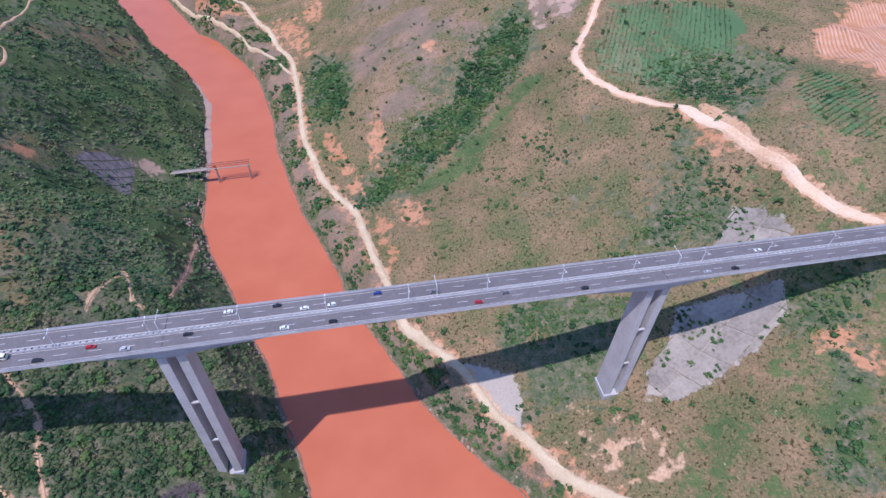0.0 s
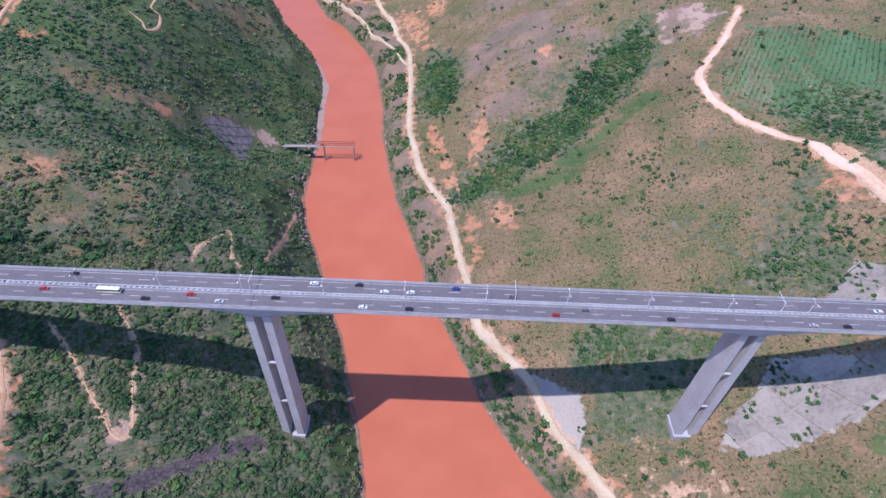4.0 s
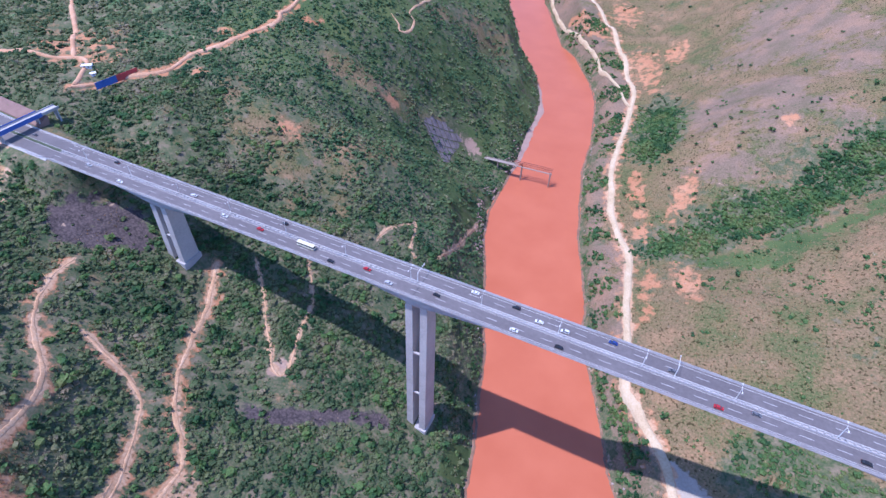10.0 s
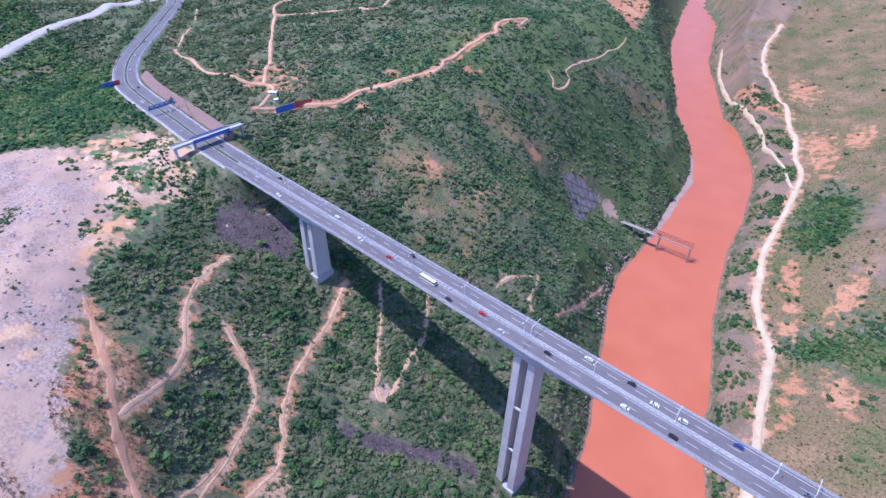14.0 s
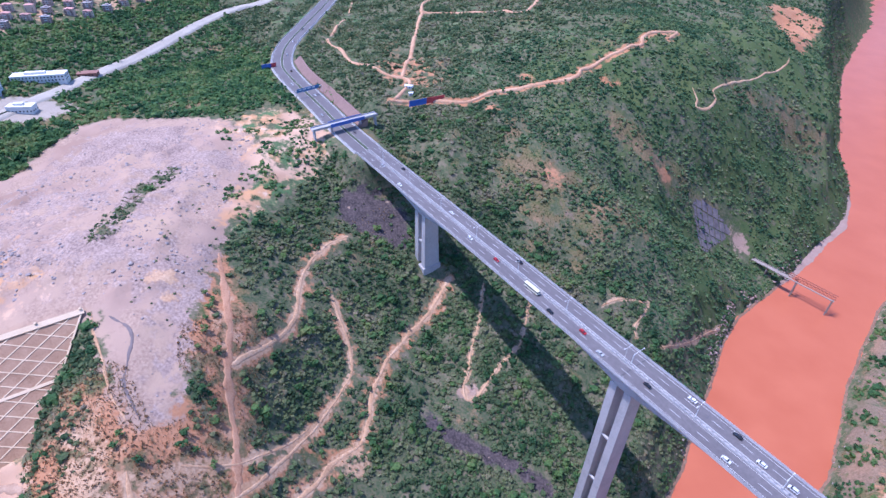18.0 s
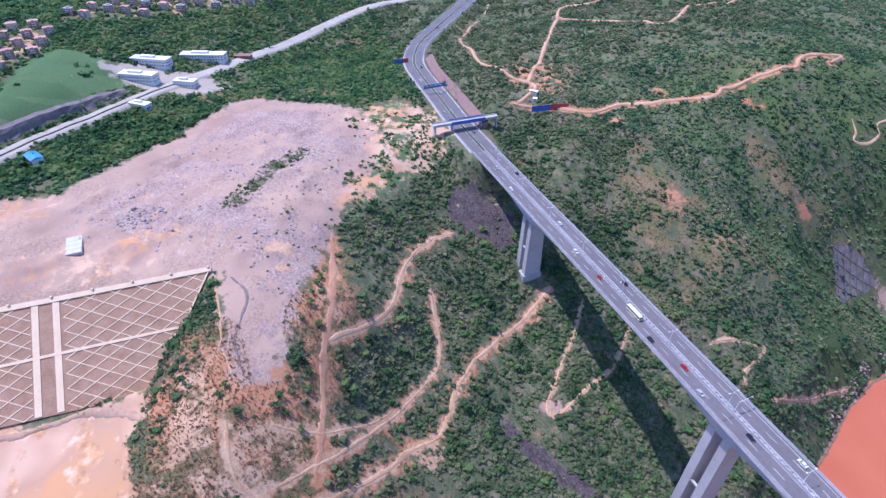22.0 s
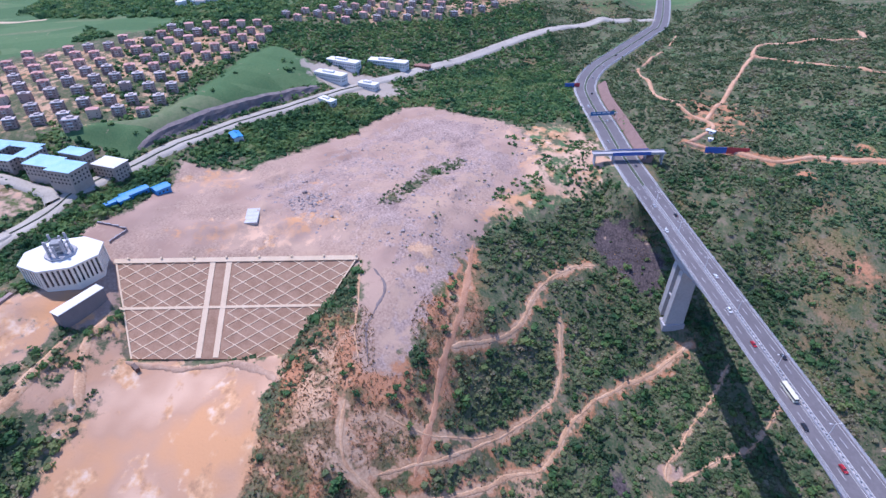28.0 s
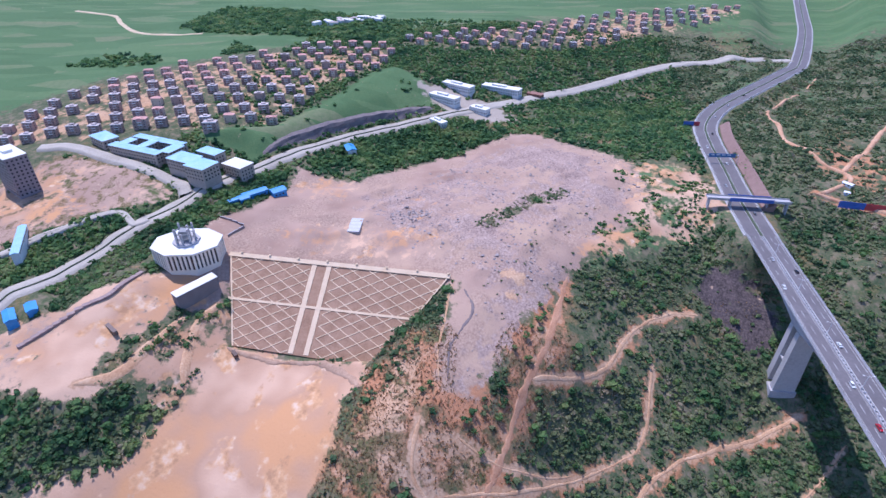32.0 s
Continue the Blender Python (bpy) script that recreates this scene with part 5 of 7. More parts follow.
def clip(p, q, outline):
    """The stretch of the line p-q that lies inside a convex outline."""
    p, q = np.array(p, float), np.array(q, float)
    t0, t1 = 0.0, 1.0
    c = np.array(outline, float)
    mid = c.mean(0)
    for a, b_ in zip(c, np.roll(c, -1, 0)):
        nrm = np.array((b_[1] - a[1], a[0] - b_[0]))
        if nrm @ (mid - a) < 0:
            nrm = -nrm
        f0, f1 = nrm @ (p - a), nrm @ (q - a)
        if f0 < 0 and f1 < 0:
            return None
        if f0 < 0:
            t0 = max(t0, f0 / (f0 - f1))
        elif f1 < 0:
            t1 = min(t1, f0 / (f0 - f1))
    return (p + (q - p) * t0, p + (q - p) * t1) if t1 - t0 > 0.02 else None


def rib(p, q, w, h, name="rib"):
    p, q = Vector((*p, 0)), Vector((*q, 0))
    m = Matrix.Translation((p + q) / 2 + Vector((0, 0, 0.2))) @ Matrix.Rotation(math.atan2(q.y - p.y, q.x - p.x), 4, "Z")
    n = (q - p).length / 2
    ob = part(name, boxed(-n, n, -w / 2, w / 2, 0, h), RIB, lattice)
    ob.matrix_basis = m


for s in (-1, 1):
    for c0 in np.arange(-130, 300, 14.5):
        for v0, v1 in ((1, 33), (34.5, 69)):
            mid_ = 33.5
            u0, u1 = c0 + s * (v0 - mid_) * 1.7, c0 + s * (v1 - mid_) * 1.7
            for lo_u, hi_u in ((-5, 63.0), (80.0, 170)):
                seg = clip((u0, v0), (u1, v1), corner)
                if not seg:
                    continue
                (a0, b0), (a1, b1) = seg
                if abs(a1 - a0) < 1e-6:
                    continue
                k0, k1 = sorted(((lo_u - a0) / (a1 - a0), (hi_u - a0) / (a1 - a0)))
                k0, k1 = max(0, k0), min(1, k1)
                if k1 - k0 > 0.06:
                    P0 = (a0 + (a1 - a0) * k0, b0 + (b1 - b0) * k0)
                    P1 = (a0 + (a1 - a0) * k1, b0 + (b1 - b0) * k1)
                    rib(P0, P1, 0.55, 0.35 + 0.004 * s)
for u in (65.5, 76.5):
    rib((u, 0.5), (u, 67), 3.6, 0.45, "stair_strip")
rib((2, 33.6), (144, 33.6), 1.7, 0.5, "cross_beam")
rib((0, 0), corner[3], 1.0, 0.5, "edge_beam")
rib(corner[1], corner[2], 0.9, 0.5, "edge_beam")
rib((-1, 0), (LONG + 1, 0), 3.2, 0.9, "top_beam")
for u in np.arange(8, LONG, 22):
    rib((u, -1.6), (u + 1.2, -1.6), 1.2, 1.9, "marker_post")

# ---- the octagonal building under construction and its platform ----
CREAM_WALL = surface("cream_render", ((0.76, 0.69, 0.57), (0.86, 0.80, 0.69)), 6, 0.85, 0.1, 0.8)
PALE_ROOF = surface("pale_roof_screed", ((0.66, 0.64, 0.60), (0.80, 0.78, 0.74)), 8, 0.85, 0.1, 0.9)
octa = empty("octagonal_building", pose(-300, -232, 172, 0, 0, 12), label="cream octagonal building with dark window strips and a rooftop tower frame", category="building")


def prism(bm, r, z0, z1, sides=8, sx=1.0, sy=1.0, r1=None):
    return bmesh.ops.create_cone(bm, cap_ends=True, segments=sides, radius1=r, radius2=r if r1 is None else r1, depth=z1 - z0,
                                 matrix=Matrix.Translation((0, 0, (z0 + z1) / 2)) @ Matrix.Diagonal((sx, sy, 1, 1)) @ Matrix.Rotation(math.pi / sides, 4, "Z"))


bm = bmesh.new()
prism(bm, 23, -8, 13.5, 8, 0.8, 1.05)
part("body", bm, CREAM_WALL, octa)
bm = bmesh.new()
prism(bm, 24.2, 13.5, 14.4, 8, 0.8, 1.05)
part("roof", bm, PALE_ROOF, octa)
strip = boxed(-0.6, 0.6, -0.12, 0.12, 1.0, 12.4)
strip_me = bpy.data.meshes.new("window_strip")
strip.to_mesh(strip_me)
strip.free()
strip_me.materials.append(GLASS_DARK)
pil = boxed(-0.75, 0.75, -0.5, 0.3, 0, 13.5)
pil_me = bpy.data.meshes.new("pilaster")
pil.to_mesh(pil_me)
pil.free()
pil_me.materials.append(CREAM_WALL)
for k in range(8):
    a0, a1 = (2 * k - 1) * math.pi / 8, (2 * k + 1) * math.pi / 8
    p0 = Vector((23 * 0.8 * math.cos(a0), 23 * 1.05 * math.sin(a0), 0))
    p1 = Vector((23 * 0.8 * math.cos(a1), 23 * 1.05 * math.sin(a1), 0))
    n = 6
    turn = math.atan2(p1.y - p0.y, p1.x - p0.x)
    for i in range(n):
        c = p0.lerp(p1, (i + 0.5) / n)
        out = Vector((math.sin(turn), -math.cos(turn), 0)) * 0.1
        shared("window_strip", strip_me, octa, Matrix.Translation(c + out) @ Matrix.Rotation(turn, 4, "Z"))
        c = p0.lerp(p1, i / n)
        shared("pilaster", pil_me, octa, Matrix.Translation(c) @ Matrix.Rotation(turn, 4, "Z"))
GREY_FRAME = surface("grey_scaffold", ((0.22, 0.22, 0.22), (0.36, 0.36, 0.36)), 3, 0.8, 0.1, 0.5)
bm = bmesh.new()
prism(bm, 9.5, 14.4, 16.0, 8)
rim = part("drum_base", bm, CONCRETE, octa)
tower = part("tower_core", boxed(-3, 3, -3, 3, 16, 24, 0.2), GREY_FRAME, octa)
for k in range(8):
    a = k * math.pi / 4
    bm = bmesh.new()
    box(bm, -0.6, 0.6, -0.6, 0.6, 0, 8 + 3 * (k % 2))
    col = part("column", bm, PIER_CONCRETE, tower)
    col.matrix_basis = Matrix.Translation((6.6 * math.cos(a), 6.6 * math.sin(a), 16))
for z in (19.5, 23.0):
    bm = bmesh.new()
    for k in range(8):
        a, c = k * math.pi / 4, (k + 1) * math.pi / 4
        tube(bm, (6.6 * math.cos(a), 6.6 * math.sin(a), z), (6.6 * math.cos(c), 6.6 * math.sin(c), z), 0.35, sides=6)
    part("ring_beam", bm, GREY_FRAME, tower)
pad = empty("retaining_platform", pose(-270, -212.5, 169, 0, 0, 149), label="tall grey concrete retaining platform with a white top", category="retaining wall")
part("wall", boxed(-15, 15, -2.5, 5, -22, 2, 0.2), surface("grey_wall", ((0.17, 0.155, 0.155), (0.23, 0.21, 0.21)), 6, 0.9, 0.15), pad)
part("top_slab", boxed(-15.3, 15.3, -2.7, 5.3, 2, 2.5, 0.1), PALE_ROOF, pad)

# ---- town buildings ----
BLUE_ROOF = surface("blue_metal_roof", ((0.22, 0.42, 0.58), (0.32, 0.52, 0.68), (0.38, 0.58, 0.72)), 9, 0.5, 0.1, 0.8)
SITE_BLUE = surface("bright_blue_sheet", ((0.04, 0.22, 0.52), (0.07, 0.30, 0.62)), 4, 0.5, 0.05, 0.6)
TAN_WALL = surface("tan_render", ((0.36, 0.29, 0.24), (0.46, 0.38, 0.32)), 5, 0.85, 0.1, 0.8)
WHITE_WALL = surface("white_render", ((0.60, 0.59, 0.57), (0.74, 0.73, 0.71)), 5, 0.85, 0.1, 0.8)


def mesh_of(bm, name, material):
    me = bpy.data.meshes.new(name)
    bm.to_mesh(me)
    bm.free()
    me.materials.append(material)
    return me


PANE = mesh_of(boxed(-0.7, 0.7, -0.05, 0.05, -0.75, 0.75), "window", GLASS_DARK)


def hipped(bm, w, d_, z, rise, over=0.7):
    a, c = w / 2 + over, d_ / 2 + over
    k = max(a - c, 0.3)
    v = [bm.verts.new(p) for p in ((-a, -c, z), (a, -c, z), (a, c, z), (-a, c, z), (-k, 0, z + rise), (k, 0, z + rise))]
    for f_ in ((0, 1, 5, 4), (1, 2, 5), (2, 3, 4, 5), (3, 0, 4), (3, 2, 1, 0)):
        bm.faces.new([v[i] for i in f_])
    return bm


def block(x, y, turn, w, d_, h, wall, roof, what, name="building", rise=1.6, flat=False, base=None):
    """A building with storeys of windows on all sides."""
    z = float(np.mean([height(x + a, y + c) for a in (-w / 3, w / 3) for c in (-d_ / 3, d_ / 3)])) if base is None else base
    o = empty(name, pose(x, y, z, 0, 0, turn), label=what, category=name.replace("_", " "))
    part("body", boxed(-w / 2, w / 2, -d_ / 2, d_ / 2, -8, h), wall, o)
    bm = bmesh.new()
    if flat:
        box(bm, -w / 2 - 0.3, w / 2 + 0.3, -d_ / 2 - 0.3, d_ / 2 + 0.3, h, h + 0.5)
        box(bm, -w / 4, w / 8, -d_ / 5, d_ / 5, h + 0.5, h + 2.6)
    else:
        hipped(bm, w, d_, h, rise)
    part("roof", bm, roof, o)
    storeys = max(1, int(h // 3.3))
    for k in range(storeys):
        zc = 1.7 + k * 3.3
        for u in np.arange(-w / 2 + 2, w / 2 - 1, 3.4):
            for s in (-1, 1):
                shared("window", PANE, o, Matrix.Translation((u, s * (d_ / 2 + 0.02), zc)))
        for u in np.arange(-d_ / 2 + 2, d_ / 2 - 1, 3.4):
            for s in (-1, 1):
                shared("window", PANE, o, Matrix.Translation((s * (w / 2 + 0.02), u, zc)) @ Matrix.Rotation(math.pi / 2, 4, "Z"))
    return o


SCHOOL = "tan school block with a pale blue metal roof"
for x, y, w, d_, h, t in ((-447.5, -342, 60, 8, 10, 75), (-425, -352, 60, 9, 10, 75), (-439, -370, 9, 16, 10, 75), (-436, -346, 9, 16, 10.6, 75), (-429, -318, 12, 18, 10, 75),
                          (-411, -295, 26, 17, 10.5, 72), (-397, -271, 22, 18, 12, 72), (-431, -281, 23, 12, 9, 70)):
    block(x, y, t, w, d_, h, TAN_WALL, BLUE_ROOF, SCHOOL, "school_building", 1.5, base=189.5)
block(-446, -399, 62, 26, 15, 8, TAN_WALL, BLUE_ROOF, "long low building with a pale blue roof")
block(-419, -250, 68, 23, 15, 12.5, TAN_WALL, PALE_ROOF, "tan hall with a curved white roof", "hall", 2.6)
block(-366, -424, 62, 34, 17, 34, surface("grey_tower_render", ((0.24, 0.20, 0.21), (0.32, 0.27, 0.28)), 6, 0.85, 0.1), PALE_ROOF, "grey-brown ten-storey apartment block beside an empty lot", "apartment_block", flat=True)
for x, y, t, w, d_ in ((-388, -222, 129, 21, 7), (-397, -205, 129, 12, 9), (-376, -226, 129, 8, 8), (-370, -232, 129, 8, 4), (-222, -312, 38, 14, 6), (-231, -304, 38, 10, 6)):
    hut(x, y, t + 10, w, d_, 4.5, SITE_BLUE, SITE_BLUE, "bright blue sheet-metal site cabin", "site_cabin")
hut(-503, -172, 30, 16, 9, 4, WHITE_WALL, SITE_BLUE, "small white building with a bright blue roof", "workshop")
hut(-290, -361, 35, 44, 5, 3.4, WHITE_WALL, BLUE_ROOF, "long narrow shed with a pale blue roof", "long_shed")
for x, y, t, w, d_, h in ((-695, -85, 60, 44, 12, 8), (-656, -97, 60, 40, 12, 8), (-710, -30, 68, 52, 13, 7), (-642, -52, 60, 24, 10, 6), (-600, -96, 48, 22, 9, 5)):
    block(x, y, t, w, d_, h, WHITE_WALL, PALE_ROOF, "long white-walled works building among trees", "works_building", flat=True)
block(-715, 14, 68, 20, 9, 4, surface("brick_red_render", ((0.24, 0.10, 0.07), (0.32, 0.15, 0.11)), 5, 0.9, 0.1), surface("brown_roof", ((0.26, 0.13, 0.10), (0.33, 0.18, 0.14)), 5, 0.9, 0.1), "low reddish-brown building beside the road", "depot", 1.0)

# ---- villas ----
VILLA_WALL = (surface("brown_villa_render", ((0.32, 0.225, 0.195), (0.46, 0.34, 0.295)), 5, 0.85, 0.1, 0.8, spread=0.2), surface("beige_villa_render", ((0.50, 0.38, 0.30), (0.62, 0.50, 0.40)), 5, 0.85, 0.1, 0.8, spread=0.15))
VILLA_ROOF = (surface("pale_villa_roof", ((0.38, 0.31, 0.29), (0.54, 0.46, 0.43)), 5, 0.8, 0.1, 0.8, spread=0.2), surface("pink_tile_roof", ((0.48, 0.24, 0.20), (0.64, 0.36, 0.31)), 4, 0.8, 0.2, 0.5, spread=0.2))
FRAME_WHITE = paint("white_trim", (0.70, 0.68, 0.66), 0.6)


def villa(kind):
    what = "three-storey brown villa with a pale flat roof" if kind == 0 else "three-storey beige villa with a pink tiled hip roof"
    o = empty("villa", label=what, category="house", group="villas of the estate")
    part("body", boxed(-8, 8, -4.6, 4.6, -6, 11.4), VILLA_WALL[kind], o)
    part("wing", boxed(-8.4, -3.2, -6.3, -4.6, -6, 8.6), VILLA_WALL[1 - kind if kind else 0], o)
    part("wing", boxed(3.2, 8.4, -6.3, -4.6, -6, 8.6), VILLA_WALL[1 - kind if kind else 0], o)
    if kind == 0:
        bm = boxed(-8.4, 8.4, -5.0, 5.0, 11.4, 11.9)
        box(bm, -3, 3.4, -1, 3.6, 11.9, 13.8)
        part("roof", bm, VILLA_ROOF[0], o)
        part("cornice", boxed(-8.7, 8.7, -5.3, -5.0, 11.0, 12.1), FRAME_WHITE, o)
    else:
        part("roof", hipped(bmesh.new(), 16, 9.2, 11.4, 2.2, 0.8), VILLA_ROOF[1], o)
        part("dormer", hipped(box(bmesh.new(), -2.4, 2.4, -5.4, -2, 8, 12.6), 4.8, 4.4, 12.6, 0.9, 0.4), VILLA_ROOF[1], o)
    for z in (3.6, 7.2):
        part("balcony", boxed(-3.1, 3.1, -6.0, -4.6, z - 0.2, z + 0.9), FRAME_WHITE, o)
    for z in (1.8, 5.4, 9.6):
        for x in (-5.8, 5.8):
            y = -6.34 if z < 7 else -4.64
            shared("window", PANE, o, Matrix.Translation((x, y, z)))
            if z < 7:
                shared("window", PANE, o, Matrix.Translation((x, 4.64, z)))
        shared("window", PANE, o, Matrix.Translation((0, -4.64, z)))
        shared("window", PANE, o, Matrix.Translation((8.04, 0, z)) @ Matrix.Rotation(math.pi / 2, 4, "Z"))
    return o


models, rnd = [], np.random.RandomState(5)


def settle(outline, turn, along_step, row_step, kinds, skip):
    """Rows of villas inside an outline."""
    c = np.array(outline, float).mean(0)
    ca, sa = math.cos(radians(turn)), math.sin(radians(turn))
    n = 0
    first_row = ((-488 - c[0]) * -sa + (-366 - c[1]) * ca) % row_step
    for r in np.arange(-420, 420, row_step) + (first_row - (-420 % row_step)):
        for k in np.arange(-520, 520, along_step):
            k2 = k + rnd.uniform(-1.5, 1.5)
            r2 = r + rnd.uniform(-2.0, 2.0) + 9 * math.sin(k / 110)
            k2 += along_step * 0.5 * (round(r / row_step) % 2)
            x, y = c[0] + ca * k2 - sa * r2, c[1] + sa * k2 + ca * r2
            if inside(np.array(x), np.array(y), outline) < -4 or rnd.rand() < skip:
                continue
            if near_line(np.array(x), np.array(y), SIDE_ROAD) < 12:
                continue
            kind = kinds(r2)
            m = pose(x, y, float(height(x, y)) + 0.8, 0, 0, turn + rnd.uniform(-6, 6) + (180 if rnd.rand() < 0.1 else 0)) @ Matrix.Scale(0.8, 4)
            if len(models) < 2 or models[kind] is None:
                while len(models) < 2:
                    models.append(None)
                models[kind] = villa(kind)
                models[kind].matrix_basis = m
            else:
                copy_thing(models[kind], m)
            n += 1
    return n


settle(VILLAGE, 104, 21.5, 27.0, lambda r: 1 if rnd.rand() < (0.85 if r > 5 else 0.2) else 0, 0.08)
settle(VILLAGE_2, 62, 22.0, 31.0, lambda r: 1 if rnd.rand() < 0.45 else 0, 0.12)

# ---- odds and ends on the earthworks ----
def crate(x, y, turn, w, what, colour):
    o = empty("container", pose(x, y, float(height(x, y)), 0, 0, turn), label=what, category="container")
    mat = paint("container_paint", colour, 0.6)
    part("body", boxed(-w / 2, w / 2, -1.2, 1.2, -0.3, 2.5, 0.05), mat, o)
    part("roof_rail", boxed(-w / 2, w / 2, -1.25, 1.25, 2.5, 2.65), mat, o)
    for k in np.arange(-w / 2 + 0.4, w / 2, 0.8):
        part("corrugation", boxed(k, k + 0.3, -1.28, -1.2, -0.2, 2.4), mat, o)


crate(-240, -176, 50, 6, "dark rusty container on the excavation floor", (0.10, 0.06, 0.05))
crate(-226, -246, 60, 12, "long dark brown container on the terrace", (0.16, 0.11, 0.09))
dx, dy = (float(height(-350, -126) - height(-374, -126)) / 24, float(height(-362, -118) - height(-362, -134)) / 16)
side_, fore = Vector((1, 0, dx)).normalized(), Vector((0, 1, dy)).normalized()
up_ = side_.cross(fore).normalized()
slab_ = empty("concrete_slab", Matrix.Translation((-362, -126, float(height(-362, -126)) + 0.5)) @ Matrix((side_, up_.cross(side_), up_)).transposed().to_4x4(), label="white striped concrete slab lying on bare spoil", category="slab")
part("slab", boxed(-8, 8, -5, 5, -2.5, 0.35, 0.05), CONCRETE, slab_)
for k in range(4):
    part("stripe", boxed(-7.7 + k * 4, -4.3 + k * 4, -4.8, 4.8, 0.35, 0.4), WHITE_LINE, slab_)
stub = empty("parapet_wall", pose(-158, -10, 0, 0, 0, 68), label="short white concrete wall beside a dirt trail", category="wall")
stub.location.z = float(height(-158, -10))
part("wall", boxed(-11, 11, -0.5, 0.5, -1.5, 1.6, 0.08), PIER_CONCRETE, stub)
part("coping", boxed(-11.2, 11.2, -0.7, 0.7, 1.6, 1.9, 0.05), PALE_ROOF, stub)

def cottage(x, y, turn, w, d_, h):
    """A plain far-off farmhouse."""
    z = float(height(x, y))
    o = empty("farmhouse", pose(x, y, z, 0, 0, turn), label="small white farmhouse among distant fields", category="house", group="hamlet houses")
    part("body", boxed(-w / 2, w / 2, -d_ / 2, d_ / 2, -3, h), WHITE_WALL, o)
    part("roof", hipped(bmesh.new(), w, d_, h, 1.8, 0.5), PALE_ROOF if (x * 7 + y) % 3 > 1 else VILLA_ROOF[0], o)
    for u in (-w / 4, w / 4):
        shared("window", PANE, o, Matrix.Translation((u, -d_ / 2 - 0.03, 1.8)))


for k in range(26):
    cottage(-900 - 75 * rnd.rand() - k * 2.5, -345 + 3.6 * k + 18 * (rnd.rand() - 0.5), rnd.uniform(0, 180), 9 + 7 * rnd.rand(), 7, 5 + 3 * rnd.rand())



def long_wall(points, tall, thick, material, top, name, what):
    """A wall with a coping that follows a line over the ground, in panels of four metres."""
    o = empty(name, label=what, category="wall")
    p = smooth_path(points, 4.0)
    for (x0, y0), (x1, y1) in zip(p, p[1:]):
        n = math.hypot(x1 - x0, y1 - y0) / 2
        m = Matrix.Translation(((x0 + x1) / 2, (y0 + y1) / 2, float(height((x0 + x1) / 2, (y0 + y1) / 2)))) @ Matrix.Rotation(math.atan2(y1 - y0, x1 - x0), 4, "Z")
        w = part("panel", boxed(-n, n, -thick / 2, thick / 2, -2.5, tall, 0.05), material, o)
        w.matrix_basis = m
        w = part("coping", boxed(-n, n, -thick / 2 - 0.15, thick / 2 + 0.15, tall, tall + 0.25), top, o)
        w.matrix_basis = m


YARD_MAUVE = surface("mauve_brown_yard", ((0.20, 0.14, 0.13), (0.30, 0.22, 0.20), (0.38, 0.29, 0.26)), 5, 0.9, 0.4, 0.7)
# An irregular earthen step, built here from low thick wall panels.
long_wall([(-280, -256), (-263, -260), (-246, -263), (-226, -281), (-204, -294)], 1.1, 3.0, YARD_MAUVE, YARD_MAUVE, "terrace_step", "low mauve-brown earth step along a bare terrace")
for a, c in (((-348, -233), (-343, -211)), ((-343, -211), (-326, -216))):
    long_wall([a, ((a[0] + c[0]) / 2, (a[1] + c[1]) / 2), c], 1.3, 0.4, YARD_MAUVE, CONCRETE, "boundary_wall", "low brown boundary wall round a building plot")

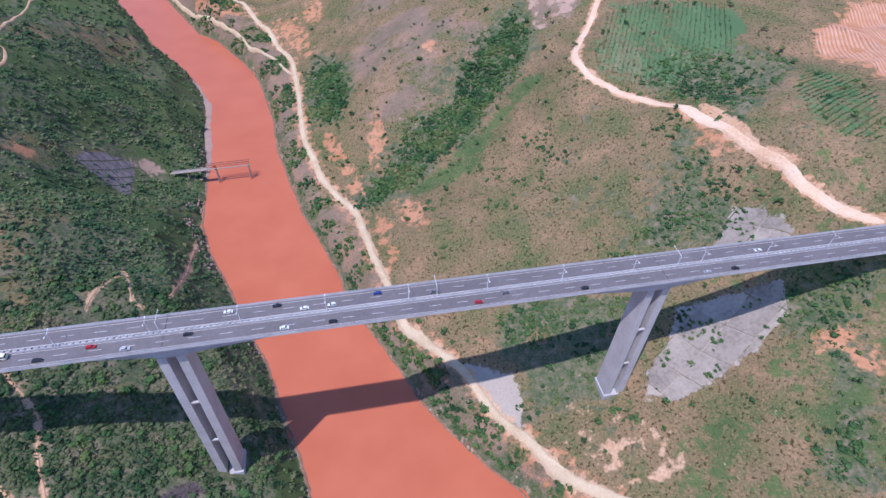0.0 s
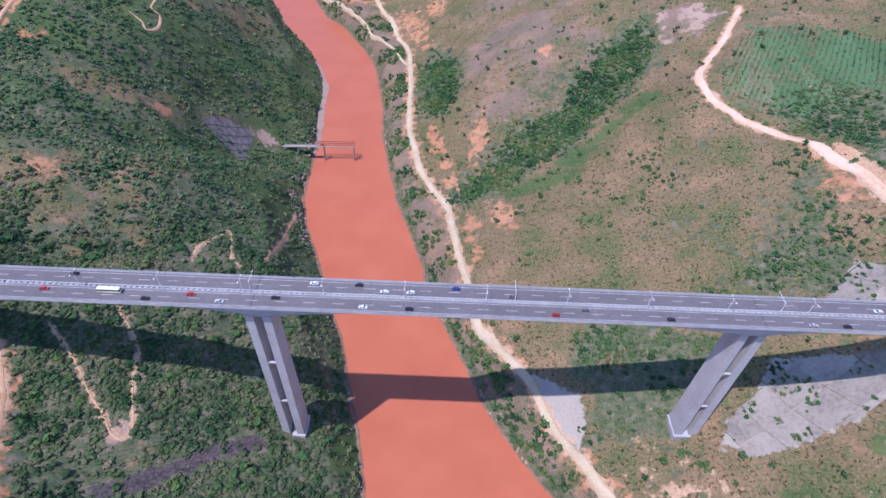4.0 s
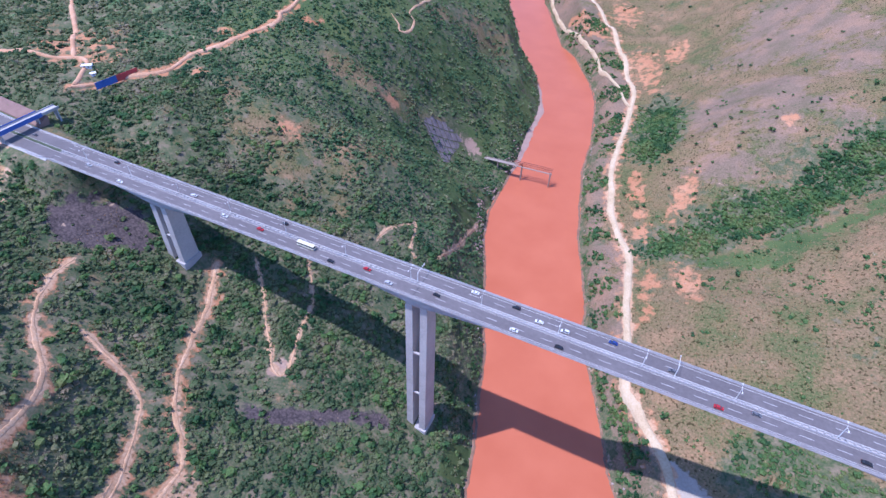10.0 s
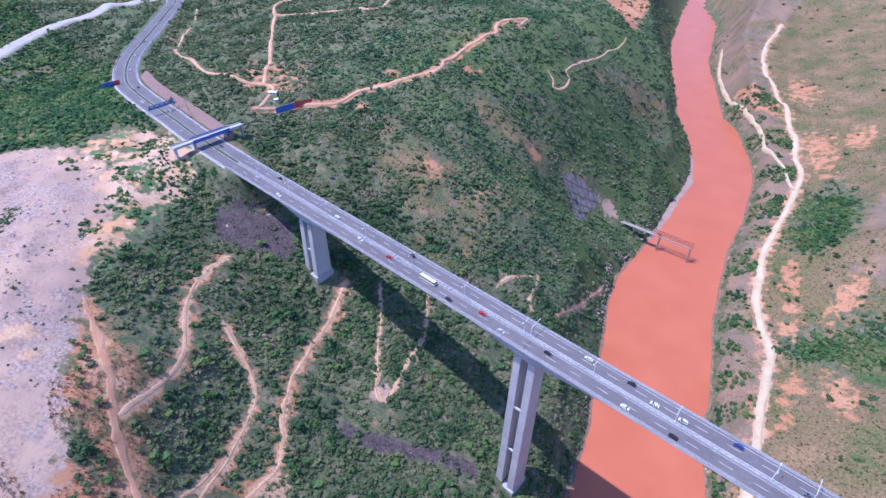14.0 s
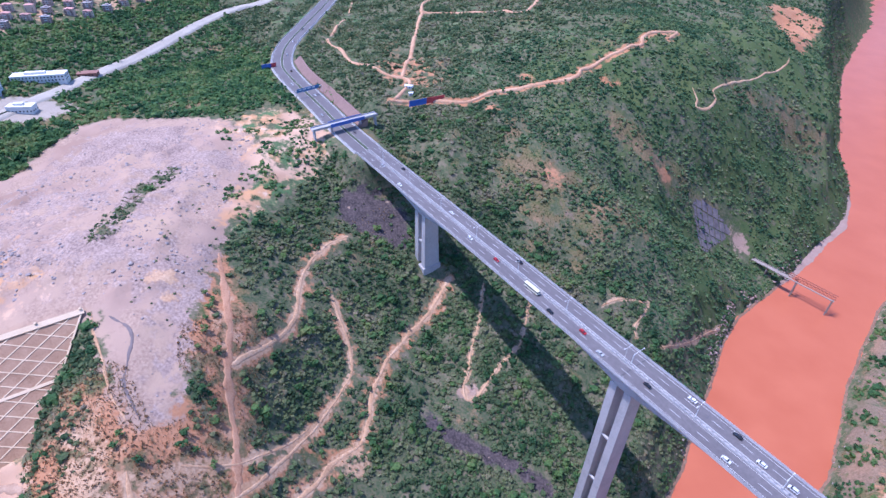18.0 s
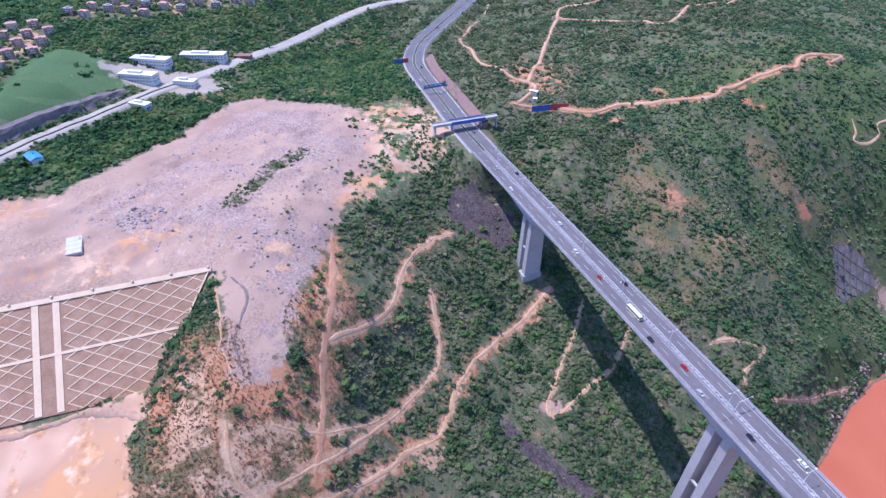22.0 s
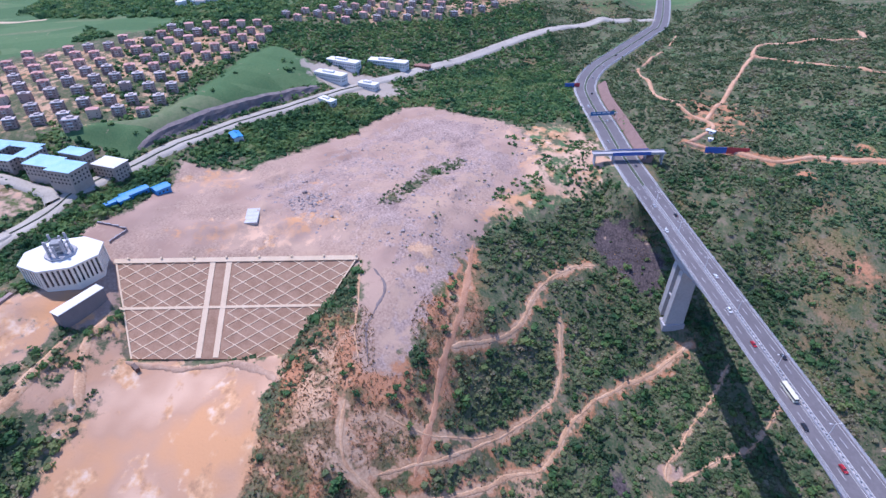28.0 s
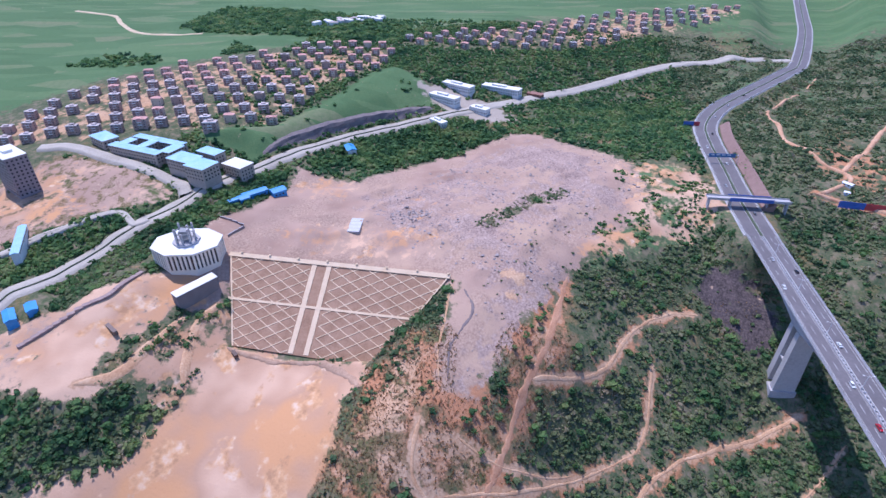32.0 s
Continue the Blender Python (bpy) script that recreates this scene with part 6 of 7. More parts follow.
# ---- bushes, trees and rubble ----
def foliage(name, dark, mid, light, brown):
    m = bpy.data.materials.new(name)
    m.use_nodes = True
    n, l = m.node_tree.nodes, m.node_tree.links
    b = n["Principled BSDF"]
    b.inputs["Roughness"].default_value = 0.75
    b.inputs["Specular IOR Level"].default_value = 0.15
    geo = n.new("ShaderNodeNewGeometry")
    r = ramp(n, ((0.08, dark), (0.42, mid), (0.66, light), (0.88, brown)))
    wide, fine = n.new("ShaderNodeTexNoise"), n.new("ShaderNodeTexNoise")
    for t, s, d_ in ((wide, 26, 6), (fine, 0.9, 3)):
        t.inputs["Scale"].default_value, t.inputs["Detail"].default_value = 1 / s, d_
        l.new(geo.outputs["Position"], t.inputs["Vector"])
    add = n.new("ShaderNodeMath")
    add.operation = "MULTIPLY_ADD"
    add.inputs[1].default_value, add.inputs[2].default_value = 0.30, -0.68
    l.new(geo.outputs["Random Per Island"], add.inputs[0])
    tot = n.new("ShaderNodeMath")
    tot.operation = "MULTIPLY_ADD"
    tot.inputs[1].default_value = 2.05
    l.new(wide.outputs[0], tot.inputs[0])
    l.new(add.outputs[0], tot.inputs[2])
    l.new(tot.outputs[0], r.inputs[0])
    hsv, mr = n.new("ShaderNodeHueSaturation"), n.new("ShaderNodeMapRange")
    mr.inputs[1].default_value, mr.inputs[2].default_value, mr.inputs[3].default_value, mr.inputs[4].default_value = 0.3, 0.7, 0.68, 1.32
    l.new(fine.outputs[0], mr.inputs[0])
    l.new(mr.outputs[0], hsv.inputs["Value"])
    l.new(r.outputs[0], hsv.inputs["Color"])
    l.new(hsv.outputs[0], b.inputs["Base Color"])
    bump = n.new("ShaderNodeBump")
    bump.inputs["Strength"].default_value, bump.inputs["Distance"].default_value = 0.8, 0.5
    l.new(fine.outputs[0], bump.inputs["Height"])
    l.new(bump.outputs[0], b.inputs["Normal"])
    thin, both = n.new("ShaderNodeBsdfTranslucent"), n.new("ShaderNodeMixShader")
    both.inputs[0].default_value = 0.45
    l.new(hsv.outputs[0], thin.inputs[0])
    l.new(b.outputs[0], both.inputs[1])
    l.new(thin.outputs[0], both.inputs[2])
    l.new(both.outputs[0], n["Material Output"].inputs[0])
    return m


def clump(seed, level, squash):
    """One leafy clump: a ball with an uneven outline and a flat foot."""
    r = np.random.RandomState(seed)
    bm = bmesh.new()
    bmesh.ops.create_icosphere(bm, subdivisions=level, radius=1)
    v = np.array([q.co for q in bm.verts])
    fc = np.array([[q.index for q in f_.verts] for f_ in bm.faces])
    bm.free()
    v *= (1 + (r.rand(len(v), 1) - 0.5) * 0.75)
    v[:, :2] *= 0.85 + 0.35 * r.rand(1, 2)
    v[:, 2] = np.maximum(v[:, 2], -0.45) * squash
    return v, fc


ROCKS = [clump(i, 1, 0.8) for i in range(6)]


def leafy(seed, count, size, squash, upright=0.0):
    """One bush: many small leaf sprays set at all angles round an uneven dome."""
    r = np.random.RandomState(seed)
    way_out = r.normal(size=(count, 3))
    way_out /= np.linalg.norm(way_out, axis=1)[:, None]
    way_out[:, 2] = np.abs(way_out[:, 2]) - 0.15
    lobes = r.normal(size=(4, 3)) * (0.42, 0.42, 0.2)
    c = lobes[r.randint(4, size=count)] + way_out * (0.35 + 0.4 * r.rand(count, 1))
    c[:, 2] = np.maximum(c[:, 2] * squash, -0.2)
    face = way_out + r.normal(size=(count, 3)) * 0.55 + (0, 0, 0.25)
    face /= np.linalg.norm(face, axis=1)[:, None]
    u = np.cross(face, r.normal(size=(count, 3)))
    u /= np.linalg.norm(u, axis=1)[:, None]
    if upright:
        u = u * (1 - upright) + np.array((0, 0, 1.0)) * upright
    w = np.cross(face, u)
    s = size * (0.55 + 0.9 * r.rand(count, 1))
    v = np.stack([c - u * s, c - w * s * 0.7 + face * s * 0.12, c + u * s, c + w * s * 0.6 - face * s * 0.12], 1).reshape(-1, 3)
    k = np.arange(count)[:, None] * 4
    return v, np.concatenate([k + (0, 1, 2), k + (0, 2, 3)])




def bush(seed, count, size, squash):
    """A bush with a dense uneven heart under its leaf sprays."""
    v, fc = clump(seed, 1, squash * 0.85)
    w, fw = leafy(seed, count, size, squash)
    fc = fc[v[fc][:, :, 2].max(1) > -0.25]
    return np.r_[v * 0.78, w * 1.15], np.r_[fc, fw + len(v)]


LOW = [bush(40 + i, 11, 0.38, 0.75) for i in range(8)]
GRASS = [leafy(80 + i, 6, 0.58, 0.5, 0.7) for i in range(5)]
FAR = [bush(140 + i, 5, 0.5, 0.72) for i in range(8)]
FINE = [bush(60 + i, 24, 0.36, 0.85) for i in range(6)]


def grow(name, xy, size, models, material, label, sink=0.25, category="bushes", stretch=(0.75, 1.25)):
    """Many clumps as one mesh."""
    r = np.random.RandomState(len(xy))
    n = len(xy)
    z = height(xy[:, 0], xy[:, 1])
    which, turn = r.randint(len(models), size=n), r.rand(n) * 6.283
    tall = stretch[0] + r.rand(n) * (stretch[1] - stretch[0])
    vs, fs, base = [], [], 0
    for k, (v, fc) in enumerate(models):
        i = np.nonzero(which == k)[0]
        if not len(i):
            continue
        c, s = np.cos(turn[i])[:, None], np.sin(turn[i])[:, None]
        sz = size[i][:, None]
        x = (v[None, :, 0] * c - v[None, :, 1] * s) * sz + xy[i, 0][:, None]
        y = (v[None, :, 0] * s + v[None, :, 1] * c) * sz + xy[i, 1][:, None]
        zz = (v[None, :, 2] + sink) * sz * tall[i][:, None] + z[i][:, None]
        vs.append(np.stack([x, y, zz], -1).reshape(-1, 3))
        fs.append((fc[None] + (np.arange(len(i)) * len(v))[:, None, None] + base).reshape(-1, 3))
        base += len(i) * len(v)
    ob = sheet(name, np.concatenate(vs), np.concatenate(fs), material, False)
    return tagged(ob, label, category, kind="stuff")


def scatter(x0, x1, y0, y1, step, seed):
    """Jittered points about step metres apart."""
    r = np.random.RandomState(seed)
    gx, gy = np.meshgrid(np.arange(x0, x1, step), np.arange(y0, y1, step))
    p = np.c_[gx.reshape(-1), gy.reshape(-1)] + (r.rand(gx.size, 2) - 0.5) * step * 1.3
    return p, r.rand(len(p)), r.rand(len(p))


SCRUB_LEAF = foliage("scrub_leaves", (0.054, 0.102, 0.051), (0.122, 0.178, 0.081), (0.210, 0.245, 0.117), (0.34, 0.285, 0.198))
LUSH_LEAF = foliage("lush_leaves", (0.044, 0.105, 0.050), (0.094, 0.188, 0.070), (0.165, 0.262, 0.088), (0.235, 0.27, 0.11))
HILL_LEAF = foliage("hill_leaves", (0.052, 0.116, 0.060), (0.108, 0.188, 0.084), (0.178, 0.252, 0.110), (0.29, 0.28, 0.165))
TRAILS = (LOOP_A, TRAIL_B, TRAIL_C, TRAIL_D, TRACK_E, TRACK_E2)
PATHS = (TRAIL_F, TRAIL_G, TRAIL_I)
WIDE_ROADS = (RED_ROAD, RED_LOOP, RED_CLIMB, RED_UPPER, WHITE_LOOP, UPPER_EAST, RIVER_ROAD, SPUR)


def cleared(x, y):
    """True where roads, water or buildings keep the ground free."""
    free = shore(x, y) < 3
    for p in TRAILS:
        free |= near_line(x, y, p) < 2.6 + 2.0 * grain(x, y, 9)
    for p in PATHS:
        free |= near_line(x, y, p) < 1.6
    for p in WIDE_ROADS:
        free |= near_line(x, y, p) < 4.2
    free |= near_line(x, y, MOTORWAY) < 17
    free |= near_line(x, y, TOWN_ROAD) < 9
    free |= (np.abs(y - 187) < 11) & (np.minimum.reduce([np.abs(x - p) for p in PIERS]) < 10)
    free |= (x < -398) & (x > -470) & (np.abs(y - 190) < 21)
    return free


def density(x, y):
    """How thickly the scrub stands."""
    c = covers(x, y)
    east = x > np.interp(y, BANK_Y, BANK_EAST)
    wave = grain(x, y, 30) * 0.6 + grain(x, y, 11) * 0.4
    gully = np.maximum.reduce([soft(x, y, GULLY, 25), soft(x, y, GULLY_2, 20), soft(x, y, GREEN_E, 25) * 0.8, soft(x, y, GREEN_E2, 25) * 0.75, soft(x, y, GREEN_E3, 15) * 0.8, soft(x, y, GREEN_E4, 20) * 0.9, soft(x, y, GREEN_E5, 20) * 0.7, soft(x, y, SHRUBS_PIER, 14) * 0.6, soft(x, y, RIVERROW, 6) * 0.9, soft(x, y, FLANK, 16) * 0.25])
    hollow = np.clip((-x - 410) / 30, 0, 1) * np.clip((230 - y) / 30, 0, 1)
    ravine = np.exp(-(np.minimum.reduce([near_line(x, y, q) for q in RAVINES]) / 20) ** 2)
    d_w = np.clip(0.98 + 0.3 * hollow + 0.35 * ((x < -480) & (y > 215)) + 0.6 * ravine + (wave - 0.5) * 2.4 - 0.6 * c["dry"] - 0.9 * np.clip(grain(x, y, 8) - 0.66, 0, 1), 0.1, 1)
    bank = np.clip(1 - np.abs(shore(x, y) - 14) / 16, 0, 1) * 0.35
    d_e = np.clip((wave - 0.66) * 1.6 + gully * 1.2 + bank, 0.008, 0.95)
    d_ = np.where(east, d_e, d_w)
    for k, w in (("spoil", 1), ("pit", 1), ("shotcrete", 0.9), ("rock", 0.92), ("red", 0.75), ("crops", 0.7), ("grass", 0.75), ("mauve", 0.6)):
        cut = np.clip(c[k] * 2.2 - 0.5, 0, 1) * (np.where(east, w, 0.35) if k == "grass" else w)
        if k in ("crops", "grass"):
            cut = cut * (1 - gully)
        d_ = d_ * (1 - cut)
    ridge = np.clip((inside(x, y, RIDGE) + 9) / 14 + 0.5, 0, 1)
    d_ = d_ * (1 - ridge * 0.95 * (grain(x, y, 17, 0.6) < 0.68))
    for zone, k in ((SLOPEVEG, 0.2), (WEDGE, 0.95), (BANKVEG, 0.6), (GROVE, 0.9), (GROVE_2, 0.85), (AVENUE, 0.8)):
        d_ = np.maximum(d_, soft(x, y, zone, 8) * k)
    d_ = np.where(inside(x, y, DUMP) > -2, d_ * 0.06, d_)
    d_ = np.where((np.hypot(x + 212, y - 549) < 15) | (inside(x, y, LOT) > 4) | (inside(x, y, [(-256, 498), (-247, 533), (-219, 548), (-214, 482)]) > 0), d_ * 0.08, d_)
    d_ = d_ * (1 - 0.88 * np.clip((inside(x, y, KNOLL) + 16) / 20 + 0.5, 0, 1))
    d_ = d_ * (1 - 0.75 * (blot(x, y, -655, -72, 62, 24, 62) > 0.5))
    d_ = np.where(inside(x, y, BARE) > 0, d_ * 0.03, d_)
    d_ = np.where(inside(x, y, TRACKZONE) > 0, d_ * (0.75 * (grain(x, y, 13) > 0.5)), d_)
    on = inside(x, y, [p[:2] for p in (SLOPE_TL, SLOPE_TR, SLOPE_BR, SLOPE_BL)]) > -3
    d_ = np.where(on | cleared(x, y) | False, 0, d_)
    town = (inside(x, y, VILLAGE) > 0) | (inside(x, y, VILLAGE_2) > 0)
    d_ = np.where(town, 0.22, d_)
    d_ = np.where(inside(x, y, CUT) > 2, d_ * 0.12, d_)
    return d_


def planted(x0, x1, y0, y1, step, seed, keep=None):
    p, a, c = scatter(x0, x1, y0, y1, step, seed)
    if keep is not None:
        q = keep(p[:, 0], p[:, 1])
        p, a, c = p[q], a[q], c[q]
    q = a < density(p[:, 0], p[:, 1])
    return p[q], c[q]


p, c = planted(-420, -20, -300, 330, 2.4, 1, lambda x, y: x < np.interp(y, BANK_Y, BANK_WEST))
grow("scrub", p, 0.8 + 2.2 * c ** 2.5, LOW, SCRUB_LEAF, "dense green scrub covering the near hillside")
p, c = planted(-420, -20, -300, 330, 4.3, 42, lambda x, y: x < np.interp(y, BANK_Y, BANK_WEST))
grow("undergrowth", p, 0.55 + 0.6 * c, GRASS, SCRUB_LEAF, "low olive-green undergrowth between the bushes", 0.2, "undergrowth", (0.6, 1.1))
p, c = planted(-420, -20, -300, 330, 6.5, 41, lambda x, y: x < np.interp(y, BANK_Y, BANK_WEST))
q = c > 0.35
grow("scrub", p[q], 1.4 + 2.6 * c[q] ** 3, FINE, LUSH_LEAF, "taller green bushes among the hillside scrub")
p, c = planted(-480, -60, 330, 700, 2.85, 2, lambda x, y: x < np.interp(y, BANK_Y, BANK_WEST))
grow("scrub", p, 0.9 + 2.3 * c ** 2.5, FAR, HILL_LEAF, "dense green scrub on the far hillside")
p, c = planted(-480, -420, 215, 330, 2.8, 33)
grow("scrub", p, 1.0 + 1.9 * c ** 2.5, LOW, SCRUB_LEAF, "green scrub beside the red dirt road")
p, c = planted(-1000, -480, 215, 700, 4.3, 3)
grow("scrub", p, 1.7 + 2.1 * c ** 2, FAR, SCRUB_LEAF, "green scrub on the upland beyond the motorway")
p, c = planted(-900, -60, 700, 1500, 6.0, 4, lambda x, y: x < np.interp(y, BANK_Y, BANK_WEST))
grow("scrub", p, 1.8 + 2.4 * c ** 2, FAR, HILL_LEAF, "green scrub on the far valley side")
p, c = planted(-70, 430, 60, 760, 2.9, 5, lambda x, y: x > np.interp(y, BANK_Y, BANK_EAST))
grow("scrub", p, 0.9 + 2.0 * c ** 2, LOW, LUSH_LEAF, "scattered green bushes on the dry eastern hillside")
p, c = planted(-20, 430, 280, 760, 4.0, 51, lambda x, y: np.maximum(soft(x, y, GULLY, 34), soft(x, y, GULLY_2, 24)) + 0.9 * (grain(x, y, 22) - 0.5) > 0.5)
grow("woodland", p, 1.8 + 2.2 * c ** 2, FINE, LUSH_LEAF, "dense green trees filling a gully of the eastern hills", category="trees")
p, a, c = scatter(-30, 250, 60, 330, 3.2, 52)
s_ = shore(p[:, 0], p[:, 1])
q = (p[:, 0] > np.interp(p[:, 1], BANK_Y, BANK_EAST)) & (s_ > 4) & (s_ < 16) & (a < 0.9 * (grain(p[:, 0], p[:, 1], 14) > 0.42)) & ~cleared(p[:, 0], p[:, 1])
grow("scrub", p[q], 1.3 + 1.6 * c[q], FINE, LUSH_LEAF, "bright green bushes along the river bank")
p, a, c = scatter(-260, 140, 120, 1050, 4.2, 56)
road_y, road_x = np.array(RIVER_ROAD, float)[::-1].T[::-1]
s_ = shore(p[:, 0], p[:, 1])
q = (p[:, 0] > np.interp(p[:, 1], BANK_Y, BANK_EAST)) & (s_ > 4) & (p[:, 0] < np.interp(p[:, 1], road_y, road_x) - 5) & (a < 0.85 * (grain(p[:, 0], p[:, 1], 19) > 0.57))
grow("scrub", p[q], 1.4 + 2.4 * c[q] ** 2, FINE, LUSH_LEAF, "round green bushes between the river and the gravel road")
p, a, c = scatter(200, 420, 60, 330, 3.0, 53)
q = (np.maximum(inside(p[:, 0], p[:, 1], STONE_2), inside(p[:, 0], p[:, 1], STONE_1)) > 0) & (a < 0.55 * (grain(p[:, 0], p[:, 1], 10) > 0.66))
grow("scrub", p[q], 1.0 + 1.0 * c[q], FINE, LUSH_LEAF, "bushes growing out of the concrete slope")
p, a, c = scatter(-480, -250, 60, 230, 3.4, 54)
q = (inside(p[:, 0], p[:, 1], KNOLL) > -14) & (a < 0.6 * (grain(p[:, 0], p[:, 1], 16) > 0.55)) & ~cleared(p[:, 0], p[:, 1])
grow("scrub", p[q], 1.2 + 1.6 * c[q] ** 2, LOW, LUSH_LEAF, "fresh green bushes on the knoll beside the spoil")
p, c = planted(-420, 500, 760, 1500, 6.5, 6, lambda x, y: x > np.interp(y, BANK_Y, BANK_EAST))
grow("scrub", p, 2.0 + 2.4 * c ** 2, LOW, SCRUB_LEAF, "scattered bushes on the distant eastern hills")
p, c = planted(-1000, -420, -330, 215, 4.5, 7)
grow("woodland", p, 2.1 + 2.4 * c ** 2, FAR, LUSH_LEAF, "dark green trees in the hollow below the town", category="trees")
p, c = planted(-420, -250, -420, -190, 3.4, 8)
grow("woodland", p, 1.5 + 1.8 * c ** 2, LOW, LUSH_LEAF, "leafy trees along the town road", category="trees")
p, a, c = scatter(-600, -215, -120, 130, 2.6, 55)
g_ = near_line(p[:, 0], p[:, 1], GREEN_STREAK)
q = (g_ < 3 + 8 * grain(p[:, 0], p[:, 1], 12)) & (a < 0.75)
q |= (inside(p[:, 0], p[:, 1], [(-330, -30), (-370, 20), (-420, 70), (-380, 90), (-300, 30), (-250, 0)]) > 0) & (a < 0.05)
grow("scrub", p[q], 0.6 + 1.0 * c[q] ** 2, LOW, SCRUB_LEAF, "low olive-green bushes in a streak across the spoil")
for zone, step, big in ((GROVE, 7.0, 3.0), (AVENUE, 5.5, 2.4), (GROVE_2, 6.0, 2.0), (WEDGE, 6.0, 1.8)):
    o = np.array(zone, float)
    p, a, c = scatter(o[:, 0].min(), o[:, 0].max(), o[:, 1].min(), o[:, 1].max(), step, 32)
    q = (inside(p[:, 0], p[:, 1], zone) > 0) & (a < 0.8) & ~cleared(p[:, 0], p[:, 1]) & (np.hypot(p[:, 0] + 640, p[:, 1] + 75) > 35)
    grow("woodland", p[q], big + 2.2 * c[q], FINE, LUSH_LEAF, "broad dark green tree crowns beside the town road", category="trees", stretch=(0.9, 1.3))
for zone, step in ((FIELDWOOD, 7.0), (FIELDWOOD_2, 6.0), (FIELDWOOD_3, 9.0)):
    o = np.array(zone, float)
    p, a, c = scatter(o[:, 0].min(), o[:, 0].max(), o[:, 1].min(), o[:, 1].max(), step, 31)
    q = (inside(p[:, 0], p[:, 1], zone) > 0) & (a < 0.35 + grain(p[:, 0], p[:, 1], 60))
    grow("woodland", p[q], step * (0.45 + 0.4 * c[q]), LOW, LUSH_LEAF, "dark grove of trees among distant fields", category="trees")
r = np.random.RandomState(3)
p, a, c = scatter(-600, -215, -120, 130, 3.0, 9)
q = (inside(p[:, 0], p[:, 1], DUMP) > 3) & (a < 0.025 + 0.5 * soft(p[:, 0], p[:, 1], RUBBLE_Z, 20) * (grain(p[:, 0], p[:, 1], 24) > 0.6))
RUBBLE = surface("grey_rubble", ((0.19, 0.155, 0.15), (0.31, 0.255, 0.24), (0.43, 0.365, 0.34)), 3, 0.95, 0.4, 0.7)
grow("rubble", p[q], 0.35 + 1.2 * c[q] ** 4, ROCKS, RUBBLE, "grey broken rock strewn over the spoil heap", 0.15, "rubble", (0.4, 0.8))
p, a, c = scatter(-400, -355, -115, -50, 1.8, 11)
q = a < 0.7 * (blot(p[:, 0], p[:, 1], -379, -84, 11, 17) > 0.45)
grow("rubble", p[q], 0.4 + 1.3 * c[q] ** 2, ROCKS, RUBBLE, "heap of broken purple-grey rock on the spoil", 0.15, "rubble", (0.5, 1.0))
p, a, c = scatter(-300, 330, 100, 900, 4.0, 10)
s_ = shore(p[:, 0], p[:, 1])
q = (s_ > 0.5) & (s_ < 7) & (a < 0.3)
grow("bank_stones", p[q], 0.4 + 0.9 * c[q] ** 2, ROCKS, RUBBLE, "pale stones along the river's edge", 0.15, "stones", (0.4, 0.8))


MUD = surface("wet_bank_mud", ((0.13, 0.07, 0.045), (0.22, 0.125, 0.08), (0.33, 0.20, 0.135)), 5, 0.8, 0.4, 0.8)
for line, s in ((BANK_WEST, -1), (BANK_EAST, 1)):
    yy = np.arange(-300, 1500, 2.5)
    n = len(yy)
    edge_ = np.interp(yy, BANK_Y, line) + s * (1.2 * wander(n, 71 + s) + 0.9 * (np.random.RandomState(8 + s).rand(n) - 0.5))
    xx = edge_[:, None] + s * np.array((-1.8, -0.4, 0.8, 2.6))[None]
    zz = height(xx, np.repeat(yy[:, None], 4, 1))
    zz = np.stack([0 * yy - 0.5, 0 * yy + 0.05, np.maximum(zz[:, 2], 0.5) + 0.15, zz[:, 3] - 0.3], 1)
    v = np.c_[xx.reshape(-1), np.repeat(yy, 4), zz.reshape(-1)]
    i = (np.arange(n - 1)[:, None] * 4 + np.arange(3)[None]).reshape(-1)
    fc = np.c_[i, i + 1, i + 5, i + 4]
    tagged(sheet("bank_mud", v, fc if s > 0 else fc[:, ::-1], MUD), "strip of wet brown mud along the river's edge", "river bank", kind="structure")

yy = np.arange(565, 830, 3.0)
swell = np.sin(np.linspace(0, math.pi, len(yy))) ** 0.7 * (6 + 3 * wander(len(yy), 77))
xx = np.interp(yy, BANK_Y, BANK_WEST)[:, None] + np.stack([0 * yy - 4, swell * 0.5, swell], 1)
zz = np.stack([0 * yy + 1.2, 0 * yy + 0.45, 0 * yy - 0.25], 1)
i = (np.arange(len(yy) - 1)[:, None] * 3 + np.arange(2)[None]).reshape(-1)
tagged(sheet("gravel_bar", np.c_[xx.reshape(-1), np.repeat(yy, 3), zz.reshape(-1)], np.c_[i, i + 1, i + 4, i + 3], surface("pale_shoal", ((0.29, 0.185, 0.15), (0.40, 0.285, 0.24)), 7, 0.8, 0.3, 1.2)),
       "pale gravel bar along the foot of the river bank", "gravel bar", kind="structure")
p, a, c = scatter(-260, -120, 380, 640, 2.4, 61)
s_ = shore(p[:, 0], p[:, 1])
q = (p[:, 0] < np.interp(p[:, 1], BANK_Y, BANK_WEST)) & (s_ > 0) & (s_ < 13) & (a < 0.8 * (grain(p[:, 0], p[:, 1], 18) > 0.42))
grow("bank_boulders", p[q], 0.6 + 1.3 * c[q] ** 2, ROCKS, surface("reddish_boulders", ((0.20, 0.13, 0.115), (0.33, 0.23, 0.20), (0.44, 0.33, 0.29)), 3, 0.95, 0.4, 0.7), "reddish-grey boulders piled along the river bank", 0.15, "boulders", (0.5, 0.9))

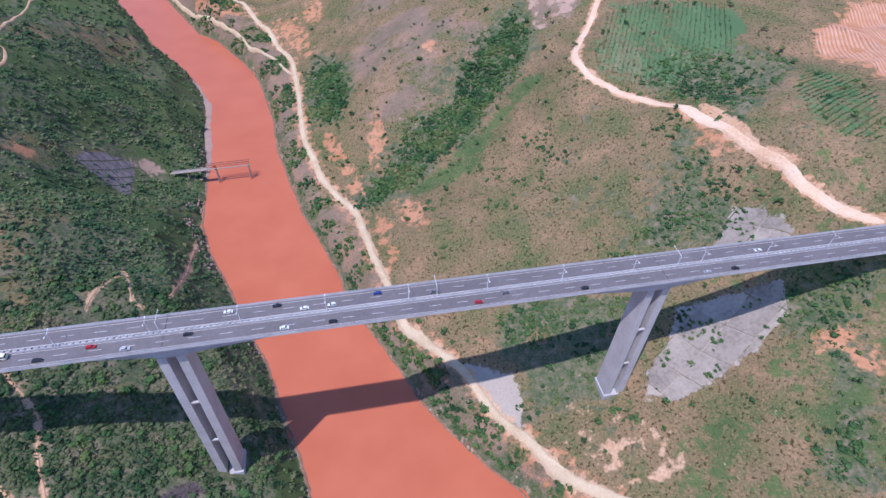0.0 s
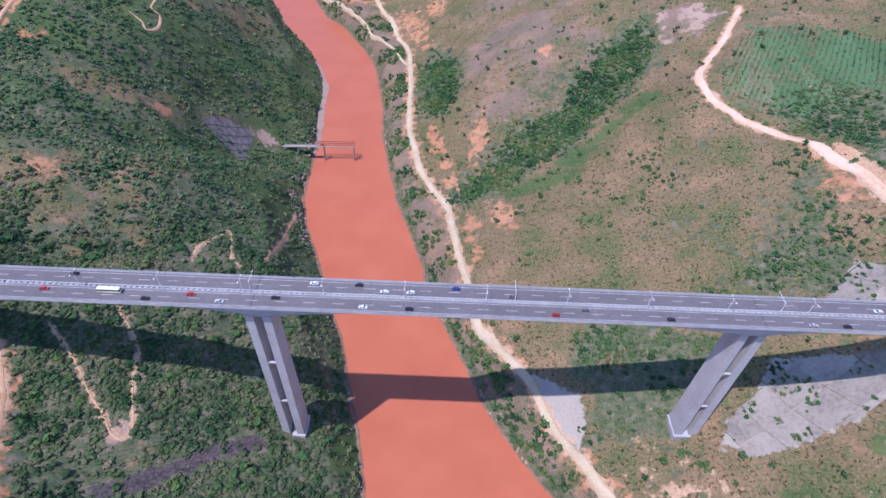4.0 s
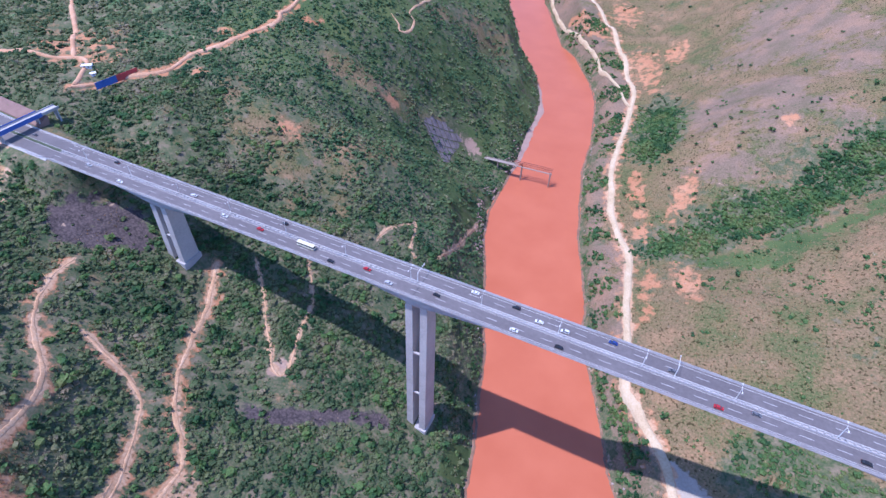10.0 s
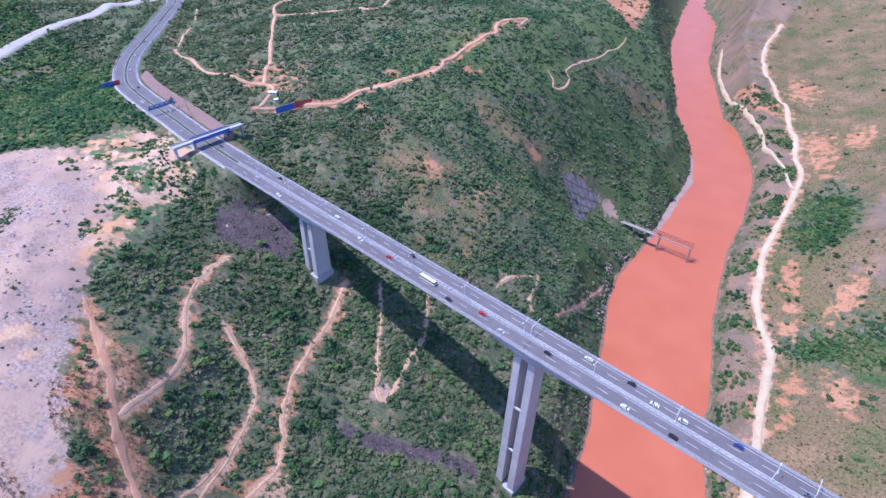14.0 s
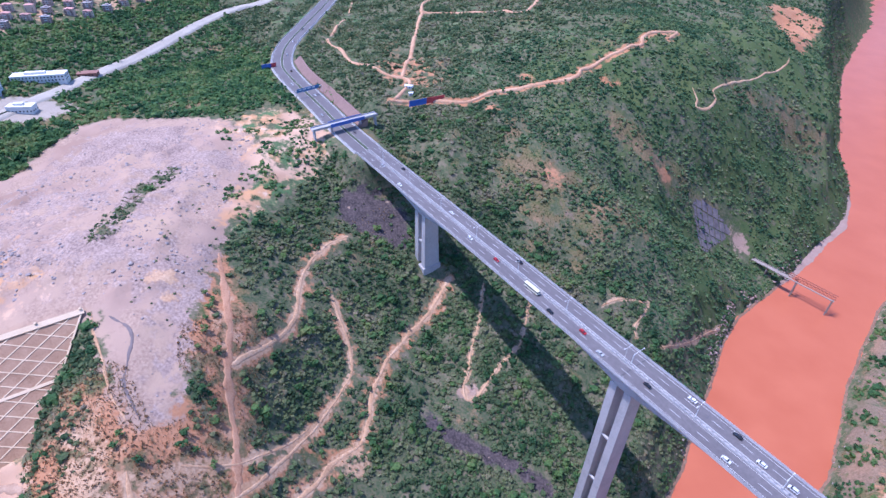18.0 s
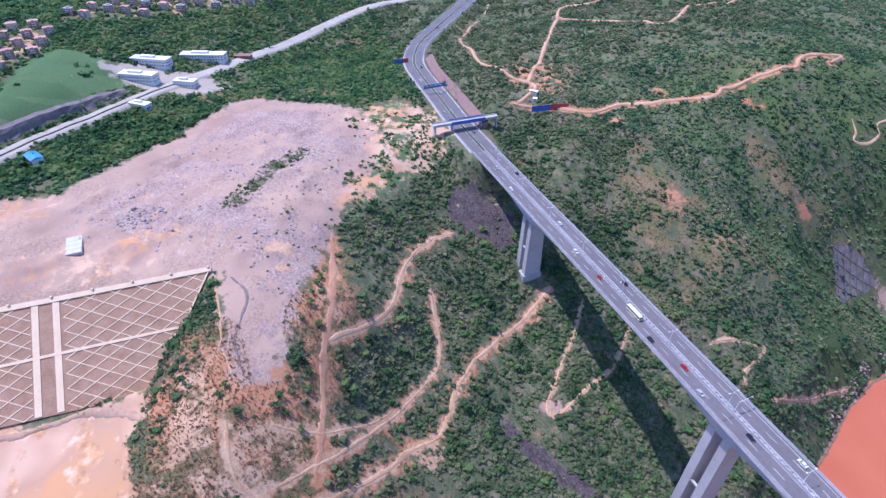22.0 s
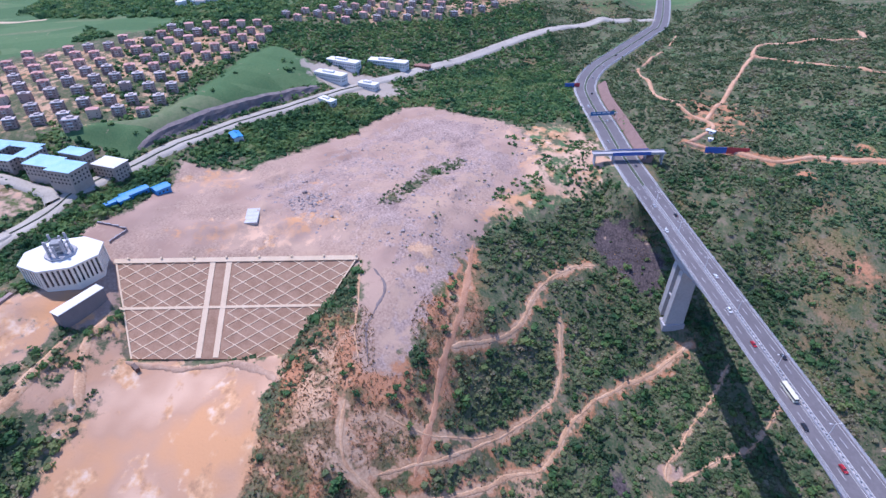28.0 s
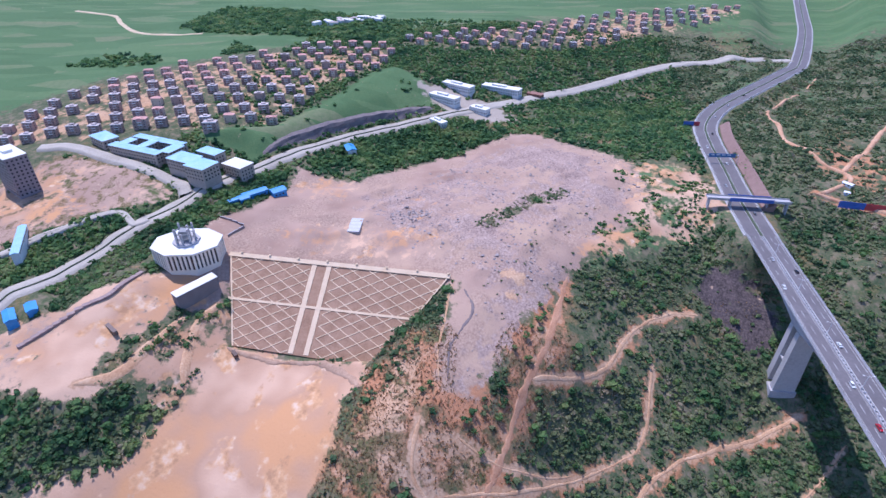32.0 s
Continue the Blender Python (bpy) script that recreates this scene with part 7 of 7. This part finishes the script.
# ---- dry grass tufts, crop rows and concrete panels ----
STRAW = surface("straw_grass", ((0.31, 0.185, 0.085), (0.45, 0.295, 0.15), (0.57, 0.41, 0.245)), 8, 0.95, 0.4, 0.5)
p, a, c = scatter(-20, 360, 70, 560, 2.4, 21)
k_ = covers(p[:, 0], p[:, 1])
q = (a < 0.6 * k_["dry"]) & (k_["shotcrete"] < 0.3) & ~cleared(p[:, 0], p[:, 1])
grow("dry_grass", p[q], 0.45 + 0.7 * c[q], GRASS, STRAW, "straw-coloured grass tufts on the dry hillside", 0.2, "grass", (0.6, 1.1))
p, a, c = scatter(-270, -100, -110, 50, 1.3, 22)
q = (a < 0.8) & (inside(p[:, 0], p[:, 1], RIDGE) > -12) & (inside(p[:, 0], p[:, 1], PIT) < 0) & ~cleared(p[:, 0], p[:, 1])
grow("dry_grass", p[q], 0.55 + 0.8 * c[q], GRASS, STRAW, "straw-coloured grass tufts on an orange slope", 0.2, "grass", (0.8, 1.5))


p, a, c = scatter(-345, -120, -60, 215, 1.9, 23)
k_ = covers(p[:, 0], p[:, 1])
q = (a < np.clip(0.9 * np.maximum(k_["dry"] - 0.25, k_["red"] - 0.3), 0, 0.6)) & (k_["spoil"] < 0.3) & (k_["worn"] < 0.6) & (k_["pit"] < 0.3) & (inside(p[:, 0], p[:, 1], RIDGE) < -8)
grow("dry_grass", p[q], 0.5 + 0.8 * c[q], GRASS, STRAW, "straw-coloured grass tufts along the hillside trails", 0.2, "grass", (0.7, 1.2))


def crop_rows(outline, turn, row, gap, size, name, label, leaf):
    c_ = np.array(outline, float).mean(0)
    u, v = np.meshgrid(np.arange(-200, 200, gap), np.arange(-200, 200, row))
    ca, sa = math.cos(radians(turn)), math.sin(radians(turn))
    p = np.c_[(c_[0] + ca * u - sa * v).reshape(-1), (c_[1] + sa * u + ca * v).reshape(-1)]
    r = np.random.RandomState(len(p))
    p += (r.rand(*p.shape) - 0.5) * 0.9
    q = (inside(p[:, 0], p[:, 1], outline) > 2 + 10 * (grain(p[:, 0], p[:, 1], 15) - 0.3)) & (r.rand(len(p)) < 0.9)
    p = p[q]
    grow(name, p, size * (0.7 + 0.6 * r.rand(len(p))), LOW, leaf, label, 0.2, "crops", (0.7, 1.1))


crop_rows(FARM, 60, 4.6, 3.0, 0.85, "crop_row", "rows of low green crop plants", SCRUB_LEAF)
RED_FURROW = surface("red_furrow_soil", ((0.42, 0.20, 0.115), (0.54, 0.30, 0.19), (0.60, 0.38, 0.27)), 10, 0.95, 0.5, 0.8)
o = np.array(FURROWS, float)
mid_ = o.mean(0)
vs, fs, base = [], [], 0
for off in np.arange(-90, 90, 3.2):
    u = np.arange(-110, 110, 4.0)
    line = np.c_[mid_[0] + u * 0.45 + off * 0.89, mid_[1] + u * 0.89 - off * 0.45]
    line = line[inside(line[:, 0], line[:, 1], FURROWS) > 1]
    if len(line) > 3:
        v, fc = draped([tuple(q) for q in line[::2]], 1.7, 0.45, 4.0, 0.3, int(off) + 200, 0.0)
        vs.append(v), fs.append(fc + base)
        base += len(v)
tagged(sheet("furrows", np.concatenate(vs), np.concatenate(fs), RED_FURROW), "red earth ridges of a ploughed field", "field", kind="stuff")
crop_rows(FARM_2, 20, 5.0, 1.7, 0.9, "crop_row", "terraced rows of green crop plants", LUSH_LEAF)


def panels(outline, turn, cell, seam, fine, label, material=None):
    """Sprayed-concrete panels that follow the ground, each with open seams round it."""
    thing = empty("concrete_slope", label=label, category="retaining slope")
    c_ = np.array(outline, float).mean(0)
    ca, sa = math.cos(radians(turn)), math.sin(radians(turn))
    n = int(cell / fine)
    for i in range(-6, 7):
        for j in range(-6, 7):
            u, v = np.meshgrid(i * cell + np.linspace(0, cell - seam, n + 1), j * cell + np.linspace(0, cell - seam, n + 1))
            x, y = c_[0] + ca * u - sa * v, c_[1] + sa * u + ca * v
            keep = inside((x[:-1, :-1] + x[1:, 1:]) / 2, (y[:-1, :-1] + y[1:, 1:]) / 2, outline) > 2.5 * (grain(x[:-1, :-1], y[:-1, :-1], 6) - 0.5)
            if keep.sum() < 3:
                continue
            z = height(x, y)
            top = np.stack([x, y, z + 0.55], -1).reshape(-1, 3)
            low = np.stack([x, y, z - 0.8], -1).reshape(-1, 3)
            m = n + 1
            fcs = []
            a, b_ = np.nonzero(keep)
            t0 = a * m + b_
            fcs.append(np.c_[t0, t0 + 1, t0 + m + 1, t0 + m])
            off = m * m
            for da, db, e0, e1 in ((-1, 0, 0, 1), (1, 0, m + 1, m), (0, -1, m, 0), (0, 1, 1, m + 1)):
                na, nb = a + da, b_ + db
                edge = (na < 0) | (nb < 0) | (na >= n) | (nb >= n)
                edge |= ~keep[np.clip(na, 0, n - 1), np.clip(nb, 0, n - 1)]
                fcs.append(np.c_[t0 + e1, t0 + e0, t0 + e0 + off, t0 + e1 + off][edge])
            ob = sheet("panel", np.r_[top, low], np.concatenate(fcs), material or SPRAYED, False)
            ob.parent = thing


SPRAYED = surface("sprayed_concrete", ((0.17, 0.145, 0.115), (0.30, 0.255, 0.21), (0.37, 0.32, 0.265)), 16, 0.9, 0.3, 2.5, spread=0.16)
panels(STONE_2, 28, 21.0, 0.7, 1.3, "weathered grey sprayed-concrete slope with dark open seams")
SLATE = surface("slate_masonry", ((0.08, 0.07, 0.075), (0.17, 0.145, 0.15), (0.30, 0.25, 0.24)), 6, 0.9, 0.4, 0.9)
JETTY_SLOPE = [(-254, 500), (-247, 531), (-222, 546), (-216, 484)]
panels(JETTY_SLOPE, 62, 8.0, 1.0, 2.0, "dark slate-coloured masonry slope above the jetty", SLATE)
panels(STONE_1, 28, 21.0, 0.7, 1.3, "weathered pale sprayed-concrete slope above the bridge")

# ---- single trees on the open eastern hillside ----
BARK = surface("bark", ((0.09, 0.06, 0.04), (0.16, 0.12, 0.08)), 0.8, 0.95, 0.6, 0.2)


def tree_crown(seed):
    r = np.random.RandomState(seed)
    vs, fs, base = [], [], 0
    for k in range(9):
        v, fc = LOW[r.randint(len(LOW))]
        o = (r.rand(3) - 0.5) * (2.6, 2.6, 1.6) + (0, 0, 2.4)
        vs.append(v * (0.6 + 0.55 * r.rand()) + o)
        fs.append(fc + base)
        base += len(v)
    me_ob = sheet("crown", np.concatenate(vs), np.concatenate(fs), LUSH_LEAF, False)
    me = me_ob.data
    bpy.data.objects.remove(me_ob)
    return me


CROWNS = [tree_crown(i) for i in range(5)]
bm = tube(bmesh.new(), (0, 0, -0.8), (0.1, 0.05, 1.6), 0.22, 0.12, 7)
tube(bm, (0.1, 0.05, 1.2), (0.9, 0.3, 2.3), 0.1, 0.05, 5)
tube(bm, (0.1, 0.05, 1.3), (-0.7, -0.4, 2.4), 0.1, 0.05, 5)
TRUNK = mesh_of(bm, "trunk", BARK)
p, a, c = scatter(-20, 420, 80, 700, 24, 12)
ok = (p[:, 0] > np.interp(p[:, 1], BANK_Y, BANK_EAST) + 8) & ~cleared(p[:, 0], p[:, 1]) & (a < 0.25 + 0.4 * (p[:, 1] > 520)) & (inside(p[:, 0], p[:, 1], STONE_2) < 0)
for (x, y), k in zip(p[ok], c[ok]):
    t = empty("tree", Matrix.Translation((x, y, float(height(x, y)))) @ Matrix.Rotation(k * 40, 4, "Z") @ Matrix.Scale(0.7 + 0.9 * k, 4),
              label="small round green tree standing alone on dry grass", category="tree", group="hillside trees")
    shared("trunk", TRUNK, t)
    shared("crown", CROWNS[int(k * 97) % 5], t)
p = smooth_path(TOWN_ROAD[2:11], 13.0)
for i, (x, y) in enumerate(p):
    for s in (-9.5, 9.5):
        way_ = p[min(i + 1, len(p) - 1)] - p[max(i - 1, 0)]
        nx, ny = -way_[1], way_[0]
        n = math.hypot(nx, ny)
        tx, ty = x + nx / n * s, y + ny / n * s
        if near_line(np.array(tx), np.array(ty), SIDE_ROAD) < 8:
            continue
        t = empty("tree", Matrix.Translation((tx, ty, float(height(tx, ty)))) @ Matrix.Rotation(i * 1.7, 4, "Z") @ Matrix.Scale(1.0 + 0.4 * ((i * 7) % 5) / 5, 4),
                  label="leafy street tree beside the pale town road", category="tree", group="street trees")
        shared("trunk", TRUNK, t)
        shared("crown", CROWNS[i % 5], t)
for k, (x, y) in enumerate(((-291, 22), (-284, 24), (-278, 21), (-270, 16), (-262, 13), (-252, 6), (-250, 15), (-229, 0), (-222, 3), (-213, 0), (-213, -45), (-202, -37), (-204, -18), (-201, -13), (-210, -15), (-218, -41), (-193, -8))):
    t = empty("tree", Matrix.Translation((x, y, float(height(x, y)))) @ Matrix.Rotation(k * 2.3, 4, "Z") @ Matrix.Scale(0.95 + 0.5 * ((k * 7) % 5) / 5, 4),
              label="dark green tree on a bare orange slope", category="tree", group="slope trees")
    shared("trunk", TRUNK, t)
    shared("crown", CROWNS[k % 5], t)
